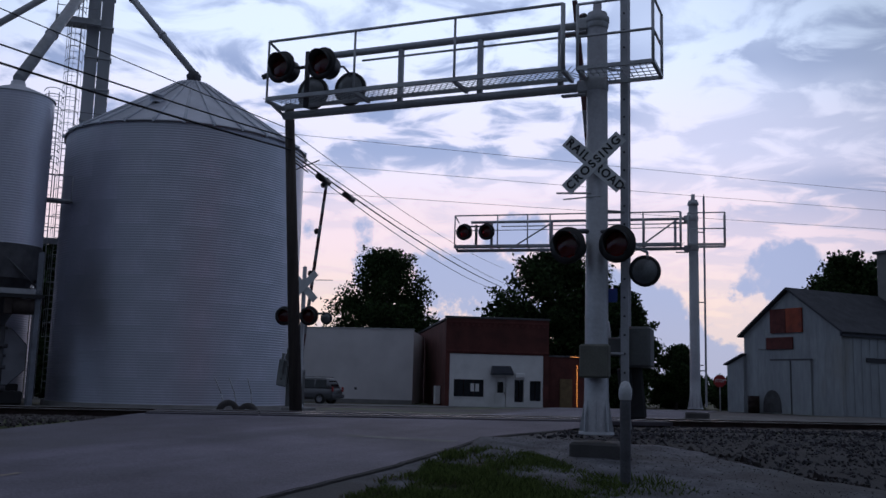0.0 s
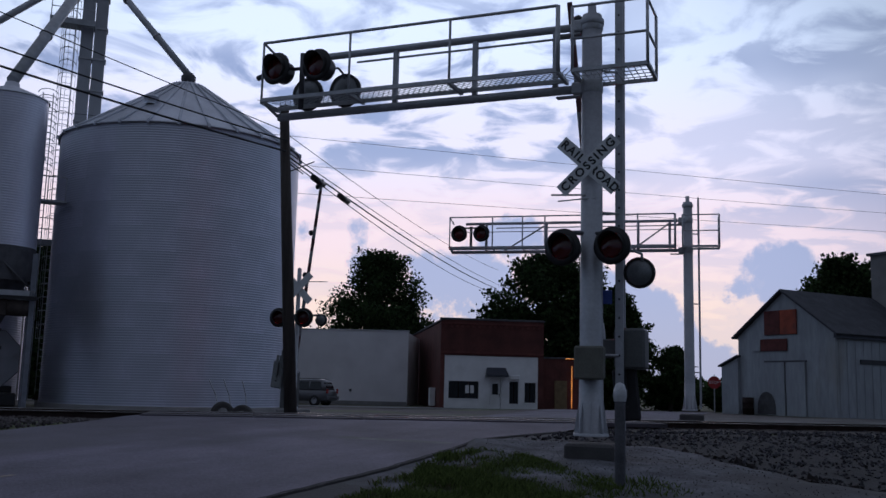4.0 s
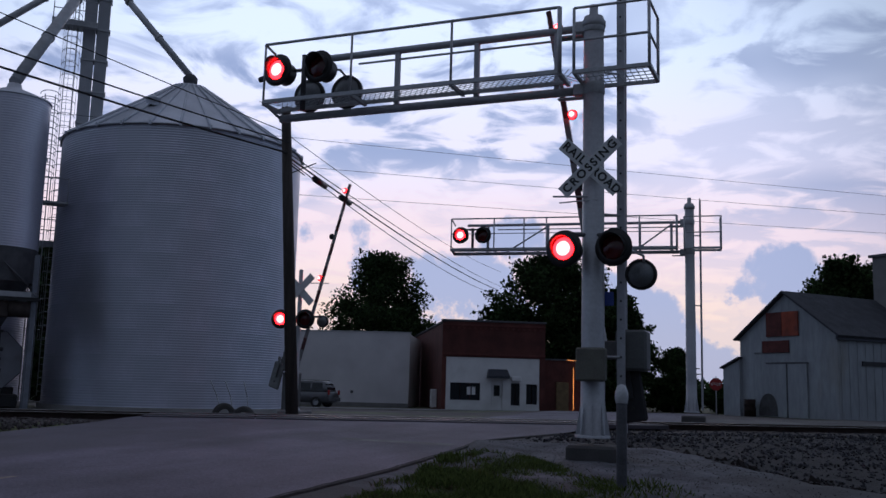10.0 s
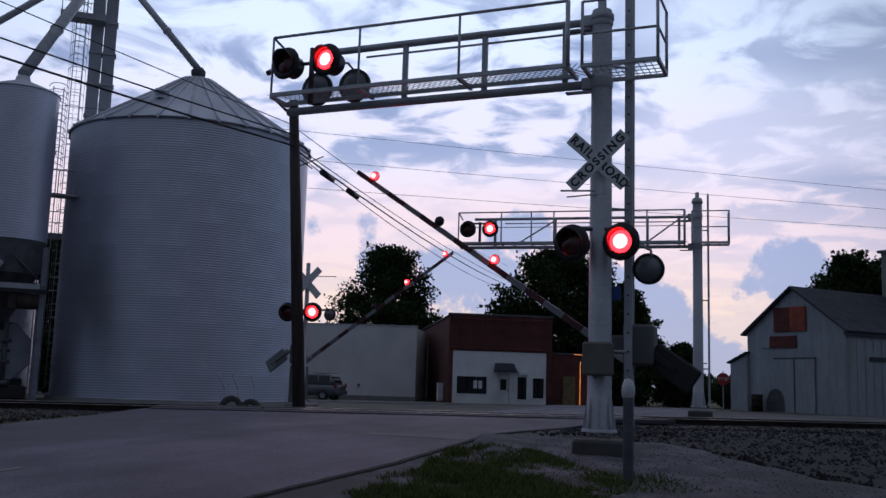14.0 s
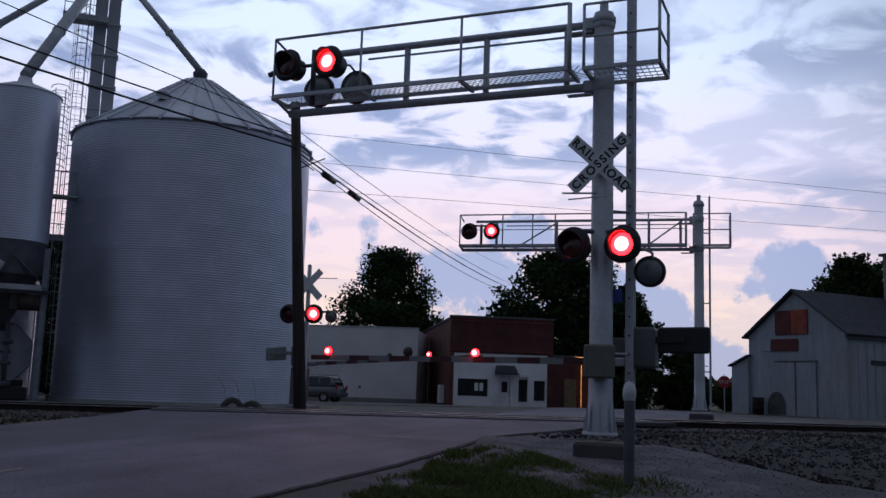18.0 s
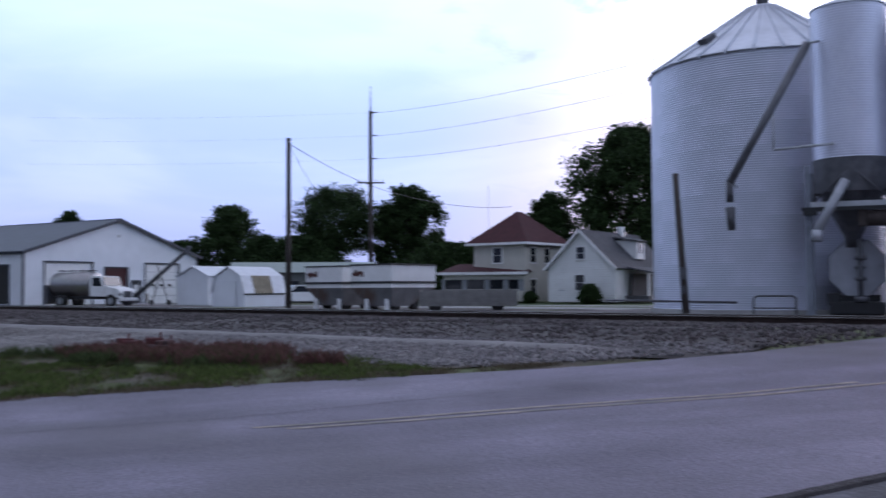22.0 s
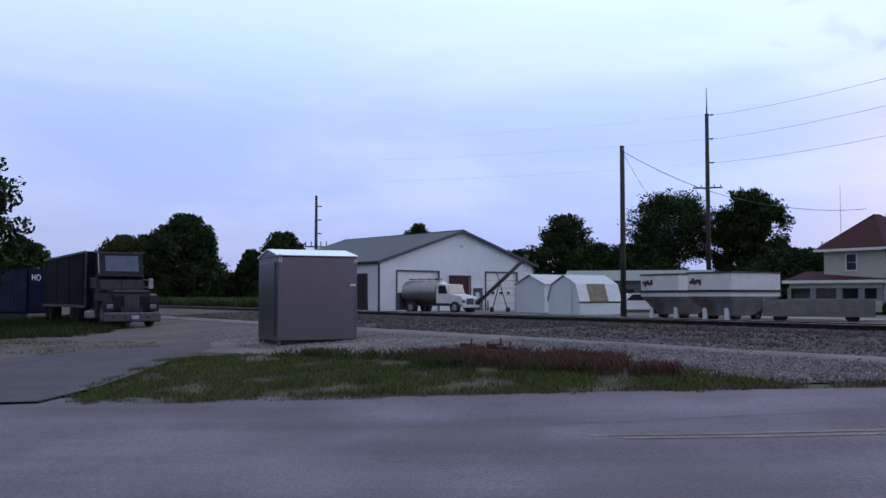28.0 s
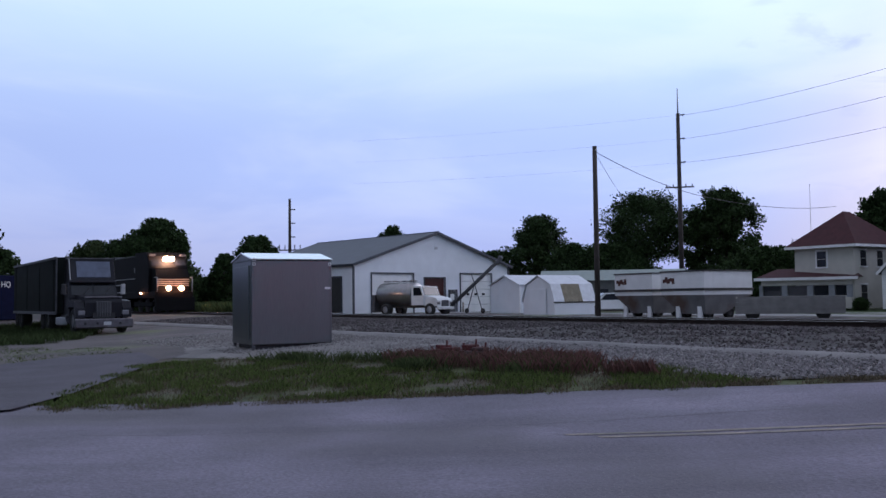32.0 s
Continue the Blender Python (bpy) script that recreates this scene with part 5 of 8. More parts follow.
part("sign_rod", M().tube((0.1, -0.15, 4.1), (-0.5, -0.25, 4.05), 0.012, seg=6), STEEL, near)
signal_head(near, pose(-0.36, -0.3, 3.27, -2, 0, -8), 0)
signal_head(near, pose(0.43, -0.3, 3.27, -2, 0, -8), 1)
part("lamp_crossarm", M().tube((-0.42, -0.12, 3.55), (0.5, -0.12, 3.5), 0.035, seg=8).tube((-0.3, -0.12, 3.55), (-0.36, -0.15, 3.4), 0.03, seg=6).tube((0.4, -0.12, 3.5), (0.43, -0.15, 3.4), 0.03, seg=6), DKSTEEL, near)
back_head(near, pose(0.71, 0.30, 2.93, 0, 0, 0), 0.8)
part("head_link", M().path([(0.5, -0.05, 3.3), (0.66, 0.1, 3.26), (0.76, 0.25, 3.22), (0.76, 0.3, 3.1)], 0.022), ALU, near)
part("junction_box", M().box((0.04, -0.29, 1.46), (0.46, 0.22, 0.52), bev=0.03), OLIVE, near, "olive junction box strapped to the mast")
part("blue_plate", M().box((0.23, 0.1, 2.52), (0.16, 0.02, 0.22), bev=0.005), BLUETAG, near, "small blue plate")
part("gate_machine", M().box((0.52, 0.62, 1.72), (0.5, 0.42, 0.66), bev=0.04).box((0.2, 0.5, 1.72), (0.4, 0.16, 0.3), bev=0.02), BOXGREY, near, "grey gate machine housing")
NEAR_PIVOT = (0.325, 0.889, 1.853)
near_arm = gate_arm(near, pose(*NEAR_PIVOT, 0, -84.5, 179.5), 6.116, -0.356, lamps=((0.94, 2), (0.67, 0), (0.455, 1)))

NEAR_SHAFT = (0.36, 0.64, 1.84)
near_weight = counterweight(near, pose(*NEAR_SHAFT, 0, -86, 172), 0.86, mat("dark_iron_weight", (0.022, 0.022, 0.025), 0.7, 0.2, vary=0.2))

FARG = pose(8.4, 31.9, 0.72, 0, 0, -14)
farg = cantilever(FARG, 7.35, -8.25, 5.83, 6.92, 6.75, 5.72, "distant cantilever crossing signal over the road", "crossing signals", False,
                  [-6.7, -5.63, -4.84, -3.4, -1.66], [-7.0, -4.84, -1.66, -0.6], [(-7.86, -0.5, 6.3, 0), (-7.05, -0.5, 6.3, 1)], 0.17, 0.155)
part("lamp_mount", M().tube((-8.0, -0.3, 6.55), (-6.9, -0.3, 6.55), 0.035, seg=6).tube((-7.5, -0.3, 5.8), (-7.5, -0.3, 6.6), 0.05, seg=6), DKSTEEL, farg)


FAR_PIVOT = (-0.213, 0.541, 1.392)


def far_signal():
    t = thing("gate_signal", pose(-4.45, 29.7, 0.6, 0, 0, -20), "silver crossing signal mast with crossbuck, lights and striped gate", "railway signal", "crossing signals")
    part("foundation", M().box((0, 0, 0.05), (0.8, 0.8, 0.4), bev=0.04), CONCRETE, t)
    part("mast", M().lathe([(0.16, 0.24), (0.14, 0.3), (0.075, 0.4), (0.065, 4.6), (0.0, 4.64)], 16), ALU, t)
    crossbuck(t, 0.06, -0.14, 3.97, letters=False)
    part("sign_rod", M().tube((0.1, -0.1, 4.18), (1.05, -0.12, 4.16), 0.014, seg=6).tube((0.05, 0, 3.97), (0.06, -0.12, 3.97), 0.03, seg=6), STEEL, t)
    signal_head(t, pose(-0.44, -0.3, 3.03, 0, 0, 10), 0)
    signal_head(t, pose(0.42, -0.3, 3.03, 0, 0, 10), 1)
    part("lamp_crossarm", M().tube((-0.5, -0.1, 3.12), (0.85, -0.1, 3.12), 0.035, seg=8), DKSTEEL, t)
    back_head(t, pose(0.72, 0.2, 3.0, 0, 0, 0), 0.6)
    part("gate_machine", M().box((-0.28, 0.15, 1.75), (0.42, 0.4, 0.62), bev=0.04), BOXGREY, t)
    part("relay_case", M().box((-0.42, 0.5, 0.75), (0.5, 0.35, 1.3), bev=0.02), BOXGREY, t)
    return t, gate_arm(t, pose(*FAR_PIVOT, 0, -83, -7.76), 6.2, 0.122, lamps=((0.961, 2), (0.716, 1), (0.495, 0)))


far_sig, far_arm = far_signal()
FAR_SHAFT = (-0.72, 0.28, 1.84)
far_weight = counterweight(far_sig, pose(*FAR_SHAFT, 0, -86, -10), 0.56, mat("grey_iron_weight", (0.20, 0.21, 0.21), 0.7, 0.2, vary=0.2))

# guard post beside the mast
gp = thing("guard_post", pose(2.36, 12.4, 0.30), "galvanised pipe guard post with a domed cap", "post")
part("pipe", M().lathe([(0.07, -0.1), (0.07, 1.2)], 16), DKSTEEL, gp)
part("dome_cap", M().lathe([(0.078, 1.18), (0.09, 1.25), (0.086, 1.32), (0.055, 1.4), (0, 1.43)], 16), STEEL, gp)

# ---- poles and wires ----
WIRE = mat("black_cable", (0.02, 0.02, 0.022), 0.6, vary=0.1, bump=0)


def wire(name, a, b, sag, r, label, n=16):
    a, b = Vector(a), Vector(b)
    pts = []
    for i in range(n + 1):
        k = i / n
        p = a.lerp(b, k)
        p.z -= sag * 4 * k * (1 - k)
        pts.append(p)
    d = (b - a).normalized()
    side = Vector((d.y, -d.x, 0)).normalized()
    vs = []
    for p in pts:
        for k in range(5):
            w = 2 * math.pi * k / 5
            vs.append(p + side * (r * math.cos(w)) + Vector((0, 0, r * math.sin(w))))
    m = M().add(vs, [(5 * i + k, 5 * i + (k + 1) % 5, 5 * i + 5 + (k + 1) % 5, 5 * i + 5 + k) for i in range(n) for k in range(5)], True)
    return tagged(part(name, m, WIRE), label, "cable", "overhead cables")


def pole(x, y, z, top, r0, r1, lean=(0, 0), label="weathered wooden utility pole"):
    t = thing("utility_pole", pose(x, y, z), label, "utility pole", "utility poles")
    part("shaft", M().tube((0, 0, -0.3), (lean[0], lean[1], top - z), r0, r1, seg=14), WOOD, t)
    return t


up1 = pole(-4.12, 27.19, 0.72, 9.7, 0.19, 0.14, (-0.62, -0.1), "dark leaning wooden utility pole beside the crossing")
part("bracket", M().tube((-0.4, -0.1, 7.0), (0.3, 0.2, 7.4), 0.02, seg=6).tube((-0.45, -0.08, 7.3), (0.0, 0.1, 7.0), 0.02, seg=6), DKSTEEL, up1)

wire("overhead_cable", (-4.57, 26.95, 8.62), (-18.0, 10.0, 9.75), 0.25, 0.022, "black overhead cable slung from the leaning pole")
wire("overhead_cable", (-4.62, 26.95, 8.31), (-18.0, 10.0, 9.2), 0.25, 0.03, "thick black overhead cable slung from the leaning pole")
wire("overhead_cable", (-4.67, 26.95, 8.92), (-18.0, 10.0, 11.0), 0.1, 0.014, "thin overhead wire rising from the leaning pole")
B0, B1 = Vector((-4.5, 27.1, 8.15)), Vector((4.44, 74.9, 9.5))
bundle = wire("telephone_cable", B0, B1, 0.35, 0.028, "thick bundled telephone cable with splice cases")
wire("overhead_cable", B0 + Vector((0, 0, 0.12)), B1 + Vector((0.2, 0, 0.3)), 0.3, 0.016, "black overhead cable running past the trees")
wire("overhead_cable", B0 + Vector((0, 0, -0.1)), B1 + Vector((-0.2, 0, -0.35)), 0.5, 0.016, "black overhead cable running past the trees")
wire("overhead_cable", (-4.6, 27.1, 8.85), (4.64, 74.9, 10.96), 0.4, 0.012, "thin overhead wire running past the trees")
for s_ in (0.045, 0.105):
    p, q = B0.lerp(B1, s_), B0.lerp(B1, s_ + 0.022)
    p.z -= 0.35 * 4 * s_ * (1 - s_) + 0.1
    q.z -= 0.35 * 4 * (s_ + 0.022) * (1 - s_ - 0.022) + 0.1
    part("splice_case", M().tube(p, q, 0.10, seg=10), BLACK, bundle, "black splice case")
for (a, b) in (((-7.15, 44.43, 13.48), (26.67, 55.97, 13.93)), ((-7.09, 44.44, 12.09), (26.63, 55.99, 12.79)), ((-7.03, 44.45, 10.71), (26.59, 56.01, 11.66))):
    d = Vector(b) - Vector(a)
    wire("power_line", Vector(a) - d * 0.35, Vector(a) + d * 1.6, 0.15, 0.011, "thin distant power line")


# ---- vehicles ----
def wheel(parent, x, y, r, w, hub=ALU):
    """A wheel whose axle runs along y, on the ground."""
    ty = part("wheel", M().lathe([(r * 0.55, -w / 2), (r * 0.93, -w / 2), (r, -w * 0.3), (r, w * 0.3), (r * 0.93, w / 2), (r * 0.55, w / 2)], 24, (0, 0, 0), (0, 1, 0)), RUBBER, parent, at=pose(x, y, r))
    part("rim", M().lathe([(0, -w * 0.32), (r * 0.2, -w * 0.36), (r * 0.3, -w * 0.2), (r * 0.57, -w * 0.45), (r * 0.57, w * 0.45), (r * 0.3, w * 0.2), (0, w * 0.32)], 20, (0, 0, 0), (0, 1, 0)), hub, ty)
    return ty


def suv():
    t = thing("parked_suv", pose(-9.0, 63.5, 0.2, 0, 0, 160), "silver sport utility vehicle parked by the white wall", "car")
    paint = mat("silver_car_paint", (0.12, 0.125, 0.135), 0.35, 0.5, vary=0.05)
    # rounded lower body, then a glasshouse that leans in towards the roof
    def ring(x0, x1, hw, z, rd):
        return [(x0, -hw + rd, z), (x0 + rd, -hw, z), (x1 - rd * 1.6, -hw, z), (x1, -hw + rd * 1.6, z), (x1, hw - rd * 1.6, z), (x1 - rd * 1.6, hw, z), (x0 + rd, hw, z), (x0, hw - rd, z)]

    def loft(rings):
        m = M().add([p for r in rings for p in r], [(8 * k + i, 8 * k + (i + 1) % 8, 8 * k + 8 + (i + 1) % 8, 8 * k + 8 + i) for k in range(len(rings) - 1) for i in range(8)], True)
        n = 8 * (len(rings) - 1)
        m.f += [tuple(range(7, -1, -1)), tuple(range(n, n + 8))]
        m.s += [False, False]
        return m
    part("body", loft([ring(-2.15, 2.1, 0.78, 0.34, 0.2), ring(-2.26, 2.22, 0.88, 0.5, 0.22), ring(-2.28, 2.24, 0.90, 0.78, 0.24), ring(-2.22, 2.1, 0.87, 0.98, 0.26), ring(-2.12, 1.6, 0.80, 1.06, 0.3)]), paint, t)
    roof_ = part("glasshouse", loft([ring(-2.12, 1.05, 0.82, 1.03, 0.2), ring(-1.98, 0.55, 0.74, 1.42, 0.2), ring(-1.78, 0.22, 0.65, 1.68, 0.22), ring(-1.55, 0.0, 0.52, 1.75, 0.25)]), paint, t)
    for sy in (-1, 1):
        for x0, x1, top0, top1 in ((-1.86, -1.02, -1.74, -1.0), (-0.92, -0.12, -0.9, -0.16), (-0.02, 0.78, -0.06, 0.22)):
            part("side_window", M().add([(x0, sy * 0.832, 1.1), (x1, sy * 0.832, 1.1), (top1, sy * 0.692, 1.6), (top0, sy * 0.692, 1.6), (x0, sy * 0.80, 1.1), (x1, sy * 0.80, 1.1), (top1, sy * 0.66, 1.6), (top0, sy * 0.66, 1.6)],
                                        [(0, 1, 2, 3), (7, 6, 5, 4), (0, 4, 5, 1), (3, 2, 6, 7), (0, 3, 7, 4), (1, 5, 6, 2)]), GLASSDARK, roof_)
    part("rear_window", M().box((-1.98, 0, 1.36), (0.03, 1.1, 0.42), (0, 27, 0)), GLASSDARK, t)
    part("windscreen", M().box((0.66, 0, 1.34), (0.03, 1.2, 0.62), (0, -50, 0)), WINDSHIELD, t)
    part("bumper", M().box((-2.27, 0, 0.55), (0.16, 1.7, 0.24), bev=0.05), DKSTEEL, t)
    part("bumper", M().box((2.24, 0, 0.55), (0.16, 1.7, 0.24), bev=0.05), DKSTEEL, t)
    for y in (-0.72, 0.72):
        part("tail_light", M().box((-2.25, y, 1.0), (0.08, 0.2, 0.3), bev=0.02), SIGNRED, t)
        part("headlight", M().box((2.2, y, 0.82), (0.08, 0.3, 0.18), bev=0.03), GLASSDARK, t)
    part("roof_rack", M().tube((-1.6, -0.65, 1.78), (0.0, -0.65, 1.78), 0.02, seg=6).tube((-1.6, 0.65, 1.78), (0.0, 0.65, 1.78), 0.02, seg=6), BLACK, t)
    for x in (-1.4, 1.4):
        for y in (-0.8, 0.8):
            wheel(t, x, y, 0.37, 0.24)


suv()

DARKGREEN = mat("dark_green_trailer", (0.010, 0.013, 0.012), 0.8, spec=0.1, vary=0.2, scale=1.5, bump=0.1)
TRUCKPAINT = mat("dark_truck_paint", (0.016, 0.016, 0.021), 0.45, 0.0, spec=0.2, vary=0.25, scale=1.5)
CHROME = mat("dull_chrome", (0.125, 0.12, 0.13), 0.38, 0.9, vary=0.25, scale=4, bump=0.05)


def semi():
    # forward is +x
    t = thing("semi_truck", pose(-43.0, 2.1, 0.36, 0, 0, 10), "dark conventional semi truck with a tall fairing parked on grass", "truck")
    part("frame_rail", M().box((-2.6, 0, 0.75), (7.4, 0.9, 0.22)), BLACK, t)
    # hood, cab and sleeper
    part("hood", M().prism([(-0.9, 0.72), (1.0, 0.68), (1.05, 1.28), (0.97, 1.5), (-0.9, 1.62)], 1.5, pose(0, -0.75, 0)), TRUCKPAINT, t)
    part("cab", M().prism([(-2.0, 0.6), (-0.75, 0.6), (-0.75, 1.52), (-0.98, 2.17), (-2.0, 2.2)], 2.0, pose(0, -1.0, 0)), TRUCKPAINT, t)
    fair = part("roof_fairing", M().prism([(-2.0, 2.16), (-0.94, 2.14), (-0.99, 2.3), (-1.28, 3.2), (-2.0, 3.22)], 1.9, pose(0, -0.95, 0)), TRUCKPAINT, t, "tall roof fairing")
    # panel colour holds the pale sky that the fairing reflects
    part("fairing_face", M().box((-1.115, 0.06, 2.73), (0.03, 1.42, 0.74), (0, -18, 0), 0.012), mat("pale_fairing_panel", (0.085, 0.10, 0.15), 0.3, vary=0.2), fair, "sloping panel tinted pale blue-grey for reflected sky")
    for y in (-0.93, 0.93):
        part("fairing_edge", M().box((-1.13, y, 2.73), (0.05, 0.035, 0.95), (0, -18, 0), 0.01), STEEL if y < 0 else TRUCKPAINT, fair)
    part("fairing_lip", M().box((-1.27, 0, 3.21), (0.07, 1.9, 0.04), bev=0.01), DKSTEEL, fair)
    screen = part("windscreen", M().box((-0.845, 0, 1.87), (0.03, 1.84, 0.56), (0, -19, 0)), GLASSDARK, t)
    part("screen_divider", M().box((-0.83, 0, 1.87), (0.03, 0.05, 0.58), (0, -19, 0)), TRUCKPAINT, screen)
    for y in (-0.45, 0.4):
        part("wiper", M().tube((-0.73, y, 1.6), (-0.84, y + 0.3, 1.98), 0.012, seg=6), BLACK, screen)
    part("grille", M().box((1.06, 0, 1.0), (0.06, 0.62, 0.66), bev=0.02), mat("dull_grille", (0.06, 0.06, 0.065), 0.5, 0.5, vary=0.2), t, "worn chrome grille")
    for i in range(6):
        part("grille_bar", M().box((1.1, -0.25 + i * 0.1, 1.0), (0.03, 0.025, 0.6)), DKSTEEL, t)
    part("hood_lip", M().box((0.97, 0, 1.5), (0.14, 1.5, 0.07), bev=0.025), CHROME, t, "bright strip along the hood's front edge")
    part("bumper", M().box((1.2, 0, 0.42), (0.22, 2.36, 0.40), bev=0.05), CHROME, t, "dull chrome bumper")
    for y in (-0.78, -0.3, 0.62):
        part("tow_hole", M().tube((1.30, y, 0.42), (1.315, y, 0.42), 0.055, seg=12), BLACK, t)
    for y in (-0.95, 0.95):
        part("headlight", M().box((1.06, y * 0.93, 0.86), (0.1, 0.28, 0.2), bev=0.03), mat("headlight_glass", (0.16, 0.16, 0.18), 0.2, vary=0.1), t)
        part("fender", M().prism([(-0.9, 1.2), (-0.5, 1.02), (-0.3, 1.1), (0.75, 1.1), (0.78, 0.66), (1.08, 0.66), (1.08, 1.05), (0.9, 1.34), (0.1, 1.42), (-0.9, 1.4)], 0.36, pose(0, y - 0.18, 0)), TRUCKPAINT, t)
        part("mirror", M().box((-0.75, y * 1.30, 1.86), (0.1, 0.2, 0.46), bev=0.03).tube((-0.85, y, 2.02), (-0.75, y * 1.28, 2.02), 0.02, seg=6).tube((-0.85, y, 1.7), (-0.75, y * 1.28, 1.7), 0.02, seg=6), mat("pale_mirror_shell", (0.35, 0.35, 0.36), 0.5) if y > 0 else BLACK, t, "pale wing mirror" if y > 0 else "")
        part("exhaust_stack", M().tube((-2.08, y * 0.9, 0.7), (-2.08, y * 0.9, 3.3), 0.06), DKSTEEL, t)
        part("fuel_tank", M().tube((-2.4, y * 0.82, 0.62), (-1.1, y * 0.82, 0.62), 0.27, seg=16), DKSTEEL, t)
        wheel(t, 0.25, y * 0.98, 0.52, 0.28)
        for x in (-4.4, -5.7):
            wheel(t, x, y, 0.52, 0.5)
    part("sun_visor", M().box((-0.86, 0, 2.2), (0.3, 1.9, 0.035), (0, 14, 0), 0.01), TRUCKPAINT, t)
    part("cab_step", M().box((-0.95, -1.02, 0.75), (0.4, 0.2, 0.05), bev=0.01), DKSTEEL, t)
    part("step_box", M().box((-1.75, -1.12, 0.5), (0.95, 0.32, 0.34), bev=0.05), ALU, t, "bright aluminium step box")
    part("licence_plate", M().box((1.32, 0.1, 0.42), (0.02, 0.3, 0.14)), STEEL, t)
    tr = thing("box_trailer", pose(-43.0, 2.1, 0.36, 0, 0, 10) @ pose(-2.2, 0, 0), "long dark green box trailer with ribbed side panels", "trailer")
    L = 11.5
    part("trailer_box", M().box((-L / 2, 0, 2.05), (L, 2.5, 2.5), bev=0.03), DARKGREEN, tr)
    for i in range(4):
        part("side_post", M().box((-0.6 - i * 3.4, -1.262, 2.05), (0.05, 0.02, 2.4)), DARKGREEN, tr)
    part("bottom_rail", M().box((-L / 2, -1.27, 0.84), (L, 0.05, 0.14)).box((-L / 2, 1.27, 0.84), (L, 0.05, 0.14)), DKSTEEL, tr)
    part("top_rail", M().box((-L / 2, -1.27, 3.27), (L, 0.05, 0.1)).box((-L / 2, 1.27, 3.27), (L, 0.05, 0.1)), DKSTEEL, tr)
    part("front_corner_post", M().box((0.02, -1.255, 2.05), (0.08, 0.06, 2.5), bev=0.01), DKSTEEL, tr)
    part("landing_leg", M().box((-2.6, -0.9, 0.45), (0.15, 0.15, 0.9)).box((-2.6, 0.9, 0.45), (0.15, 0.15, 0.9)), DKSTEEL, tr)
    for x in (-9.6, -10.8):
        for y in (-0.95, 0.95):
            wheel(tr, x, y, 0.5, 0.5, DKSTEEL)
    c = thing("shipping_container", pose(-60.86, -1.7, 0.25, 0, 0, 50), "dark blue shipping container with white letters", "container")
    navy = mat("navy_container_paint", (0.005, 0.007, 0.026), 0.8, spec=0.05, vary=0.2)
    # side blue is set lighter than the navy end, for the light it catches
    faded = mat("faded_container_side", (0.030, 0.040, 0.075), 0.75, spec=0.1, vary=0.25, scale=1.0)
    part("side_sheet", M().box((-3, -1.255, 1.75), (5.9, 0.02, 2.45)), faded, c, "blue-grey side sheet, coloured lighter for the light on it")
    part("container_box", M().box((-3, 0, 1.75), (6, 2.5, 2.6), bev=0.03), navy, c)
    for i in range(22):
        part("corrugation", M().box((-0.2 - i * 0.27, -1.27, 1.75), (0.14, 0.05, 2.4)), faded, c)
    end = part("container_door", M().box((0.02, 0, 1.75), (0.06, 2.4, 2.5), bev=0.02), navy, c)
    lettering(end, "HO", 0.5, pose(0.06, -0.62, 2.5, 90, 0, 90), WHITE)
    part("bottom_block", M().box((-3, 0, 0.2), (5.8, 2.2, 0.45)), DKSTEEL, c)


semi()


def cabinet():
    t = thing("equipment_cabinet", pose(-25.55, 6.26, 0.33, 0, 0, 93.1), "brushed stainless equipment cabinet with a white gabled roof", "cabinet")
    brushed = mat("brushed_stainless", (0.158, 0.172, 0.172), 0.30, 0.92, vary=0.08, scale=0.9, fine=26, bump=0.02, streak=(1.2, 1.2, 0.12))
    W, D, H = 2.26, 2.18, 2.29
    part("shell", M().box((0, D / 2, H / 2 + 0.1), (W, D, H), bev=0.02), brushed, t)
    part("gable_cheek", M().prism([(0.02, H + 0.1), (D - 0.02, H + 0.1), (D / 2, H + 0.3)], 0.02, pose(-W / 2 + 0.02, 0, 0, 0, 0, 90)), brushed, t)
    part("gable_cheek", M().prism([(0.02, H + 0.1), (D - 0.02, H + 0.1), (D / 2, H + 0.3)], 0.02, pose(W / 2, 0, 0, 0, 0, 90)), brushed, t)
    run = math.hypot(D / 2 + 0.06, 0.21)
    an = math.degrees(math.atan2(0.21, D / 2 + 0.06))
    for s in (-1, 1):
        part("roof_sheet", M().box((0, D / 2 + s * (D / 4 + 0.03), H + 0.225), (W + 0.06, run, 0.025), (-s * an, 0, 0)), mat("bright_sheet_roof", (0.86, 0.86, 0.87), 0.22, 0.9, vary=0.04, bump=0.02), t, "bright white sheet roof slope")
    part("skid", M().box((0, D / 2, 0.0), (W - 0.3, D - 0.3, 0.24)), BLACK, t)
    for x in (-W / 2 + 0.06, W / 2 - 0.06):
        for z in (H + 0.06, H - 0.06):
            if x > 0 and z > H:
                continue
            lug = part("lifting_lug", M().box((x, -0.02, z + 0.05), (0.09, 0.03, 0.09), bev=0.01), WHITE, t)
            part("lug_hole", M().tube((x, -0.03, z + 0.05), (x, -0.045, z + 0.05), 0.025, seg=10), BLACK, lug)
        part("foot", M().box((x, 0.06, 0.03), (0.07, 0.07, 0.16)), DKSTEEL, t)
        part("foot", M().box((x, D - 0.06, 0.03), (0.07, 0.07, 0.16)), DKSTEEL, t)
        part("corner_post", M().box((x * 1.03, 0.0, H / 2 + 0.1), (0.05, 0.03, H - 0.02), bev=0.006), brushed, t)
    part("label_plate", M().box((W / 2 - 0.12, -0.012, 1.62), (0.16, 0.02, 0.06)), WHITE, t)
    part("side_door", M().box((-W / 2 - 0.012, D / 2, H / 2 + 0.1), (0.03, 1.7, H - 0.3), bev=0.008), brushed, t)
    return t


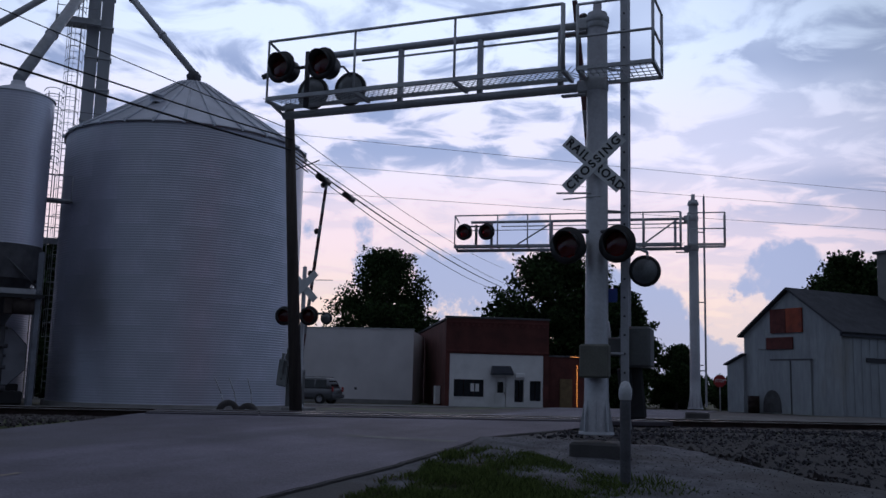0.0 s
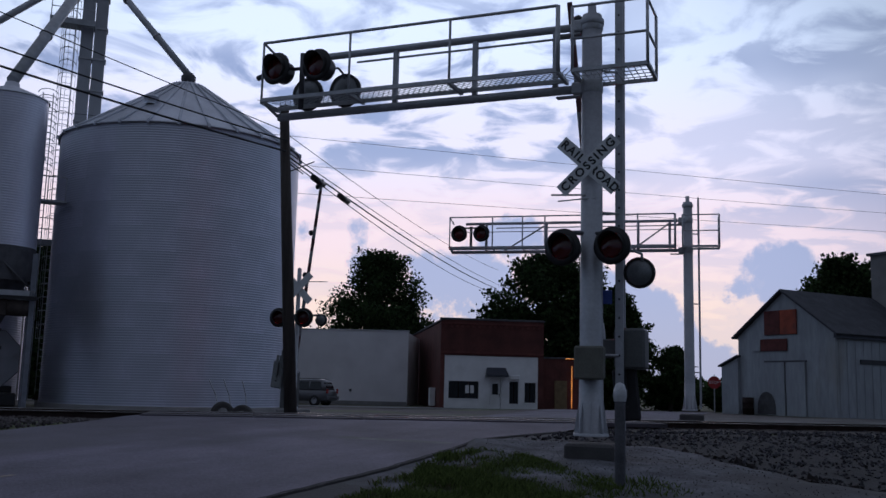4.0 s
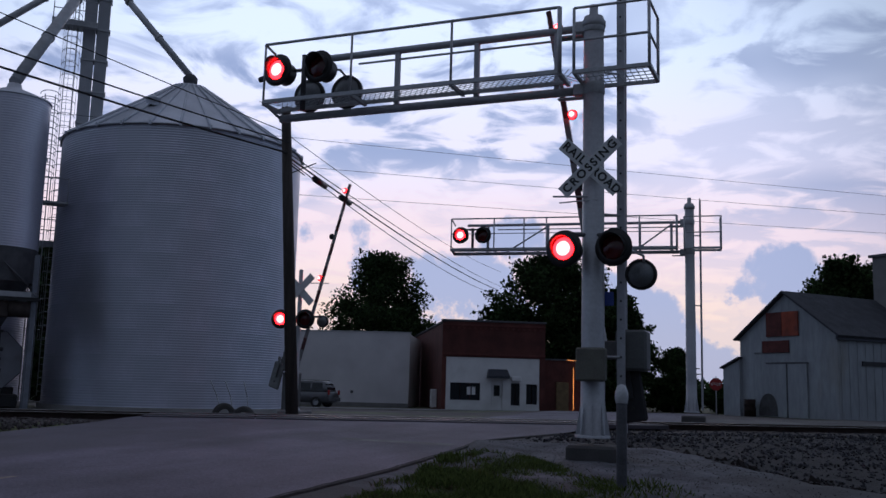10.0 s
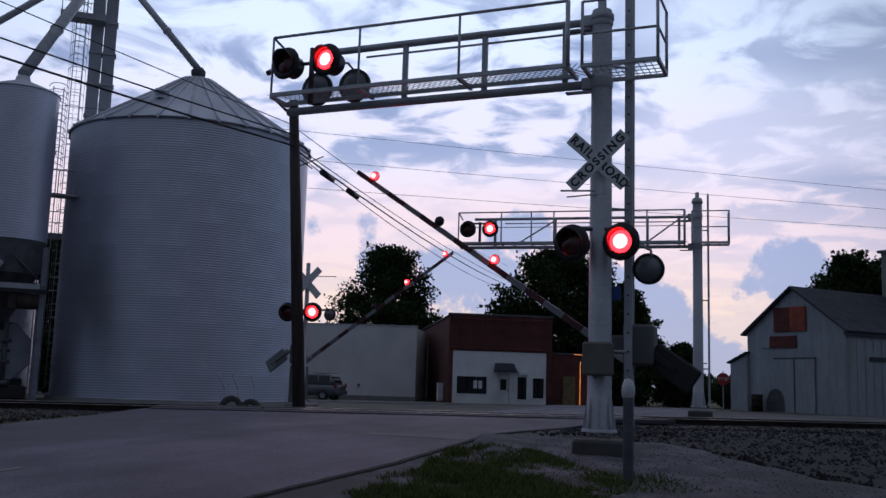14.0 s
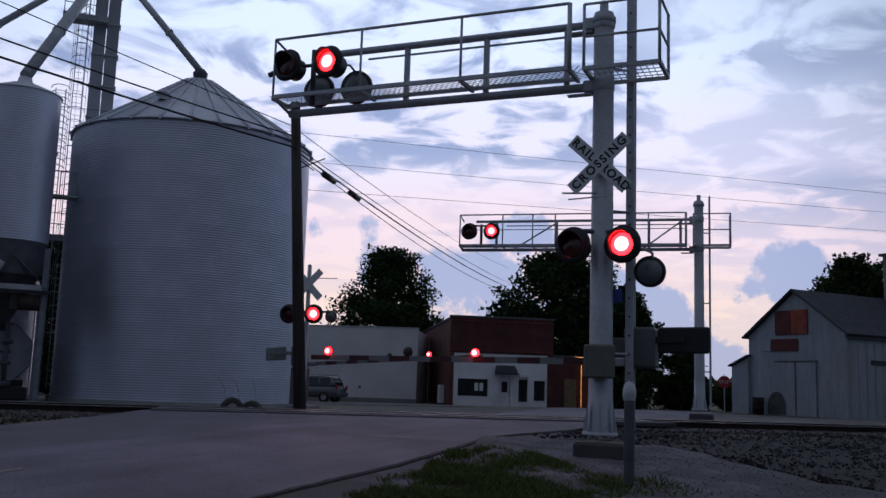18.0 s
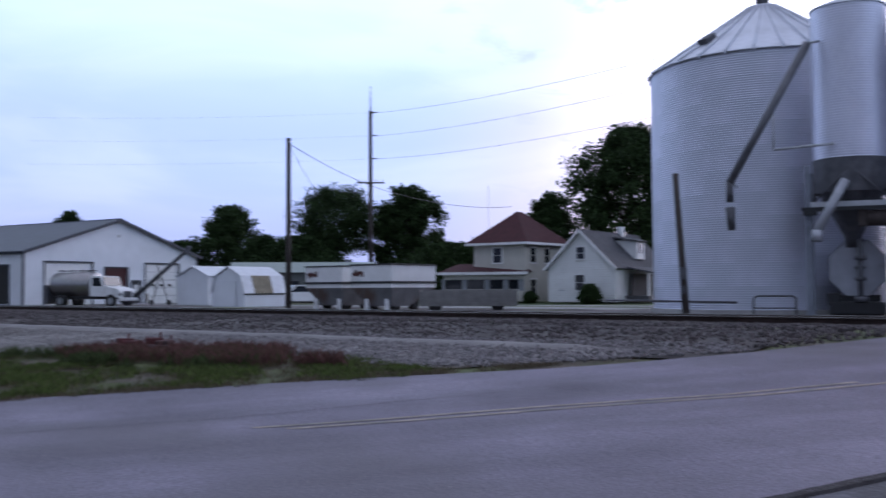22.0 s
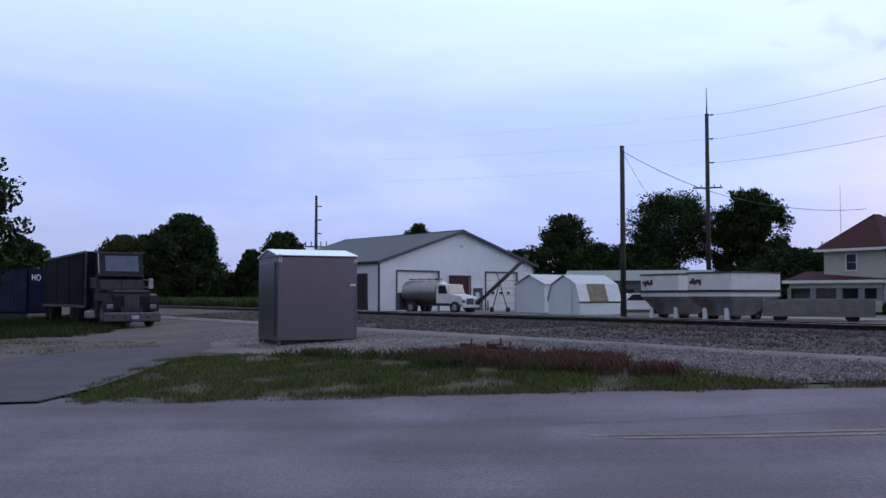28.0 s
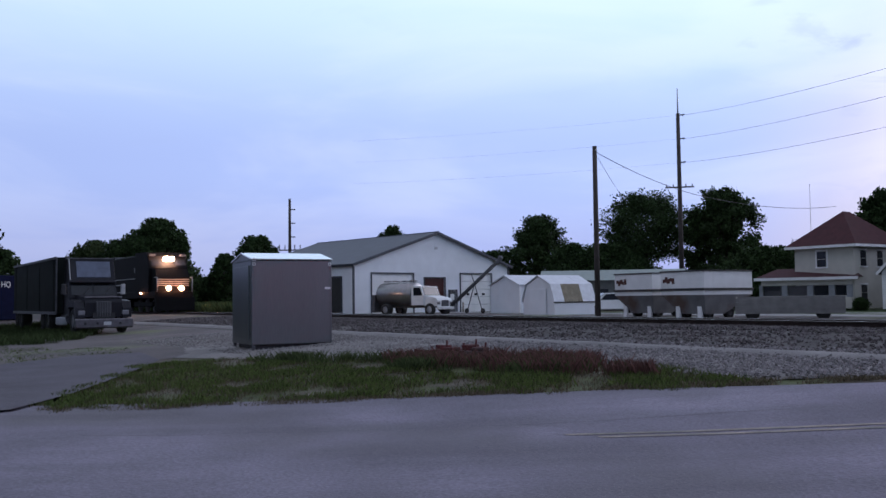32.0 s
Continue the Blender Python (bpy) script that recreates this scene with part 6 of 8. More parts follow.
cabinet()

# low red well cover in the weeds
wc = thing("valve_cover", pose(-18.3, 8.1, 0.40, 0, 0, 30), "low rusty red steel cover in the weeds", "cover")
RED_OXIDE = mat("red_oxide", (0.085, 0.018, 0.019), 0.85, vary=0.45, scale=5, fine=30, bump=0.6, second=(0.05, 0.03, 0.028), stain=0.2)
part("cover_box", M().box((0, 0, 0.04), (1.35, 0.55, 0.18), (2, 1, 0), 0.03), RED_OXIDE, wc)
for x_, y_, w_, h_ in ((-0.55, 0.1, 0.22, 0.09), (-0.2, -0.12, 0.3, 0.06), (0.15, 0.1, 0.26, 0.11), (0.5, -0.05, 0.28, 0.07)):
    part("lid_plate", M().box((x_, y_, 0.13 + h_ / 2), (w_, 0.3, h_), (6 * x_, 9 * y_, 14 * x_), 0.012), RED_OXIDE, wc)
for x_, h_ in ((-0.42, 0.16), (0.02, 0.12), (0.34, 0.2), (0.58, 0.14)):
    part("bolt_stub", M().tube((x_, 0.02, 0.1), (x_ + 0.02, 0.02, 0.16 + h_), 0.022, seg=8), RED_OXIDE, wc)


# ---- farm yard across the track ----
def workshop():
    # front gable from (-81.1, 25.4) to (-75.9, 38.2)
    fx, fy = -81.1, 25.4
    gx, gy = -87.2, 43.9
    ang = math.degrees(math.atan2(gy - fy, gx - fx))
    t = thing("steel_workshop", pose(fx, fy, 0.3, 0, 0, ang), "white steel workshop with dark trim and overhead doors", "workshop")
    W, D, E, P = 19.5, 20.0, 4.5, 7.6
    # local y points away from the track side; front face is at y = 0 and looks along -y
    opens = [(2.05, 6.87, 0.0, 3.7), (12.9, 17.05, 0.0, 3.75), (11.4, 12.3, 0.0, 2.1), (8.3, 10.8, 1.4, 3.3)]
    opens.sort()
    def sheet(x0, x1, z0, z1):
        part("wall_panel", M().box(((x0 + x1) / 2, 0.1, (z0 + z1) / 2), (x1 - x0, 0.2, z1 - z0)), WHITEMETAL, t)
    xs = 0.0
    for a, b, z0, z1 in opens:
        sheet(xs, a, 0, E)
        if z0 > 0:
            sheet(a, b, 0, z0)
        sheet(a, b, z1, E)
        xs = b
    sheet(xs, W, 0, E)
    part("gable_panel", M().prism([(0, E), (W, E), (W / 2, P)], 0.2), WHITEMETAL, t)
    rb = M()
    for i in range(84):
        x = 0.12 + i * (W - 0.24) / 83
        inside = [o for o in opens if o[0] - 0.06 < x < o[1] + 0.06]
        z0 = max([o[3] + 0.08 for o in inside], default=0.0)
        top = E + (P - E) * (1 - abs(x - W / 2) / (W / 2)) - 0.05
        rb.box((x, -0.003, (z0 + top) / 2), (0.03, 0.006, top - z0))
    part("siding_rib", rb, WHITEMETAL, t)
    part("rear_wall", M().box((W / 2, D, E / 2), (W, 0.2, E)).prism([(0, E), (W, E), (W / 2, P)], 0.2, pose(0, D - 0.1, 0)), WHITEMETAL, t)
    part("side_wall", M().box((W - 0.1, D / 2, E / 2), (0.2, D - 0.4, E)), WHITEMETAL, t)
    part("side_wall", M().box((0.1, D / 2, E / 2), (0.2, D - 0.4, E)), WHITEMETAL, t)
    L = math.hypot(W / 2, P - E) + 0.5
    an = math.degrees(math.atan2(P - E, W / 2))
    for sx in (-1, 1):
        part("roof_slope", M().box((W / 2 + sx * (W / 4 + 0.1), D / 2, (E + P) / 2 + 0.08), (L, D + 0.8, 0.12), (0, sx * an, 0)), BLUEROOF, t, "blue-grey metal roof slope")
        part("rake_trim", M().box((W / 2 + sx * (W / 4 + 0.1), -0.36, (E + P) / 2 + 0.02), (L, 0.06, 0.26), (0, sx * an, 0)), TRIM, t)
        part("corner_trim", M().box((W / 2 + sx * (W / 2), -0.03, E / 2), (0.2, 0.08, E)), TRIM, t)
        part("eave_trim", M().box((W / 2 + sx * (W / 2 + 0.2), D / 2, E - 0.05), (0.1, D + 0.6, 0.25)), TRIM, t)
    part("gable_vent", M().box((W / 2, -0.04, 6.2), (0.35, 0.06, 0.25)), STEEL, t)
    for k, (a, b, z0, z1) in enumerate(opens):
        big = b - a > 2.5
        fr = part("door_frame", M().box(((a + b) / 2, -0.03, z1 + 0.06), (b - a + 0.24, 0.08, 0.12)).box((a - 0.06, -0.03, (z0 + z1) / 2), (0.12, 0.08, z1 - z0)).box((b + 0.06, -0.03, (z0 + z1) / 2), (0.12, 0.08, z1 - z0)), TRIM, t)
        if big:
            n = 5
            for i in range(n):
                h = z1 / n
                part("door_panel", M().box(((a + b) / 2, 0.12, h * (i + 0.5)), (b - a - 0.02, 0.06, h - 0.03), bev=0.01), WHITE, t)
            for i in range(3):
                part("door_window", M().box((a + (b - a) * (0.25 + 0.25 * i), 0.08, 1.75), (0.35, 0.03, 0.22)), GLASSDARK, t)
        elif z0 > 0:
            part("pane", M().box(((a + b) / 2, 0.12, (z0 + z1) / 2), (b - a, 0.04, z1 - z0)), mat("dark_red_window", (0.06, 0.015, 0.015), 0.3), t)
        else:
            d = part("side_door", M().box(((a + b) / 2, 0.1, 1.03), (b - a - 0.04, 0.06, 2.04), bev=0.01), DKSTEEL, t)
            part("door_pane", M().box(((a + b) / 2, 0.06, 1.5), (0.5, 0.03, 0.6)), WHITE, d)
    part("side_opening", M().box((-0.03, 3.3, 1.8), (0.06, 3.0, 3.2)), RUBBER, t)
    part("side_opening_frame", M().box((-0.05, 3.3, 3.45), (0.08, 3.2, 0.12)).box((-0.05, 1.75, 1.8), (0.08, 0.12, 3.3)).box((-0.05, 4.85, 1.8), (0.08, 0.12, 3.3)), TRIM, t)
    for x in (12.65, 17.3):
        part("bollard", M().tube((x, -0.6, 0), (x, -0.6, 1.0), 0.08), YELLOW, t)
    return t


workshop()


def tank_truck():
    t = thing("tank_truck", pose(-73.4, 29.0, 0.28, 0, 0, 28), "white farm truck with a polished feed tank", "truck")
    part("chassis", M().box((-1.2, 0, 0.75), (6.6, 0.9, 0.25)), BLACK, t)
    part("tank", M().lathe([(0, -1.95), (0.9, -1.95), (1.0, -1.85), (1.0, 1.85), (0.9, 1.95), (0, 1.95)], 28, (-2.5, 0, 1.75), (1, 0, 0)), mat("dull_tank_aluminium", (0.30, 0.29, 0.29), 0.35, 0.9, vary=0.1), t, "polished aluminium tank")
    for x in (-3.9, -2.9, -1.9, -1.0):
        part("tank_lid", M().box((x, 0, 2.87), (0.5, 0.5, 0.1), (0, 0, 0), 0.03), CHROME, t)
    part("cab", M().prism([(-0.35, 0.85), (1.0, 0.85), (1.0, 1.65), (0.7, 2.4), (-0.35, 2.45)], 2.1, pose(0, -1.05, 0)), WHITE, t)
    part("hood", M().prism([(1.0, 0.8), (2.35, 0.75), (2.4, 1.2), (2.2, 1.42), (1.0, 1.65)], 1.9, pose(0, -0.95, 0)), WHITE, t)
    part("windscreen", M().box((0.88, 0, 2.02), (0.03, 1.85, 0.74), (0, -22, 0)), GLASSDARK, t)
    for y in (-1.06, 1.06):
        part("side_window", M().prism([(-0.1, 1.65), (0.85, 1.65), (0.6, 2.3), (-0.1, 2.3)], 0.02, pose(0, y - 0.01, 0)), GLASSDARK, t)
        part("headlight", M().box((2.36, y * 0.75, 1.0), (0.08, 0.32, 0.2), bev=0.02), CHROME, t)
        wheel(t, 1.6, y * 0.9, 0.5, 0.28)
        wheel(t, -3.2, y * 0.85, 0.5, 0.5)
    part("grille", M().box((2.39, 0, 1.0), (0.06, 0.9, 0.5), bev=0.02), DKSTEEL, t)
    part("bumper", M().box((2.45, 0, 0.62), (0.2, 2.1, 0.26), bev=0.04), WHITE, t)
    part("rear_rack", M().box((-4.75, 0, 1.0), (0.3, 1.9, 1.5), bev=0.03), DKSTEEL, t)


tank_truck()


def auger():
    t = thing("grain_auger", pose(0, 0, 0), "long inclined grain auger on a wheeled frame", "auger")
    a, b = Vector((-71.9, 30.3, 0.5)), Vector((-69.9, 34.4, 4.75))
    part("auger_tube", M().tube(a, b, 0.15, seg=12), mat("dark_auger_steel", (0.05, 0.05, 0.055), 0.7, 0.2, vary=0.3), t)
    part("spout_head", M().box(b, (0.35, 0.35, 0.75), (0, 30, 60), 0.08), DKSTEEL, t)
    part("hopper", M().lathe([(0.1, -0.2), (0.55, 0.25), (0.6, 0.3)], 12, a), DKSTEEL, t)
    c = a.lerp(b, 0.55)
    part("support_leg", M().tube(c, (c.x - 0.7, c.y - 0.4, 0.45), 0.04, seg=6).tube(c, (c.x + 0.7, c.y + 0.4, 0.45), 0.04, seg=6).tube(c, (c.x - 0.1, c.y - 0.2, 3.6), 0.04, seg=6), DKSTEEL, t)
    for k in (-1, 1):
        wheel(t, 0, 0, 0.2, 0.1, DKSTEEL).matrix_basis = pose(c.x + 0.7 * k, c.y + 0.4 * k, 0.62, 0, 0, 30)


auger()


def sheds():
    d0 = 67.0
    a = thing("gambrel_shed", pose(-d0 * math.sin(radians(60.56)), d0 * math.cos(radians(60.56)), 0.34, 0, 0, 104.8), "small pale gambrel-roofed storage shed with a striped roof", "shed")
    # local x runs along the long side, local y along the gable end
    gam = [(0, 0), (3.2, 0), (3.2, 1.0), (2.85, 2.15), (1.6, 2.78), (0.35, 2.15), (0, 1.0)]
    turn = pose(0, 0, 0, 0, 0, 90)
    L = 4.12
    part("shed_body", M().prism(gam, L - 0.1, pose(L - 0.05, 0, 0) @ turn), WHITEMETAL, a)
    roofm = mat("pale_metal_roof", (0.60, 0.62, 0.66), 0.6, 0.1, vary=0.08)
    tan_ = mat("tan_roof_panel", (0.20, 0.175, 0.12), 0.75, vary=0.2)
    cuts = [0.0, 0.95, 1.85, 2.8, L]
    low = [(-0.12, 0.98), (0.31, 2.20)]
    high = [(0.31, 2.20), (1.6, 2.86)]
    for i in range(4):
        x0, x1 = cuts[i] - (0.06 if i == 0 else 0), cuts[i + 1] - 0.012 + (0.06 if i == 3 else 0)
        for flip in (False, True):
            for k, seg_ in enumerate((low, high)):
                (y0, z0), (y1, z1) = seg_
                if flip:
                    y0, y1 = 3.2 - y0, 3.2 - y1
                m = M().add([(x0, y0, z0), (x1, y0, z0), (x1, y1, z1), (x0, y1, z1), (x0, y0, z0 + 0.04), (x1, y0, z0 + 0.04), (x1, y1, z1 + 0.04), (x0, y1, z1 + 0.04)],
                            [(0, 1, 2, 3), (4, 7, 6, 5), (0, 4, 5, 1), (0, 3, 7, 4), (1, 5, 6, 2), (3, 2, 6, 7)])
                tan_here = i in (1, 2) and k == 0
                part("roof_panel", m, tan_ if tan_here else roofm, a, "tan roof panel" if tan_here else "")
    part("eave_shadow_gap", M().box((L / 2, -0.03, 0.93), (L, 0.05, 0.09)), BLACK, a)
    part("gable_door", M().box((-0.02, 1.6, 0.95), (0.04, 1.7, 1.9), bev=0.01), WHITEMETAL, a)
    d1 = 77.0
    b = thing("metal_shed", pose(-d1 * math.sin(radians(62.6)), d1 * math.cos(radians(62.6)), 0.34, 0, 0, 104.8), "small white metal shed with a low gable", "shed")
    part("shed_body", M().prism([(0, 0), (3.6, 0), (3.6, 2.3), (1.8, 3.05), (0, 2.3)], 4.4, pose(4.4, 0, 0) @ turn), WHITEMETAL, b)
    for y, s in ((0.85, 1), (2.75, -1)):
        part("roof_slope", M().box((2.2, y, 2.74), (4.7, 2.15, 0.06), (s * 22.6, 0, 0)), roofm, b)
    part("corner_trim", M().box((0.02, -0.02, 1.15), (0.14, 0.06, 2.3)), WHITE, b)
    c = thing("long_low_building", pose(-84.0, 54.4, 0.25, 0, 0, 57), "long low pale building with a green-grey roof", "building")
    part("wall", M().box((0, 3, 1.6), (14.5, 6, 3.2)), mat("shaded_grey_siding", (0.12, 0.125, 0.125), 0.8, vary=0.15), c)
    part("roof", M().prism([(-3.4, 3.1), (3.4, 3.1), (0, 4.25)], 15.2, pose(7.6, 3, 0) @ turn), mat("green_grey_roof", (0.26, 0.30, 0.28), 0.7, vary=0.1), c)
    for x in (-5, -1, 3):
        part("window", M().box((x, -0.03, 1.7), (1.1, 0.06, 1.0)), GLASSDARK, c)
    part("door", M().box((5.2, -0.03, 1.05), (1.0, 0.08, 2.1)), REDTIN, c)


sheds()


def pickup():
    t = thing("pickup_truck", pose(-76 * math.sin(radians(57.1)), 76 * math.cos(radians(57.1)), 0.18, 0, 0, 252), "white pickup truck parked behind the pole", "car")
    part("body", M().prism([(-2.7, 0.5), (2.6, 0.5), (2.65, 1.0), (1.5, 1.12), (0.8, 1.75), (-0.7, 1.78), (-0.85, 1.15), (-2.7, 1.15)], 1.85, pose(0, -0.92, 0)), WHITE, t)
    for y in (-0.93, 0.93):
        part("side_window", M().prism([(-0.65, 1.2), (-0.58, 1.68), (0.72, 1.66), (1.2, 1.2)], 0.02, pose(0, y - 0.01, 0)), GLASSDARK, t)
        for x in (-1.75, 1.75):
            wheel(t, x, y * 0.88, 0.38, 0.26)
    part("windscreen", M().box((1.16, 0, 1.45), (0.03, 1.6, 0.85), (0, -48, 0)), WINDSHIELD, t)
    part("bumper", M().box((2.68, 0, 0.6), (0.14, 1.8, 0.25), bev=0.04), CHROME, t)


pickup()


def wagon(dist, az, label, posts, blot):
    """A gravity-flow grain wagon: a flared box over a sloped hopper, one corner towards the road."""
    t = thing("grain_wagon", pose(-dist * math.sin(radians(az)), dist * math.cos(radians(az)), 0.34, 0, 0, 101), label, "grain wagon", "grain wagons")
    rust = mat("rust_patch", (0.075, 0.03, 0.024), 0.85, vary=0.5, scale=6)
    under = mat("grey_hopper_steel", (0.135, 0.135, 0.14), 0.7, 0.1, vary=0.25, scale=1.2, bump=0.2, second=(0.09, 0.062, 0.05), stain=0.1)
    L, W = 3.97, 3.06
    z3, z2, z1, z0 = 2.62, 1.62, 1.32, 0.28
    m = M()
    corners = [(0, 0), (L, 0), (L, W), (0, W)]
    k = 0.05
    inner = [(k, k), (L - k, k), (L - k, W - k), (k, W - k)]
    m.add([(x, y, z1) for x, y in corners] + [(x, y, z3) for x, y in corners] + [(x, y, z3) for x, y in inner] + [(x, y, z2) for x, y in inner],
          [(0, 1, 5, 4), (1, 2, 6, 5), (2, 3, 7, 6), (3, 0, 4, 7), (4, 5, 9, 8), (5, 6, 10, 9), (6, 7, 11, 10), (7, 4, 8, 11), (8, 9, 13, 12), (9, 10, 14, 13), (10, 11, 15, 14), (11, 8, 12, 15), (12, 13, 14, 15)])
    part("upper_box", m, WHITE, t, "white painted box, rust-worn")
    for c, size in (((L / 2, -0.02, z3), (L + 0.1, 0.06, 0.08)), ((-0.02, W / 2, z3), (0.06, W + 0.1, 0.08)), ((L / 2, W + 0.02, z3), (L + 0.1, 0.06, 0.08)), ((L + 0.02, W / 2, z3), (0.06, W + 0.1, 0.08))):
        part("rim", M().box(c, size, bev=0.01), BLACK, t)
    for c, size in (((L / 2, -0.03, z2), (L + 0.1, 0.06, 0.13)), ((-0.03, W / 2, z2), (0.06, W + 0.1, 0.13))):
        part("belt_rail", M().box(c, size, bev=0.01), BLACK, t)
    b = [(0.25, 0.12), (L * 0.44, 0.12), (L * 0.44, W * 0.6), (0.25, W * 0.6)]
    part("hopper", M().add([(x, y, z1) for x, y in corners] + [(x, y, z0) for x, y in b], [(0, 4, 5, 1), (1, 5, 6, 2), (2, 6, 7, 3), (3, 7, 4, 0), (4, 7, 6, 5)]), under, t, "grey steel hopper")
    for i in range(5):
        part("rust_patch", M().box((-0.004, W * (0.93 - 0.055 * i), z2 + 0.50 + blot * (0.05 if i % 2 else -0.03)), (0.012, 0.15 + 0.04 * (i % 3), 0.2 + 0.06 * ((i * 2) % 3)), (20 * (i % 2) - 8, 0, 0)), rust, t, "rust-worn emblem patch")
    part("axle_beam", M().box((L * 0.5, W * 0.42, 0.5), (L * 0.7, 0.16, 0.14)), DKSTEEL, t)
    for y in posts:
        part("support_post", M().box((0.22, W * y, 0.42), (0.14, 0.3, 0.95), bev=0.02), WHITE, t, "white painted support post")
    for x2, y2 in ((0.7, 0.35), (L * 0.62, 0.45), (0.7, W * 0.62), (L * 0.62, W * 0.62)):
        wheel(t, x2, y2, 0.36, 0.24, DKSTEEL)
    part("drawbar", M().tube((L * 0.6, 0.3, 0.5), (L + 0.9, 0.2, 0.3), 0.04, seg=6), DKSTEEL, t)


wagon(56.5, 54.78, "smaller white gravity grain wagon with a rust-worn emblem", (0.78, 0.14), -1)
wagon(52.5, 51.83, "large white gravity grain wagon with a grey hopper", (0.66, 0.16), 1)


def flat_wagon():
    t = thing("feed_trailer", pose(-38.1, 35.3, 0.32, 0, 0, 47), "low tan wooden feed trailer on small wheels", "trailer")
    tan2 = mat("tan_boards", (0.19, 0.183, 0.175), 0.8, vary=0.2, scale=2)
    L = 5.2
    for k in range(4):
        part("board", M().box((0, -1.0, 0.42 + 0.2 * k), (L, 0.05, 0.19), bev=0.006), tan2, t)
    part("bed", M().box((0, 0, 0.55), (L, 2.0, 0.1)).box((0, 1.0, 0.8), (L, 0.05, 0.8)).box((L / 2, 0, 0.8), (0.05, 2.0, 0.8)).box((-L / 2, 0, 0.8), (0.05, 2.0, 0.8)), tan2, t)
    for x in (-1.8, 1.6):
        for y in (-0.85, 0.85):
            wheel(t, x, y * 0.95, 0.33, 0.2, BLACK)


flat_wagon()

up2 = pole(-47.46, 29.7, 0.4, 10.45, 0.17, 0.13, (0, 0), "tall bare wooden utility pole beside the track")
part("insulator", M().tube((0.12, 0, 9.8), (0.24, 0, 9.85), 0.04, seg=8), WHITE, up2)
up3 = pole(-87.9, 66.1, 0.2, 22.3, 0.30, 0.2, (0, 0), "very tall wooden transmission pole with side insulators")
part("pole_top_pin", M().tube((0, 0, 22.0), (0, 0, 25.0), 0.09, 0.05, seg=8), STEEL, up3)
CR = (math.cos(radians(53)), math.sin(radians(53)))
for z in (21.9, 19.2, 16.5):
    part("insulator", M().tube((0, 0, z), (0.75 * CR[0], 0.75 * CR[1], z + 0.05), 0.07, seg=8).tube((0.5 * CR[0], 0.5 * CR[1], z), (0.55 * CR[0], 0.55 * CR[1], z), 0.13, seg=8), BLACK, up3)
part("crossarm", M().box((0, 0, 13.7), (3.2, 0.12, 0.16), (0, 0, 53)), WOOD, up3)
for k in (-1.4, -0.7, 0.7, 1.4):
    part("pin_insulator", M().tube((k * CR[0], k * CR[1], 13.8), (k * CR[0], k * CR[1], 14.05), 0.06, seg=8), BLACK, up3)
for z, zr in ((22.1, 16.6), (19.4, 14.8), (16.7, 12.8)):
    wire("power_line", (-87.4, 66.7, z), (-25.9, 42.5, z + (zr - z) * 1.45), 0.55, 0.014, "thin dark transmission line overhead", 24)
    wire("power_line", (-88.0, 66.0, z), (-114.0, 36.0, z - 0.4), 0.3, 0.005, "thin dark transmission line overhead")
wire("overhead_cable", (-47.46, 29.7, 10.15), (-51.3, 40.0, 8.3), 0.25, 0.02, "black service cable from pole to house")
wire("overhead_cable", (-51.3, 40.0, 8.3), (-60.6, 61.5, 9.0), 0.45, 0.02, "black service cable from pole to house")
wire("guy_wire", (-47.4, 29.8, 9.9), (-51.5, 34.5, 7.7), 0.1, 0.012, "thin steel guy wire on the pole")
up4 = pole(-155.5, 37.7, 0.3, 18.7, 0.32, 0.2, (0, 0), "distant transmission pole with insulators")
part("crossarm", M().box((0, 0, 9.8), (3.6, 0.14, 0.2), (0, 0, 76)).box((0, 0, 10.4), (0.2, 0.2, 0.6)), WOOD, up4)
for z in (16.6, 14.3, 12.0):
    part("insulator", M().tube((0, 0, z), (0.2, 0.9, z), 0.1, seg=6), BLACK, up4)
for k in (-1.7, -0.8, 0.8, 1.7):
    part("pin_insulator", M().tube((k * 0.24, k * 0.97, 9.9), (k * 0.24, k * 0.97, 10.7), 0.08, seg=6), BLACK, up4)
up5 = pole(-20.3, 29.75, 0.5, 5.8, 0.14, 0.11, (-0.28, -0.2), "short dark leaning post before the grain bin")
part("meter_box", M().box((-0.02, -0.16, 1.6), (0.25, 0.16, 0.45), bev=0.02).box((-0.03, -0.15, 1.0), (0.14, 0.12, 0.3)), DKSTEEL, up5)
rt = thing("radio_mast", pose(-287, 278, 0.2), "slender distant radio mast", "mast")
part("lattice", M().tube((0, 0, 0), (0, 0, 45), 0.2, 0.12, seg=3), STEEL, rt)


# ---- houses ----
def sash(parent, x, y, z, w, h):
    f = part("window", M().box((x, y - 0.03, z + h / 2 + 0.06), (w + 0.24, 0.08, 0.12)).box((x, y - 0.05, z - h / 2 - 0.05), (w + 0.28, 0.12, 0.1)).box((x - w / 2 - 0.06, y - 0.03, z), (0.12, 0.08, h)).box((x + w / 2 + 0.06, y - 0.03, z), (0.12, 0.08, h)), WHITE, parent)
    for k in (-1, 1):
        part("pane", M().box((x, y - 0.02, z + k * h / 4), (w, 0.03, h / 2 - 0.05)), GLASSDARK, f)
    return f


def sash_side(parent, x, y, z, w, h):
    f = part("window", M().box((x + 0.03, y, z + h / 2 + 0.06), (0.08, w + 0.24, 0.12)).box((x + 0.05, y, z - h / 2 - 0.05), (0.12, w + 0.28, 0.1)), WHITE, parent)
    for k in (-1, 1):
        part("pane", M().box((x + 0.02, y, z + k * h / 4), (0.03, w, h / 2 - 0.05)), GLASSDARK, f)


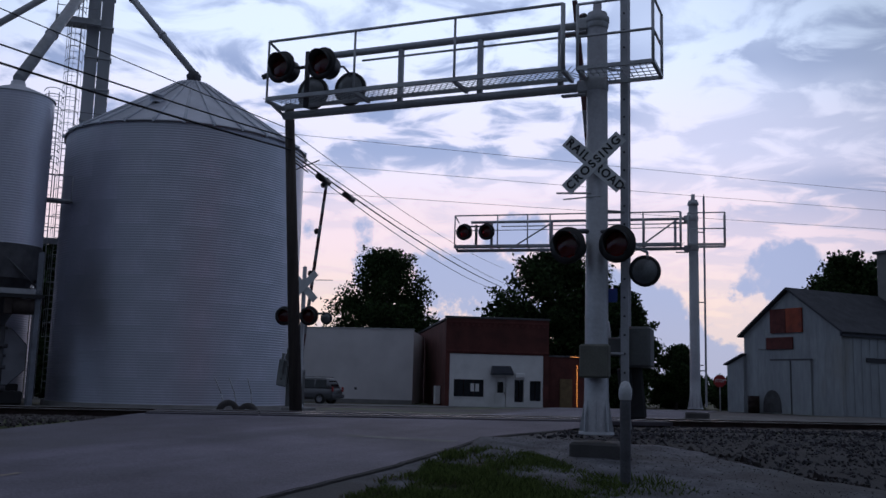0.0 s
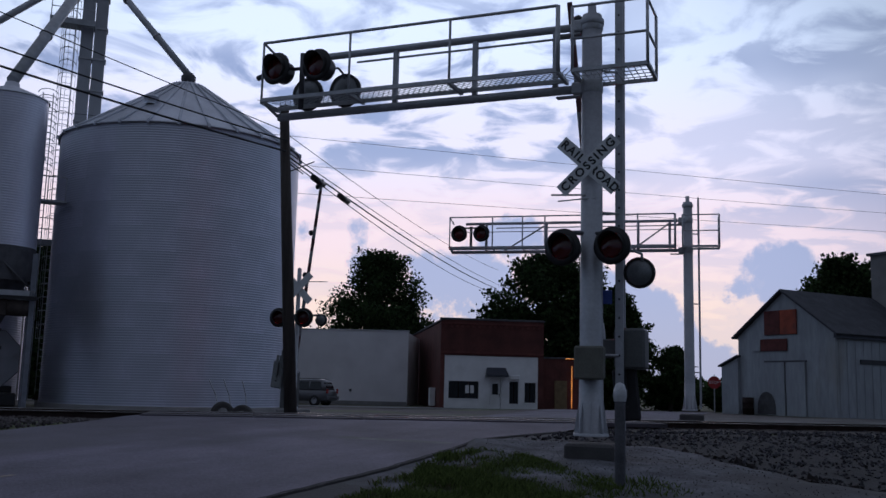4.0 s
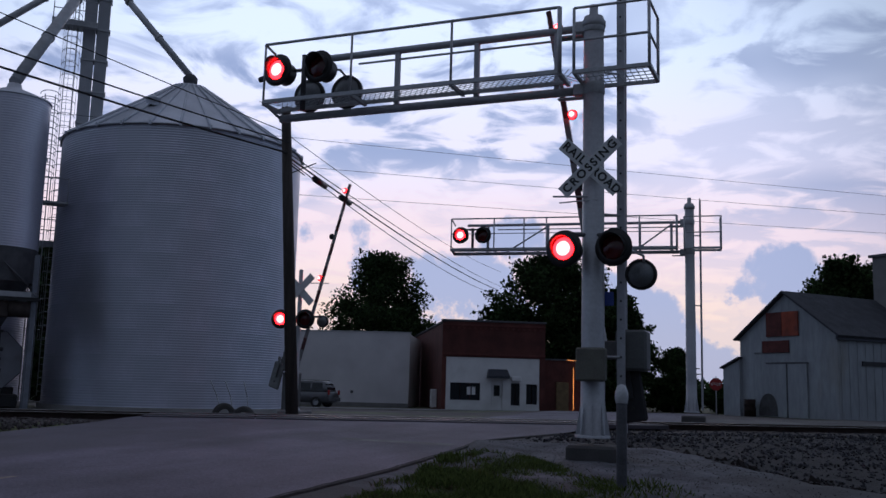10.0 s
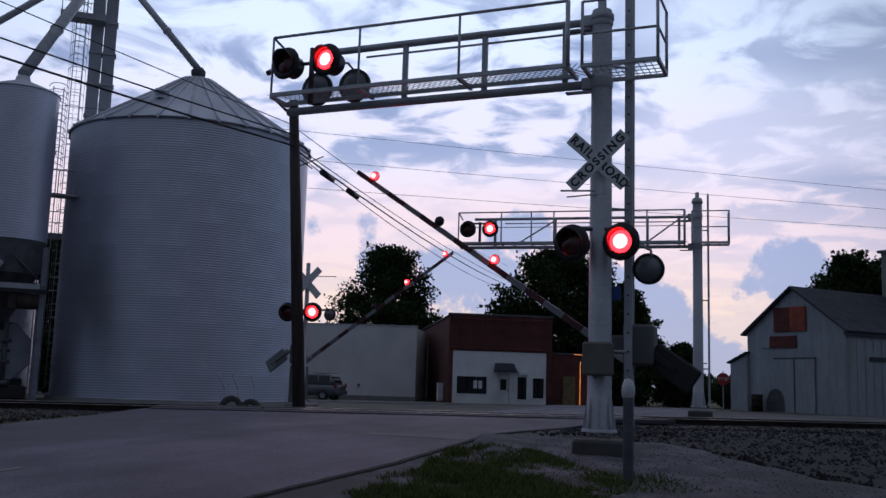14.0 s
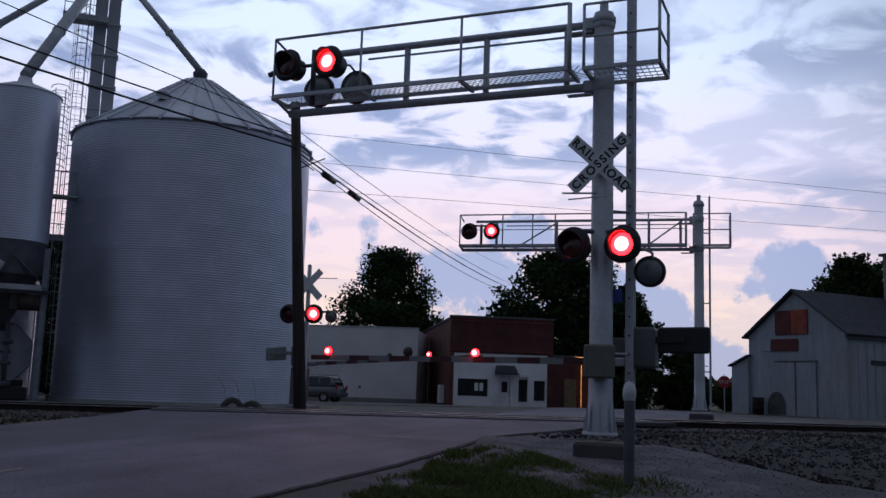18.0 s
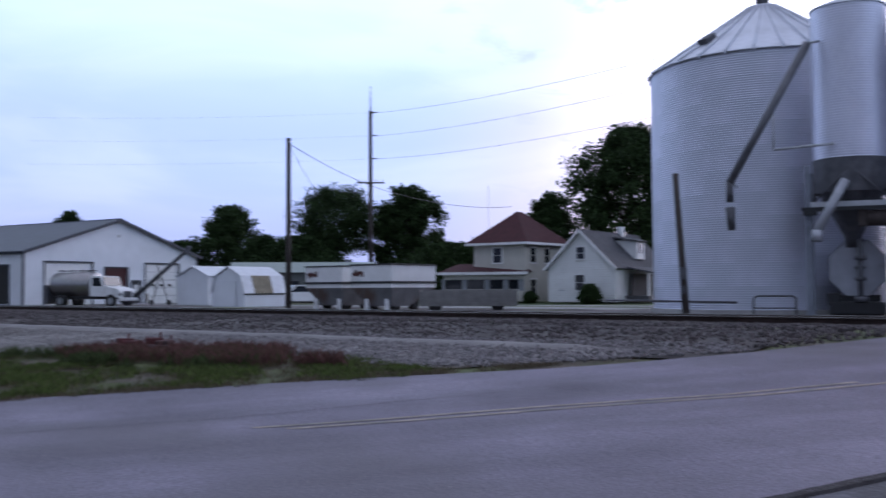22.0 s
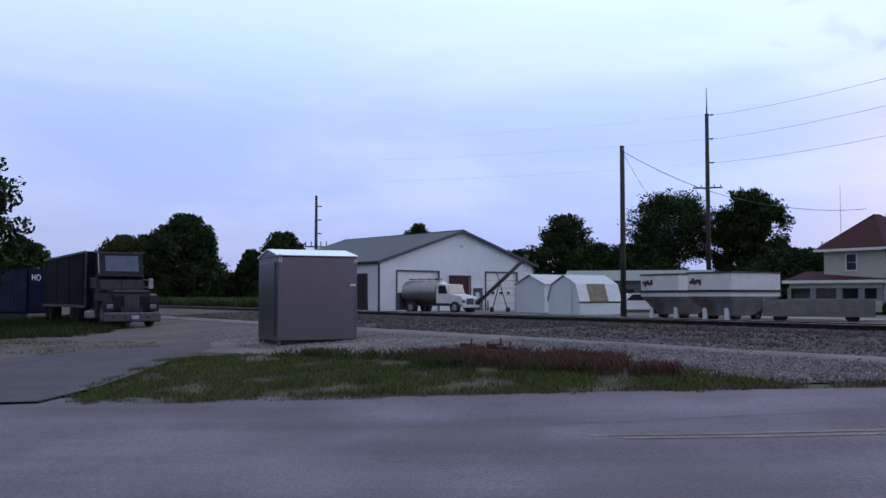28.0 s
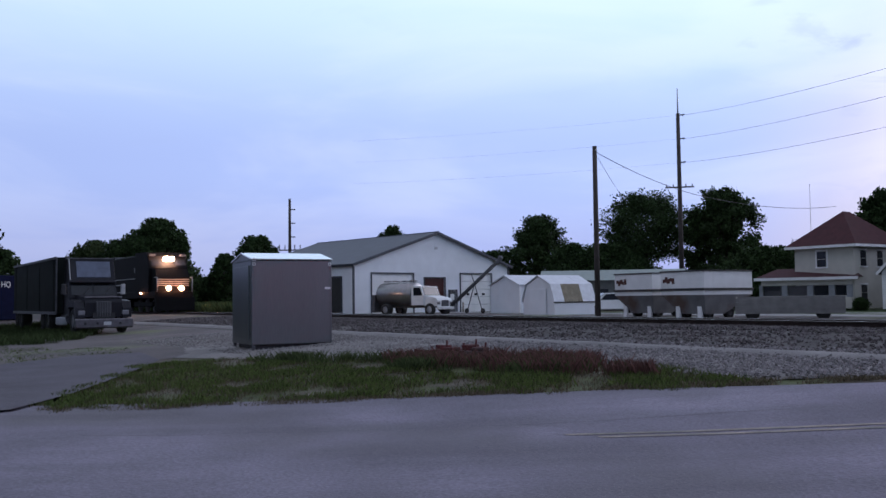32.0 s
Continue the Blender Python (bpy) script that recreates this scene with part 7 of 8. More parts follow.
def square_house():
    t = thing("two_storey_house", pose(-64.9, 60.9, 0.4, 0, 0, 12), "cream two-storey house with a dark red hipped roof", "house")
    W, D, E = 5.6, 7.2, 5.35
    part("front_wall", M().box((W / 2, 0.1, E / 2), (W, 0.2, E)), CREAM, t)
    part("side_wall", M().box((W - 0.1, D / 2, E / 2), (0.2, D - 0.4, E)), CREAM, t)
    part("side_wall", M().box((0.1, D / 2, E / 2), (0.2, D - 0.4, E)), CREAM, t)
    part("rear_wall", M().box((W / 2, D - 0.1, E / 2), (W, 0.2, E)), CREAM, t)
    o = 0.6
    part("roof", M().add([(-o, -o, E), (W + o, -o, E), (W + o, D + o, E), (-o, D + o, E), (W / 2, D / 2 - 0.5, E + 3.1), (W / 2, D / 2 + 0.5, E + 3.1), (-o, -o, E - 0.14), (W + o, -o, E - 0.14), (W + o, D + o, E - 0.14), (-o, D + o, E - 0.14)],
                         [(0, 1, 4), (1, 2, 5, 4), (2, 3, 5), (3, 0, 4, 5), (9, 8, 7, 6)]), REDSHINGLE, t)
    part("fascia", M().box((W / 2, -o, E - 0.1), (W + 2 * o, 0.08, 0.22)).box((W + o, D / 2, E - 0.1), (0.08, D + 2 * o, 0.22)), WHITE, t)
    sash(t, 2.65, 0.0, 4.2, 0.9, 1.35)
    for y, z in ((1.4, 4.2), (1.4, 1.3), (3.9, 4.2)):
        sash_side(t, W, y, z, 0.8, 1.35)
    # closed porch across the front
    pz, W = 2.65, 6.6
    turn = t.matrix_basis.inverted() @ pose(-66.5, 61.1, 0.4, 0, 0, 27)
    porchgrey = mat("porch_grey", (0.24, 0.25, 0.27), 0.7, vary=0.1)
    part("porch_wall", M().box((W / 2 - 0.6, -2.3, 0.55), (7.6, 0.16, 1.1)).box((W / 2 + 3.1, -1.2, 0.55), (0.16, 2.2, 1.1)), CREAM, t, at=turn)
    part("porch_beam", M().box((W / 2 - 0.6, -2.3, 2.25), (7.7, 0.22, 0.5)).box((W / 2 + 3.1, -1.2, 2.25), (0.22, 2.3, 0.5)), CREAM, t, at=turn)
    for x in (-1.2, 0.9, 3.1, 4.9, 6.35):
        part("porch_post", M().box((x, -2.3, 1.5), (0.5 if x > 0 else 0.3, 0.18, 1.1)), porchgrey, t, at=turn)
    for a, b in ((-0.95, 0.6), (1.2, 2.8), (3.4, 4.6), (5.2, 6.1)):
        part("porch_pane", M().box(((a + b) / 2, -2.28, 1.5), (b - a, 0.04, 0.9)), GLASSDARK, t, at=turn)
    part("porch_roof", M().add([(-1.6, -2.8, pz), (7.1, -2.8, pz), (6.5, 0.0, pz + 0.85), (-0.6, 0.0, pz + 0.85), (-1.6, 0.0, pz), (7.1, 0.0, pz)], [(0, 1, 2, 3), (1, 5, 2), (0, 3, 4), (0, 4, 5, 1)]), REDSHINGLE, t, at=turn)
    part("porch_fascia", M().box((2.75, -2.8, pz - 0.1), (8.8, 0.08, 0.25)), WHITE, t, at=turn)


square_house()


def gable_house():
    t = thing("white_gabled_house", pose(-56.6, 62.05, 0.38, 0, 0, 14), "white one-and-a-half-storey house with a grey roof", "house")
    W, D, E, P = 6.35, 12.0, 2.95, 6.05
    part("gable_wall", M().prism([(0, 0), (W, 0), (W, E), (W / 2, P), (0, E)], 0.2), WHITE, t)
    part("gable_wall", M().prism([(0, 0), (W, 0), (W, E), (W / 2, P), (0, E)], 0.2, pose(0, D - 0.2, 0)), WHITE, t)
    part("side_wall", M().box((W - 0.1, D / 2, E / 2), (0.2, D - 0.4, E)), WHITE, t)
    part("side_wall", M().box((0.1, D / 2, E / 2), (0.2, D - 0.4, E)), WHITE, t)
    sd = M()
    for i in range(28):
        z = 0.15 + i * 0.2
        half = W / 2 if z < E else (W / 2) * (P - z) / (P - E)
        if half > 0.1:
            sd.box((W / 2, -0.006, z), (2 * half - 0.05, 0.014, 0.012))
    part("clapboard_line", sd, CREAM, t)
    L = math.hypot(W / 2, P - E) + 0.45
    an = math.degrees(math.atan2(P - E, W / 2))
    for sx in (-1, 1):
        part("roof_slope", M().box((W / 2 + sx * (W / 4 + 0.1), D / 2, (E + P) / 2), (L, D + 0.7, 0.14), (0, sx * an, 0)), SHINGLE, t)
        part("rake_board", M().box((W / 2 + sx * (W / 4 + 0.1), -0.36, (E + P) / 2 - 0.02), (L, 0.05, 0.22), (0, sx * an, 0)), WHITE, t)
    sash(t, W / 2, 0, 4.2, 0.75, 1.05)
    sash(t, W / 2 - 0.1, 0, 1.65, 0.85, 1.35)
    part("cellar_vent", M().box((1.3, -0.03, 1.0), (0.5, 0.05, 0.12)), STEEL, t)
    part("chimney", M().box((W / 2 + 0.1, 8.2, 6.3), (0.5, 0.5, 1.1), bev=0.02), WHITE, t)
    d = part("dormer", M().box((W * 0.78, 6.4, 4.6), (2.0, 1.7, 1.7)), WHITE, t)
    part("dormer_roof", M().box((W * 0.78, 6.4, 5.55), (2.4, 2.2, 0.14), (0, 10, 0)), SHINGLE, d)
    part("dormer_pane", M().box((W * 0.78 + 1.01, 6.4, 4.75), (0.04, 0.9, 0.9)), GLASSDARK, d)
    part("porch_roof", M().box((W + 1.1, 5.2, 2.75), (2.6, 6.4, 0.12), (0, 12, 0)), SHINGLE, t)
    for y in (2.2, 5.2, 8.2):
        part("porch_post", M().box((W + 2.1, y, 1.25), (0.16, 0.16, 2.5)), WHITE, t)
    # dark sheet put in for the shade of the porch recess
    part("porch_screen", M().box((W + 0.45, 6.2, 1.35), (0.08, 7.6, 2.1)), mat("shaded_porch_screen", (0.05, 0.05, 0.055), 0.8), t, "dark sheet for the shade in the porch")
    part("porch_floor", M().box((W + 1.1, 5.2, 0.25), (2.2, 6.2, 0.5)), DKSTEEL, t)


gable_house()


# ---- trees and plants ----
RNG = np.random.default_rng(7)


def leaf_mesh(name, pts, size, jitter=0.5):
    """Small rhombic leaves about the points, turned at random."""
    n = len(pts)
    a = RNG.normal(size=(n, 3))
    a /= np.linalg.norm(a, axis=1)[:, None]
    b = np.cross(a, RNG.normal(size=(n, 3)))
    b /= np.linalg.norm(b, axis=1)[:, None]
    s = size * (1 + jitter * RNG.uniform(-1, 1, n))[:, None]
    v = np.stack([pts + a * s, pts + b * s * 0.62, pts - a * s, pts - b * s * 0.62], 1).reshape(-1, 3)
    me = bpy.data.meshes.new(name)
    me.from_pydata(v.tolist(), [], np.arange(4 * n).reshape(n, 4).tolist())
    return me


def tree(x, y, top, width, label, base=None, bare=0.22, leaves=2600, leaf=0.26, shape=1.0, material=None, seed=1, name="tree", category="tree", gaps=0.25, squash=0.5):
    """A tapered trunk, forked limbs and a crown of leafy sprays that reach outwards, with an uneven outline and gaps."""
    rg = np.random.default_rng(seed)
    z0 = land(x, y) if base is None else base
    H, r = top - z0, width / 2
    t = thing(name, pose(x, y, z0, 0, 0, seed * 47 % 360), label, category, "trees")
    sway = 0.03 * H * rg.normal(size=2)
    tr = M()
    th = H * (bare + 0.25)
    tr.tube((0, 0, -0.2), (sway[0] * 0.4, sway[1] * 0.4, th * 0.5), 0.028 * H + 0.05, 0.02 * H + 0.04, seg=10, caps=False)
    tr.tube((sway[0] * 0.4, sway[1] * 0.4, th * 0.5), (sway[0], sway[1], H * 0.8), 0.02 * H + 0.04, 0.02, seg=8, caps=False)
    part("trunk", tr, BARK, t)
    leaves, leaf = int(leaves * 9.0), leaf * 0.52

    def reach(k, a):
        prof = math.sin(math.pi * min(1, max(0.05, k * 0.86 + 0.14))) ** 0.6 if shape >= 1 else min(1.0, (1 - k) ** 0.6 * 1.08) * min(1.0, 0.55 + 2.2 * k)
        lobe = noise.noise((1.3 * math.cos(a), 1.3 * math.sin(a), 2.6 * k + seed)) + 0.55 * noise.noise((3.1 * math.cos(a) + 9, 3.1 * math.sin(a), 6.0 * k + seed))
        return r * prof * (0.86 + 0.38 * lobe)

    sprays = []
    for _ in range(260):
        k, a = rg.random() ** 0.9, rg.uniform(0, 2 * math.pi)
        lim = reach(k, a)
        q = lim * (0.30 + 0.70 * rg.random() ** 0.45)
        zc = H * (bare + (0.95 - bare) * k)
        c = np.array([q * math.cos(a) + sway[0] * k, q * math.sin(a) + sway[1] * k, zc])
        if noise.noise(Vector(c) * (2.6 / max(r, 0.5)) + Vector((seed, 0, 0))) < -gaps * 1.1:
            continue
        outward = np.array([math.cos(a) * q / max(lim, 0.1), math.sin(a) * q / max(lim, 0.1), 0.25 + 0.75 * k * k + 0.2 * rg.normal()])
        sprays.append((c, outward / np.linalg.norm(outward), r * rg.uniform(0.10, 0.22)))
    lm = M()
    for c, _, size in sorted(sprays, key=lambda e: -e[2])[:22]:
        root = Vector((sway[0] * 0.5, sway[1] * 0.5, max(th * 0.35, c[2] * 0.5)))
        elbow = root.lerp(Vector(c), 0.5) + Vector((0, 0, 0.05 * H * rg.random()))
        lm.tube(root, elbow, 0.009 * H + 0.02, 0.006 * H + 0.015, seg=5, caps=False)
        lm.tube(elbow, c, 0.006 * H + 0.015, 0.012, seg=5, caps=False)
    part("limbs", lm, BARK, t)
    tot = sum(e[2] ** 2 for e in sprays)
    pts = []
    for c, d, size in sprays:
        n = max(6, int(0.86 * leaves * size * size / tot))
        g = np.clip(rg.normal(size=(n, 3)), -1.6, 1.6) * np.array([1, 1, 0.5 + 0.5 * squash]) * size * 0.52
        along = size * (np.minimum(rg.exponential(0.45, n), 1.25) - 0.4)
        pts.append(c + g * (1.0 - 0.45 * np.clip(along / size, 0, 1.2))[:, None] + d * along[:, None])
    # inner leaves that close the heart of the crown
    n = int(0.14 * leaves)
    k, a = rg.random(n), rg.uniform(0, 2 * math.pi, n)
    q = np.array([reach(kk, aa) for kk, aa in zip(k[:400], a[:400])])
    q = np.resize(q, n) * 0.72 * rg.random(n) ** 0.5
    a = np.resize(a[:400], n) + 0.08 * rg.normal(size=n)
    k = np.resize(k[:400], n) + 0.03 * rg.normal(size=n)
    core = np.stack([q * np.cos(a), q * np.sin(a), H * (bare + (0.90 - bare) * k)], 1)
    pts.append(core[: int(n * min(1.0, 0.4 + gaps * 2.4))])
    pts = np.concatenate(pts)
    pts = pts[(pts[:, 2] > H * bare * 0.55) & (pts[:, 2] < H * 1.02)]
    me = leaf_mesh("crown", pts, leaf)
    me.materials.append(material or LEAF)
    c = new("crown", me)
    c.parent = t
    return t


tree(-5.9, 94.8, 15.1, 16.0, "dark leafy tree with a pointed crown behind the white wall", shape=0.5, bare=0.12, leaves=5200, leaf=0.30, seed=3)
tree(-0.6, 88.0, 7.6, 4.6, "small dark tree beside the brick shop", seed=4, bare=0.1, leaves=1500, leaf=0.24)
tree(10.4, 84.4, 13.9, 14.5, "broad dark tree behind the brick shop", seed=5, bare=0.08, leaves=6500, leaf=0.32)
tree(16.2, 85.0, 11.0, 6.5, "dark tree behind the brick shop", seed=15, bare=0.1, leaves=2600, leaf=0.28)
tree(18.9, 78.0, 5.4, 4.6, "small leafy tree beyond the crossing", seed=6, bare=0.12, leaves=1600, leaf=0.2)
tree(13.2, 76.0, 5.2, 7.0, "dark shrubs beside the shop", seed=16, bare=0.02, leaves=2200, leaf=0.25, name="shrub", category="shrub")
tree(33.6, 78.2, 13.4, 10.5, "dark tree behind the old barn", seed=7, bare=0.12, leaves=4200, leaf=0.3)
tree(42.0, 80.0, 14.0, 11.0, "dark tree behind the old barn", seed=17, bare=0.12, leaves=3600, leaf=0.3)
tree(-23.9, 57.4, 9.6, 7.0, "dark tree seen between the grain bins", seed=40, bare=0.02, leaves=2600, leaf=0.26)
# mostly hidden from view; set here so the first bin's wall reflects dark
tree(-33.5, 69.0, 15.0, 13.0, "mostly hidden tree behind the grain bins, enlarged to darken a bin's reflection", seed=8, bare=0.1, leaves=3000, leaf=0.28)
tree(-64.4, 84.7, 19.4, 17.0, "big dark tree rising behind the white house", seed=9, bare=0.1, leaves=7000, leaf=0.32)
tree(-70.6, 77.6, 12.2, 7.0, "dark tree behind the cream house", seed=10, bare=0.1, leaves=3000, leaf=0.28)
tree(-98.4, 68.7, 14.7, 13.5, "tall airy tree with open branches", seed=11, bare=0.42, leaves=4200, leaf=0.24, gaps=0.14)
tree(-92.9, 76.0, 14.8, 10.5, "dense dark tree behind the wagons", seed=12, bare=0.1, leaves=5200, leaf=0.3)
tree(-87.0, 84.0, 8.0, 9.0, "low dark trees behind the wagons", seed=13, bare=0.02, leaves=2600, leaf=0.3)
tree(-103.0, 61.5, 8.2, 9.0, "low dark trees behind the sheds", seed=14, bare=0.02, leaves=2600, leaf=0.3)
tree(-114.2, 62.1, 12.7, 11.5, "dark rounded tree behind the sheds", seed=18, bare=0.08, leaves=4800, leaf=0.3)
tree(-141.0, 51.0, 13.4, 7.0, "tree rising behind the workshop", seed=19, bare=0.2, leaves=2000, leaf=0.32)
tree(-120.0, 58.0, 8.4, 7.0, "low trees behind the workshop", seed=29, bare=0.02, leaves=1800, leaf=0.3)
tree(-117.5, 24.4, 9.7, 8.0, "dark tree beyond the track", seed=20, bare=0.05, leaves=3400, leaf=0.3)
tree(-112.0, 19.4, 7.4, 4.2, "dark bushy tree beyond the track", seed=21, bare=0.02, leaves=2200, leaf=0.26)
tree(-109.4, 11.7, 10.9, 9.2, "large rounded dark tree beside the track", seed=22, bare=0.03, leaves=6200, leaf=0.28)
tree(-118.0, 15.4, 10.2, 2.2, "slim nearly bare tree beside the track", seed=23, bare=0.4, leaves=300, leaf=0.16, gaps=-0.1)
tree(-129.0, 5.2, 9.6, 8.5, "pale green tree far down the track", seed=24, bare=0.05, leaves=3000, leaf=0.3, material=LEAF2)
tree(-124.0, 8.4, 9.9, 6.0, "dark tree far down the track", seed=25, bare=0.05, leaves=2600, leaf=0.3)
tree(-91.0, -4.4, 6.9, 6.2, "rounded dark tree behind the container", seed=26, bare=0.05, leaves=3000, leaf=0.26)
tree(-46.0, -7.5, 12.0, 10.6, "tree with open leafy boughs at the lot's edge", seed=27, bare=0.06, leaves=11000, leaf=0.24, gaps=0.5)
tree(-47.0, -6.0, 3.4, 4.4, "undergrowth at the foot of the tree", seed=28, bare=0.0, leaves=2600, leaf=0.14, name="shrub", category="shrub")
tree(20.4, 82.6, 2.5, 5.4, "low dark hedge bush beyond the crossing", seed=41, bare=0.0, leaves=1500, leaf=0.2, name="shrub", category="shrub", gaps=0.6)
tree(25.0, 81.6, 2.6, 5.0, "low dark hedge bush beside the far road", seed=42, bare=0.0, leaves=1400, leaf=0.2, name="shrub", category="shrub", gaps=0.6)
tree(-118.0, 18.2, 4.6, 7.0, "low dark bushes between the trees beside the track", seed=43, bare=0.0, leaves=1800, leaf=0.26, name="shrub", category="shrub", gaps=0.5)
tree(-51.7, 61.8, 1.9, 2.3, "clipped round bush beside the white house", seed=30, bare=0.0, leaves=900, leaf=0.12, name="shrub", category="shrub", gaps=0.6)
tree(-58.8, 62.0, 1.3, 1.5, "small bush between the houses", seed=31, bare=0.0, leaves=400, leaf=0.12, name="shrub", category="shrub", gaps=0.6)

tree(-78.6, 69.9, 6.6, 12.0, "low dark trees behind the wagons", seed=33, bare=0.0, leaves=3200, leaf=0.3)
tree(-75.5, 76.0, 6.0, 11.0, "low green trees beside the cream house", seed=34, bare=0.0, leaves=3000, leaf=0.3, material=LEAF2)
tree(-98.0, 62.6, 7.9, 13.0, "low dark trees behind the sheds", seed=35, bare=0.0, leaves=3600, leaf=0.3)


def distant_woods():
    """One ragged belt of far trees round the view."""
    pts = []
    for k in range(60000):
        az = radians(RNG.uniform(-180, 180))
        d = RNG.uniform(230, 290)
        x, y = -math.sin(az) * d, math.cos(az) * d
        h = 5.0 + 3.2 * noise.noise((az * 26, 0.2, 0)) + 2.0 * noise.noise((az * 90, 1.7, 0))
        pts.append((x, y, RNG.random() ** 0.7 * max(1.5, h) + 0.2))
    me = leaf_mesh("distant_woods", np.array(pts), 0.75)
    me.materials.append(LEAF)
    tagged(new("distant_woods", me), "distant belt of dark woodland", "woods", kind="stuff")


distant_woods()


def blades(name, spots, hmin, hmax, material, label, width=0.012, lean=0.35, lift=0.0):
    """Grass blades as thin bent triangles."""
    vs, fs = [], []
    for x, y in spots:
        z = land(x, y) - 0.01 + lift
        h = RNG.uniform(hmin, hmax)
        a = RNG.uniform(0, 2 * math.pi)
        w = width * RNG.uniform(0.6, 1.5)
        lx, ly = lean * h * RNG.normal(), lean * h * RNG.normal()
        c, s = math.cos(a) * w, math.sin(a) * w
        o = len(vs)
        vs += [(x - c, y - s, z), (x + c, y + s, z), (x + c * 0.7 + lx * 0.4, y + s * 0.7 + ly * 0.4, z + h * 0.6), (x + lx, y + ly, z + h)]
        fs += [(o, o + 1, o + 2), (o, o + 2, o + 3)]
    me = bpy.data.meshes.new(name)
    me.from_pydata(vs, [], fs)
    me.materials.append(material)
    return tagged(new(name, me), label, "grass", kind="stuff")


def inside(poly, x, y):
    n, c = len(poly), False
    for i in range(n):
        (x1, y1), (x2, y2) = poly[i], poly[i - 1]
        if (y1 > y) != (y2 > y) and x < (x2 - x1) * (y - y1) / (y2 - y1) + x1:
            c = not c
    return c


def scatter(poly, n, clump=0.0, bald=0.0, ragged=0.0):
    xs, ys = [p[0] for p in poly], [p[1] for p in poly]
    out = []
    while len(out) < n:
        x, y = RNG.uniform(min(xs), max(xs)), RNG.uniform(min(ys), max(ys))
        wx, wy = (ragged * noise.noise((x * 0.8, y * 0.8, 11.0)) + 0.5 * ragged * noise.noise((x * 2.6, y * 2.6, 13.0)), ragged * noise.noise((x * 0.8, y * 0.8, 17.0))) if ragged else (0, 0)
        if inside(poly, x + wx, y + wy) and (clump == 0 or noise.noise((x * 0.9, y * 0.9, 2.0)) + 0.5 * noise.noise((x * 3, y * 3, 5.0)) > RNG.uniform(-0.5, 0.5) * clump + bald):
            out.append((x, y))
    return out


VERGE = [(-1.75, 7.4), (-1.72, 8.7), (-1.25, 10.1), (-0.85, 11.1), (-0.36, 13.2), (0.3, 14.9), (0.75, 15.5), (1.3, 15.1), (1.7, 13.75), (2.3, 12.6), (3.2, 11.0), (4.6, 8.5), (3, 5)]
blades("verge_grass", scatter(VERGE, 70000, 0.7, -0.2, 0.35), 0.025, 0.085, BLADE, "patchy green grass on the verge", 0.005)
blades("verge_straw", scatter(VERGE, 26000, 0.8, -0.25, 0.5), 0.02, 0.07, STRAW, "dry straw-coloured grass on the verge", 0.004)
MOUND = [(-0.45, 10.6), (-0.2, 13.6), (0.1, 14.9), (0.7, 15.6), (1.4, 15.0), (1.95, 13.4), (2.2, 11.6), (1.6, 10.4)]
blades("mound_grass", scatter(MOUND, 17000, 0.9), 0.045, 0.11, BLADE, "low green grass on the gravel mound", 0.005, lift=0.015)
blades("verge_weeds", scatter([(1.9, 11.6), (1.9, 12.9), (3.0, 12.9), (3.2, 11.4)], 900), 0.04, 0.15, BLADE, "taller weeds round the guard post", 0.01)
STRIP = [(-15.3, -0.2), (-13.7, 4.0), (-11.6, 7.6), (-10.6, 9.3), (-12.3, 9.6), (-14.6, 9.5), (-17.5, 7.6), (-20.4, 6.2), (-22.2, 4.6), (-24.3, 3.0), (-20.2, 0.9)]
blades("strip_grass", scatter(STRIP, 56000, 0.75, 0.20, 0.9), 0.02, 0.12, BLADE, "patchy green roadside grass strip", 0.006)
blades("strip_straw", scatter(STRIP, 34000, 0.9, -0.1, 0.8), 0.02, 0.09, STRAW, "dry straw-coloured grass in the roadside strip", 0.005)
blades("edge_straw", scatter([(-10.3, 9.4), (-12.6, 5.6), (-15.1, -0.1), (-15.6, -0.1), (-13.1, 5.7), (-11.3, 8.7), (-10.7, 10.2), (-9.6, 10.9)], 9000, 0.8), 0.02, 0.08, STRAW, "withered grass along the asphalt edge", 0.005)
WEEDS = [(-13.0, 8.8), (-15.5, 6.6), (-19.5, 5.6), (-22.0, 4.4), (-21.5, 5.4), (-18.5, 7.3), (-15.5, 8.9)]
blades("strip_weeds", scatter(WEEDS, 9000, 0.6, 0.18), 0.05, 0.27, island_mat("weed_leaves", (0.060, 0.078, 0.030), 0.5, translucent=0.15), "ragged tall weeds along the gravel", 0.005)
blades("reddish_weeds", scatter([(-12.4, 8.9), (-15.5, 7.0), (-19.2, 6.6), (-19.0, 7.9), (-15.5, 9.4)], 12000, 0.6, 0.06), 0.06, 0.30, SEED, "reddish seeding weeds in the grass", 0.004)
blades("lot_grass", scatter([(-38.6, -3.5), (-37.4, -0.6), (-37.9, 0.6), (-40.2, 1.5), (-44, 2.3), (-62, 1.0), (-62, -6), (-40, -6)], 26000, 0.7, -0.1, 0.6), 0.10, 0.36, LEAF2, "rank grass round the parked trailer", 0.012)
blades("bank_grass", scatter([(-62, 12.5), (-75, 10.5), (-100, 6.0), (-100, 9.0), (-75, 14.0), (-62, 15.5)], 18000, 0.3), 0.35, 0.95, island_mat("bank_grass_blades", (0.062, 0.085, 0.032), 0.45, translucent=0.2), "tall pale grass bank beyond the track", 0.035)
blades("sparse_grass", scatter([(-24, -6), (-25, 2.2), (-31, 2.4), (-40, -3)], 5000, 0.4), 0.02, 0.07, BLADE, "thin grass in the dirt lot", 0.012)


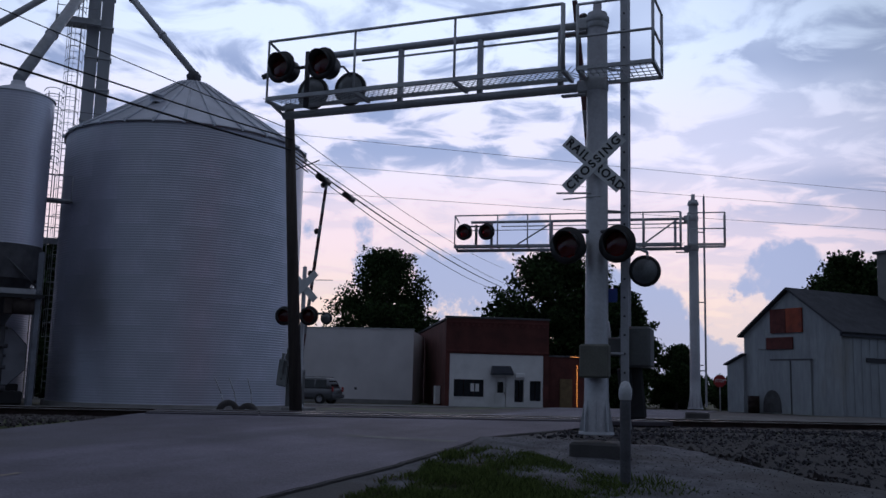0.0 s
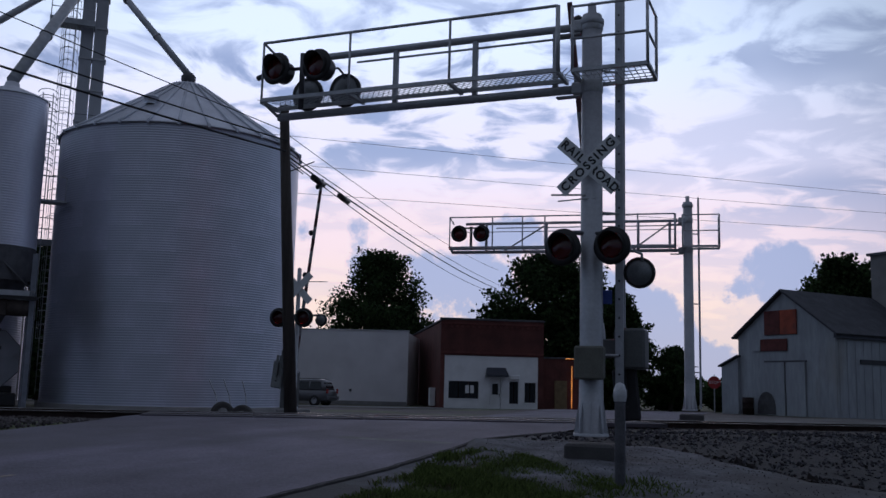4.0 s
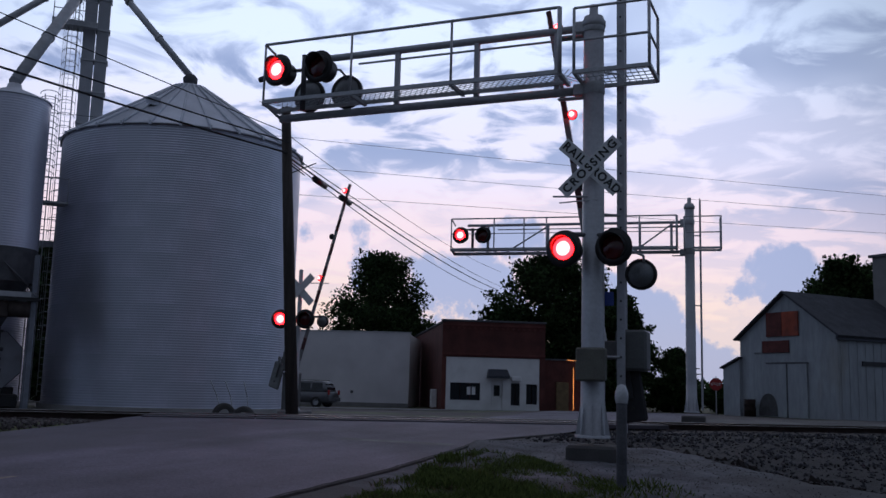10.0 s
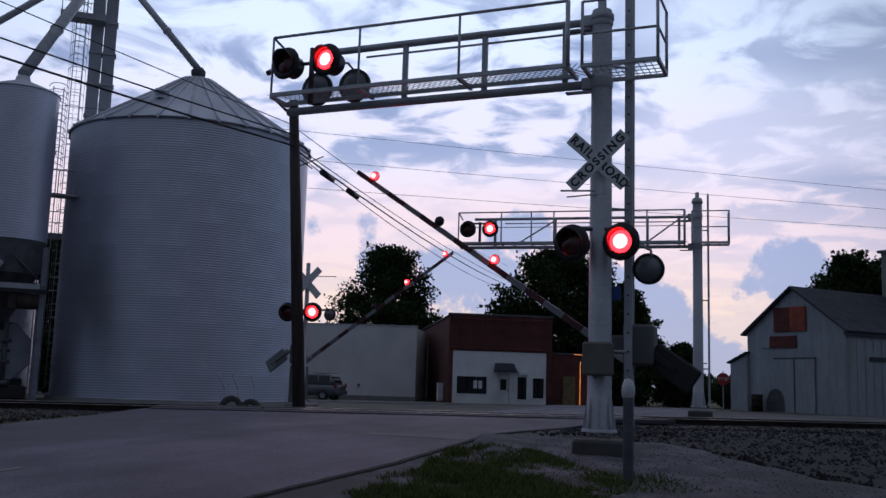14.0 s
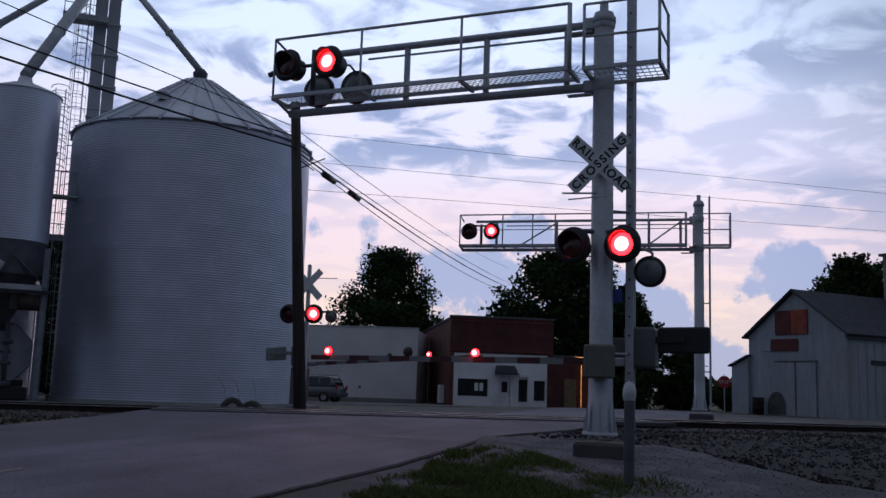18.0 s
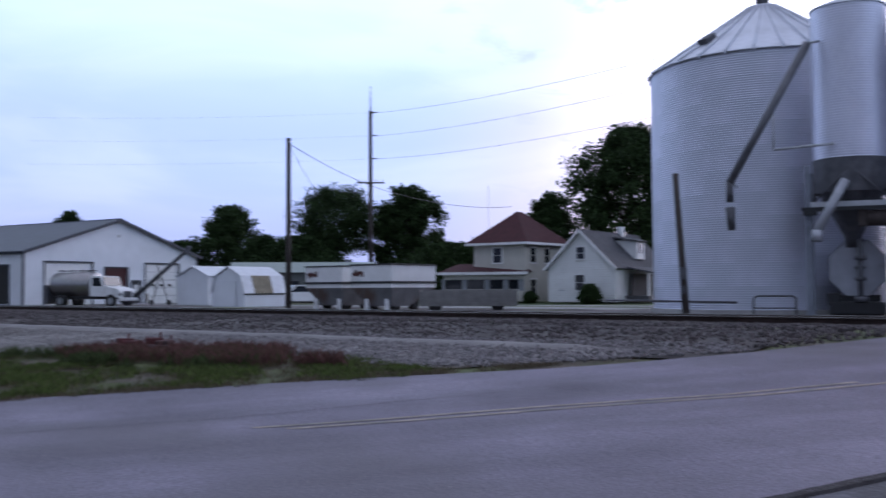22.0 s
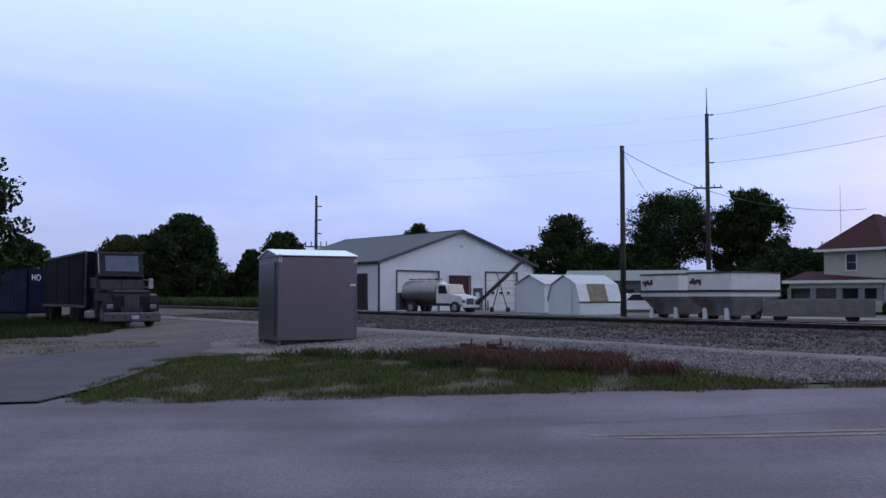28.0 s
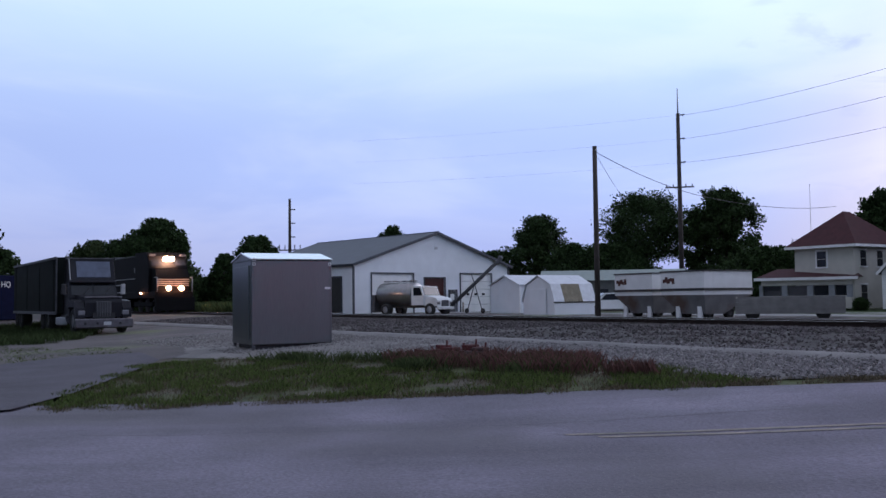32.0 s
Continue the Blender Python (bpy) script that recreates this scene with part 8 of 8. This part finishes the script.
def stones(name, n, spot, rmin, rmax, material, label, sink=0.3):
    vs, fs = [], []
    base = [(1, 0, 0), (-1, 0, 0), (0, 1, 0), (0, -1, 0), (0, 0, 1), (0, 0, -1)]
    tri = [(0, 2, 4), (2, 1, 4), (1, 3, 4), (3, 0, 4), (2, 0, 5), (1, 2, 5), (3, 1, 5), (0, 3, 5)]
    for _ in range(n):
        x, y, z = spot()
        r = RNG.uniform(rmin, rmax)
        q = Euler(tuple(RNG.uniform(0, 6, 3))).to_matrix()
        sc = RNG.uniform(0.55, 1.2, 3) * r
        o = len(vs)
        for b in base:
            p = q @ Vector((b[0] * sc[0], b[1] * sc[1], b[2] * sc[2]))
            vs.append((x + p.x, y + p.y, z + p.z + r * (0.5 - sink)))
        fs += [(o + a, o + b, o + c) for a, b, c in tri]
    me = bpy.data.meshes.new(name)
    me.from_pydata(vs, [], fs)
    me.materials.append(material)
    return tagged(new(name, me), label, "gravel", kind="stuff")


# pale dirt bank round the signal footing, ending in a ragged edge towards the ballast
BANK = [(0.9, 17.0), (2.2, 17.25), (3.3, 17.15), (4.4, 16.2), (4.75, 14.6), (4.9, 13.3), (5.7, 12.6), (7.6, 11.6), (7.0, 8.5), (4.0, 8.0), (2.0, 11.2), (1.2, 13.0), (0.7, 15.0)]


def on_strip(s0, s1, u0, u1, gap=True, bias=1.0):
    def spot():
        while True:
            s, u = RNG.uniform(s0, s1), u0 + (u1 - u0) * RNG.random() ** bias
            x, y = xy(s, u)
            if inside(BANK, x, y):
                continue
            if gap:
                # keep the stones off the road
                yl = np.interp(y, [p[1] for p in ROAD_L[3:]], [p[0] for p in ROAD_L[3:]])
                yr = np.interp(y, [p[1] for p in ROAD_R[3:]], [p[0] for p in ROAD_R[3:]])
                if yl - 0.25 < x < yr + 0.25:
                    continue
            return x, y, (land(x, y) if abs(s) > 3.2 else 0.735)
    return spot


stones("ballast_stones", 26000, on_strip(-8.0, 1.6, -52, -3), 0.022, 0.062, STONE, "crushed grey ballast stones along the track")
stones("ballast_stones", 9000, on_strip(-6.5, 1.6, 5, 30), 0.022, 0.058, CINDER, "dark ballast stones along the track")
stones("shoulder_stones", 14000, on_strip(-11.0, -8.75, -34, -9), 0.012, 0.040, PALE_STONE, "loose pale gravel on the shoulder")
def pad_spot():
    spot = on_strip(-13.5, -8.8, -34, -9)
    while True:
        p = spot()
        if not inside(STRIP, p[0], p[1]):
            return p


stones("pad_stones", 8000, pad_spot, 0.015, 0.045, PALE_STONE, "loose gravel round the cabinet")


CORNER = [(-8.0, 13.6), (-10.3, 10.2), (-12.0, 9.3), (-15.5, 9.4), (-19.0, 8.6), (-21.5, 8.0), (-21.0, 11.5), (-12.5, 13.2), (-9.0, 14.3)]
CORNER_SPOTS = scatter(CORNER, 9000)


def corner_spot():
    x, y = CORNER_SPOTS.pop()
    return x, y, land(x, y) + 0.01


stones("corner_stones", 9000, corner_spot, 0.015, 0.048, island_mat("mixed_grey_stones", (0.185, 0.174, 0.175), 0.38), "loose grey stones between grass and track")


bank = ribbon([(0.5, 17.1), (0.5, 15.2), (0.6, 13.4), (1.4, 11.4), (2.6, 9.0), (3.4, 6.5)], [(3.2, 17.2), (4.5, 16.1), (4.85, 14.2), (5.7, 12.7), (8.0, 11.3), (11.0, 9.0)], 60, 16, 0.05, 0.07)
tagged(part("dirt_bank", bank, VERGEDUST), "low bank of pale dirt and gravel round the signal footing", "gravel", kind="structure")


def bank_spot():
    x, y = BANK_SPOTS.pop()
    return x, y, land(x, y) + 0.055 + 0.07 * (noise.noise((x * 0.8, y * 0.8, 0.3)) + 0.5 * noise.noise((x * 2.3, y * 2.3, 1.3)))


BANK_SPOTS = scatter(BANK, 5000)
stones("verge_pebbles", 2200, bank_spot, 0.005, 0.015, island_mat("dull_bank_pebbles", (0.112, 0.108, 0.113), 0.25), "loose pale pebbles on the dirt bank")
EDGE = [(3.4, 17.2), (4.5, 16.1), (4.85, 14.2), (5.7, 12.8), (7.8, 11.5)]


def edge_spot():
    k = RNG.uniform(0, 3.999)
    i, w = int(k), k - int(k)
    x, y = EDGE[i][0] + (EDGE[i + 1][0] - EDGE[i][0]) * w + RNG.normal() * 0.15, EDGE[i][1] + (EDGE[i + 1][1] - EDGE[i][1]) * w + RNG.normal() * 0.12
    return x, y, land(x, y) - 0.02


stones("soil_clods", 150, edge_spot, 0.03, 0.13, island_mat("dark_clods", (0.020, 0.017, 0.017), 0.4), "dark clods of soil along the bank's edge", 0.5)
stones("cinder_stones", 7000, on_strip(-13, -6, 7.6, 26), 0.015, 0.045, CINDER, "dark crushed stones below the bank")
# bare gravel verge between road edge and grass
tagged(part("gravel_verge", ribbon([(x + 0.03, y) for x, y in ROAD_R[3:13]], [(-3.8, 1.0), (-2.6, 4.1), (-1.8, 6.1), (-1.5, 8.0), (-1.1, 9.8), (-0.6, 11.2), (0.0, 13.2), (1.2, 15.4), (2.3, 17.4), (3.4, 20.0)], 70, 10, -0.012, 0.02), VERGEDUST), "gravelly road verge", "gravel", kind="structure")


# street furniture beyond the crossing
def stop_sign():
    t = thing("stop_sign", pose(16.1, 55.7, 0.55, 0, 0, -16), "red octagonal stop sign on a steel post", "sign")
    part("post", M().box((0, 0.04, 1.1), (0.06, 0.04, 2.2)), STEEL, t)
    o = [(0.38 * math.cos(math.pi / 8 + k * math.pi / 4), 1.75 + 0.38 * math.sin(math.pi / 8 + k * math.pi / 4)) for k in range(8)]
    pl = part("sign_plate", M().prism(o, 0.01), SIGNRED, t)
    lettering(pl, "STOP", 0.24, pose(0, -0.006, 1.75, 90, 0, 0), SIGNWHITE)


stop_sign()
fc = thing("distant_car", pose(22.1, 92.4, 0.30, 0, 0, 20), "small dark car parked far beyond the crossing", "car")
part("body", M().prism([(-2.1, 0.35), (-2.15, 0.8), (-1.6, 0.95), (-1.0, 1.4), (0.5, 1.42), (1.1, 0.98), (2.05, 0.85), (2.1, 0.4)], 1.7, pose(0, -0.85, 0)), mat("dark_car_paint", (0.02, 0.02, 0.024), 0.3), fc)
part("side_window", M().prism([(-1.35, 0.98), (-0.92, 1.34), (0.42, 1.36), (0.9, 0.98)], 0.02, pose(0, -0.87, 0)), WINDSHIELD, fc)
for wx_ in (-1.3, 1.3):
    for wy_ in (-0.75, 0.75):
        wheel(fc, wx_, wy_, 0.32, 0.2)
for fx_, fy_, ft_ in ((31.5, 126.1, 7.4), (38.6, 145.0, 6.4), (27.6, 118.0, 6.2)):
    fp = pole(fx_, fy_, 0.2, ft_, 0.14, 0.1, (0, 0), "thin distant utility pole beyond the crossing")
    part("crossarm", M().box((0, 0, ft_ - 0.9), (1.8, 0.12, 0.14)), WOOD, fp)
sc = thing("scrap_heap", pose(-7.9, 36.3, 0.40, 0, 0, 5), "heap of old tyres and bent rods beside the bin", "scrap")
TYRE = [(0.22, -0.11), (0.38, -0.13), (0.43, -0.07), (0.43, 0.07), (0.38, 0.13), (0.22, 0.11)]
for tx, ta, tz in ((-0.2, 20, 0.05), (0.55, -10, -0.05)):
    part("tyre", M().lathe(TYRE, 24, (0, 0, 0), (0, 1, 0)), mat("dusty_tyre", (0.07, 0.068, 0.066), 0.9), sc, at=pose(tx, 0, tz, 8, 0, ta))
for x0, x1 in ((-0.3, -0.8), (0.15, -0.25), (0.7, 0.45)):
    part("bent_rod", M().path([(x0, 0.1, 0.0), ((x0 + x1) / 2 + 0.05, 0.2, 0.7), (x1, 0.3, 1.3)], 0.018, seg=6), STEEL, sc)
rk = thing("pipe_rail", pose(-17.8, 30.1, 0.45, 0, 0, 31), "bent pipe rail in front of the grain bin", "rail")
part("pipe", M().path([(0, 0, 0), (0, 0, 0.72), (0.12, 0, 0.82), (1.3, 0, 0.82), (1.4, 0, 0.74), (1.4, 0, 0)], 0.035).tube((0, 0, 0.4), (1.4, 0, 0.4), 0.025), BLACK, rk)
rk2 = thing("pipe_run", pose(0, 0, 0), "thin pipe along the foot of the grain bin", "pipe")
part("pipe", M().path([(-28.5, 35.2, 1.0), (-24.5, 34.6, 1.0), (-21.4, 34.9, 0.95)], 0.045), DKSTEEL, rk2)


# ---- the train ----
def locomotive():
    t = thing("locomotive", pose(0, 0, 0), "black diesel locomotive with white stripes and lit headlights", "locomotive")
    black = mat("locomotive_black", (0.006, 0.006, 0.007), 0.7, vary=0.2, spec=0.08)
    stripe = mat("white_stripe", (0.32, 0.32, 0.33), 0.5, vary=0.1)
    hot = mat("headlight_glow", (1, 1, 1), 0.3, vary=0.02, bump=0, emit=((1.0, 0.50, 0.26), 90.0))
    warm = mat("ditch_light_glow", (1, 1, 1), 0.3, vary=0.02, bump=0, emit=((1.0, 0.38, 0.17), 26.0))
    part("underframe", M().box((-10, 0, 1.3), (20, 2.9, 0.5), bev=0.03), black, t)
    part("fuel_tank", M().box((-10.5, 0, 0.75), (5, 2.6, 0.8), bev=0.15), black, t)
    part("pilot_plow", M().prism([(-1.45, 0.12), (1.45, 0.12), (1.5, 1.1), (-1.5, 1.1)], 0.3, pose(0.25, 0, 0, 0, 0, 90)), black, t)
    part("nose", M().prism([(-2.6, 1.5), (-0.35, 1.5), (-0.25, 2.6), (-0.75, 3.25), (-2.6, 3.3)], 2.5, pose(0, -1.25, 0)), black, t)
    part("cab", M().prism([(-5.0, 1.5), (-1.55, 1.5), (-1.4, 3.3), (-1.85, 4.25), (-2.2, 4.55), (-5.0, 4.6)], 3.0, pose(0, -1.5, 0)), black, t)
    for y in (-0.78, 0.78):
        part("windscreen", M().box((-1.56, y * 1.15, 3.72), (0.05, 0.8, 0.5), (0, -25, 0)), GLASSDARK, t)
        part("ditch_light", M().tube((0.1, y * 0.62, 1.77), (0.22, y * 0.62, 1.77), 0.17, seg=14), warm, t, "lit ditch light")
        part("step_rail", M().tube((0.1, y * 1.7, 1.5), (0.1, y * 1.7, 2.6), 0.03, seg=6).tube((0.1, y * 1.7, 2.6), (-0.6, y * 1.7, 2.6), 0.03, seg=6), stripe, t)
        part("headlight", M().tube((-1.6, y * 0.26, 4.02), (-1.2, y * 0.26, 4.02), 0.17, seg=14), hot, t, "lit headlight")
    part("step_light", M().tube((-3.2, -1.56, 1.45), (-3.2, -1.6, 1.45), 0.07, seg=10), warm, t)
    for k in range(4):
        part("nose_stripe", M().box((-0.28 + 0.014 * k, 0, 2.0 + 0.15 * k), (0.05, 2.4, 0.045), (0, 5, 0)), stripe, t)
    for y in (-1.15, 1.15):
        part("number_board", M().box((-1.65, y, 4.32), (0.1, 0.5, 0.16)), DKSTEEL, t)
    part("side_number_panel", M().box((-6.4, -0.97, 3.3), (1.4, 0.02, 0.4)), mat("dull_side_panel", (0.10, 0.10, 0.11), 0.7), t)
    part("long_hood", M().box((-12.3, 0, 3.0), (14.4, 1.9, 3.0), bev=0.1), black, t)
    part("roof_fan", M().tube((-15, 0, 4.5), (-15, 0, 4.7), 0.6, seg=20).tube((-17, 0, 4.5), (-17, 0, 4.7), 0.6, seg=20), DKSTEEL, t)
    part("walkway_rail", M().tube((-5.2, -1.45, 2.6), (-19.5, -1.45, 2.6), 0.025, seg=6).tube((-5.2, 1.45, 2.6), (-19.5, 1.45, 2.6), 0.025, seg=6), stripe, t)
    for x in (-2.2, -4.1, -6.0, -14.0, -15.9, -17.8):
        for y in (-0.75, 0.75):
            part("wheel", M().lathe([(0, -0.07), (0.5, -0.07), (0.5, 0.05), (0.53, 0.07), (0, 0.07)], 20, (0, 0, 0), (0, 1, 0)), DKSTEEL, t, at=pose(x, y, 0.5))
    for x in (-4.1, -15.9):
        part("truck_frame", M().box((x, -1.05, 0.6), (5.0, 0.16, 0.4), bev=0.05).box((x, 1.05, 0.6), (5.0, 0.16, 0.4), bev=0.05), black, t)
    return t


train = locomotive()


# ---- what moves ----
def flash_rows(which, at):
    """Half a turn each time a lamp lights or goes dark; lamps start at 4.6 s."""
    half, first = 0.7355, 4.58
    rows = []
    if which == 2:      # steady lamp at the arm's tip
        events, a = [first], 180
    else:
        start = first if which == 1 else first + half
        n = int((32.0 - start) / half)
        events, a = [start + half * k for k in range(n + 1)], 180
    rows.append((0.0, at @ pose(0, 0, 0, 0, 0, a)))
    for e in events:
        f = round(e * FPS)
        s = FPS * round(f / FPS)
        if f - 1 < s < f + 2:
            f = s - 2 if e * FPS <= s else s + 1
        if f + 1 >= 32 * FPS:
            break
        for k in range(4):
            rows.append(((f - 1 + k) / FPS, at @ pose(0, 0, 0, 0, 0, a + 60 * k)))
        a += 180
    rows.append((32.0, at @ pose(0, 0, 0, 0, 0, a)))
    return rows


def motions():
    for ob, which, at in FLASHERS:
        walk(ob, flash_rows(which, at))
    near_angles = [(0, 84.5), (9.55, 84.5), (9.8, 83.3), (10, 80.5), (10.3, 76.6), (10.6, 71.9), (11, 66.2), (11.5, 60.2), (12, 55.3), (12.5, 50.1), (13, 44.4), (13.5, 39.1), (14, 34.0), (14.5, 29.1), (15, 24.1), (15.5, 19.3), (16, 14.6), (16.5, 10.3), (17, 6.6), (17.4, 3.4), (17.8, 0.6), (18.2, -0.7), (18.5, -0.7), (32, -0.7)]
    walk(near_arm, [(t, pose(*NEAR_PIVOT, 0, -a, 179.5)) for t, a in near_angles])
    walk(near_weight, [(t, pose(*NEAR_SHAFT, 0, -a, 172)) for t, a in near_angles])
    far_angles = [(0, 83.0), (9.45, 83.0), (9.7, 79.6), (10, 73.4), (10.3, 68.1), (10.6, 63.6), (11, 60.2), (11.5, 54.8), (12, 49.6), (12.5, 45.3), (13, 41.2), (13.5, 36.6), (14, 32.6), (14.5, 28.9), (15, 24.8), (15.5, 20.9), (16, 16.9), (16.5, 13.1), (17, 9.6), (17.4, 6.8), (17.8, 4.2), (18.1, 2.9), (18.4, 2.7), (32, 2.7)]
    walk(far_arm, [(t, pose(*FAR_PIVOT, 0, -a, -7.76)) for t, a in far_angles])
    walk(far_weight, [(t, pose(*FAR_SHAFT, 0, -a, -10)) for t, a in far_angles])

    def train_at(t):
        u = -70.1 - 12.5 * (32.0 - t)
        x, y = xy(0, u)
        return pose(x, y, 0.90, 0, 0, 11)
    walk(train, [(t, train_at(t)) for t in (0.0, 8.0, 16.0, 24.0, 28.0, 32.0)])


motions()
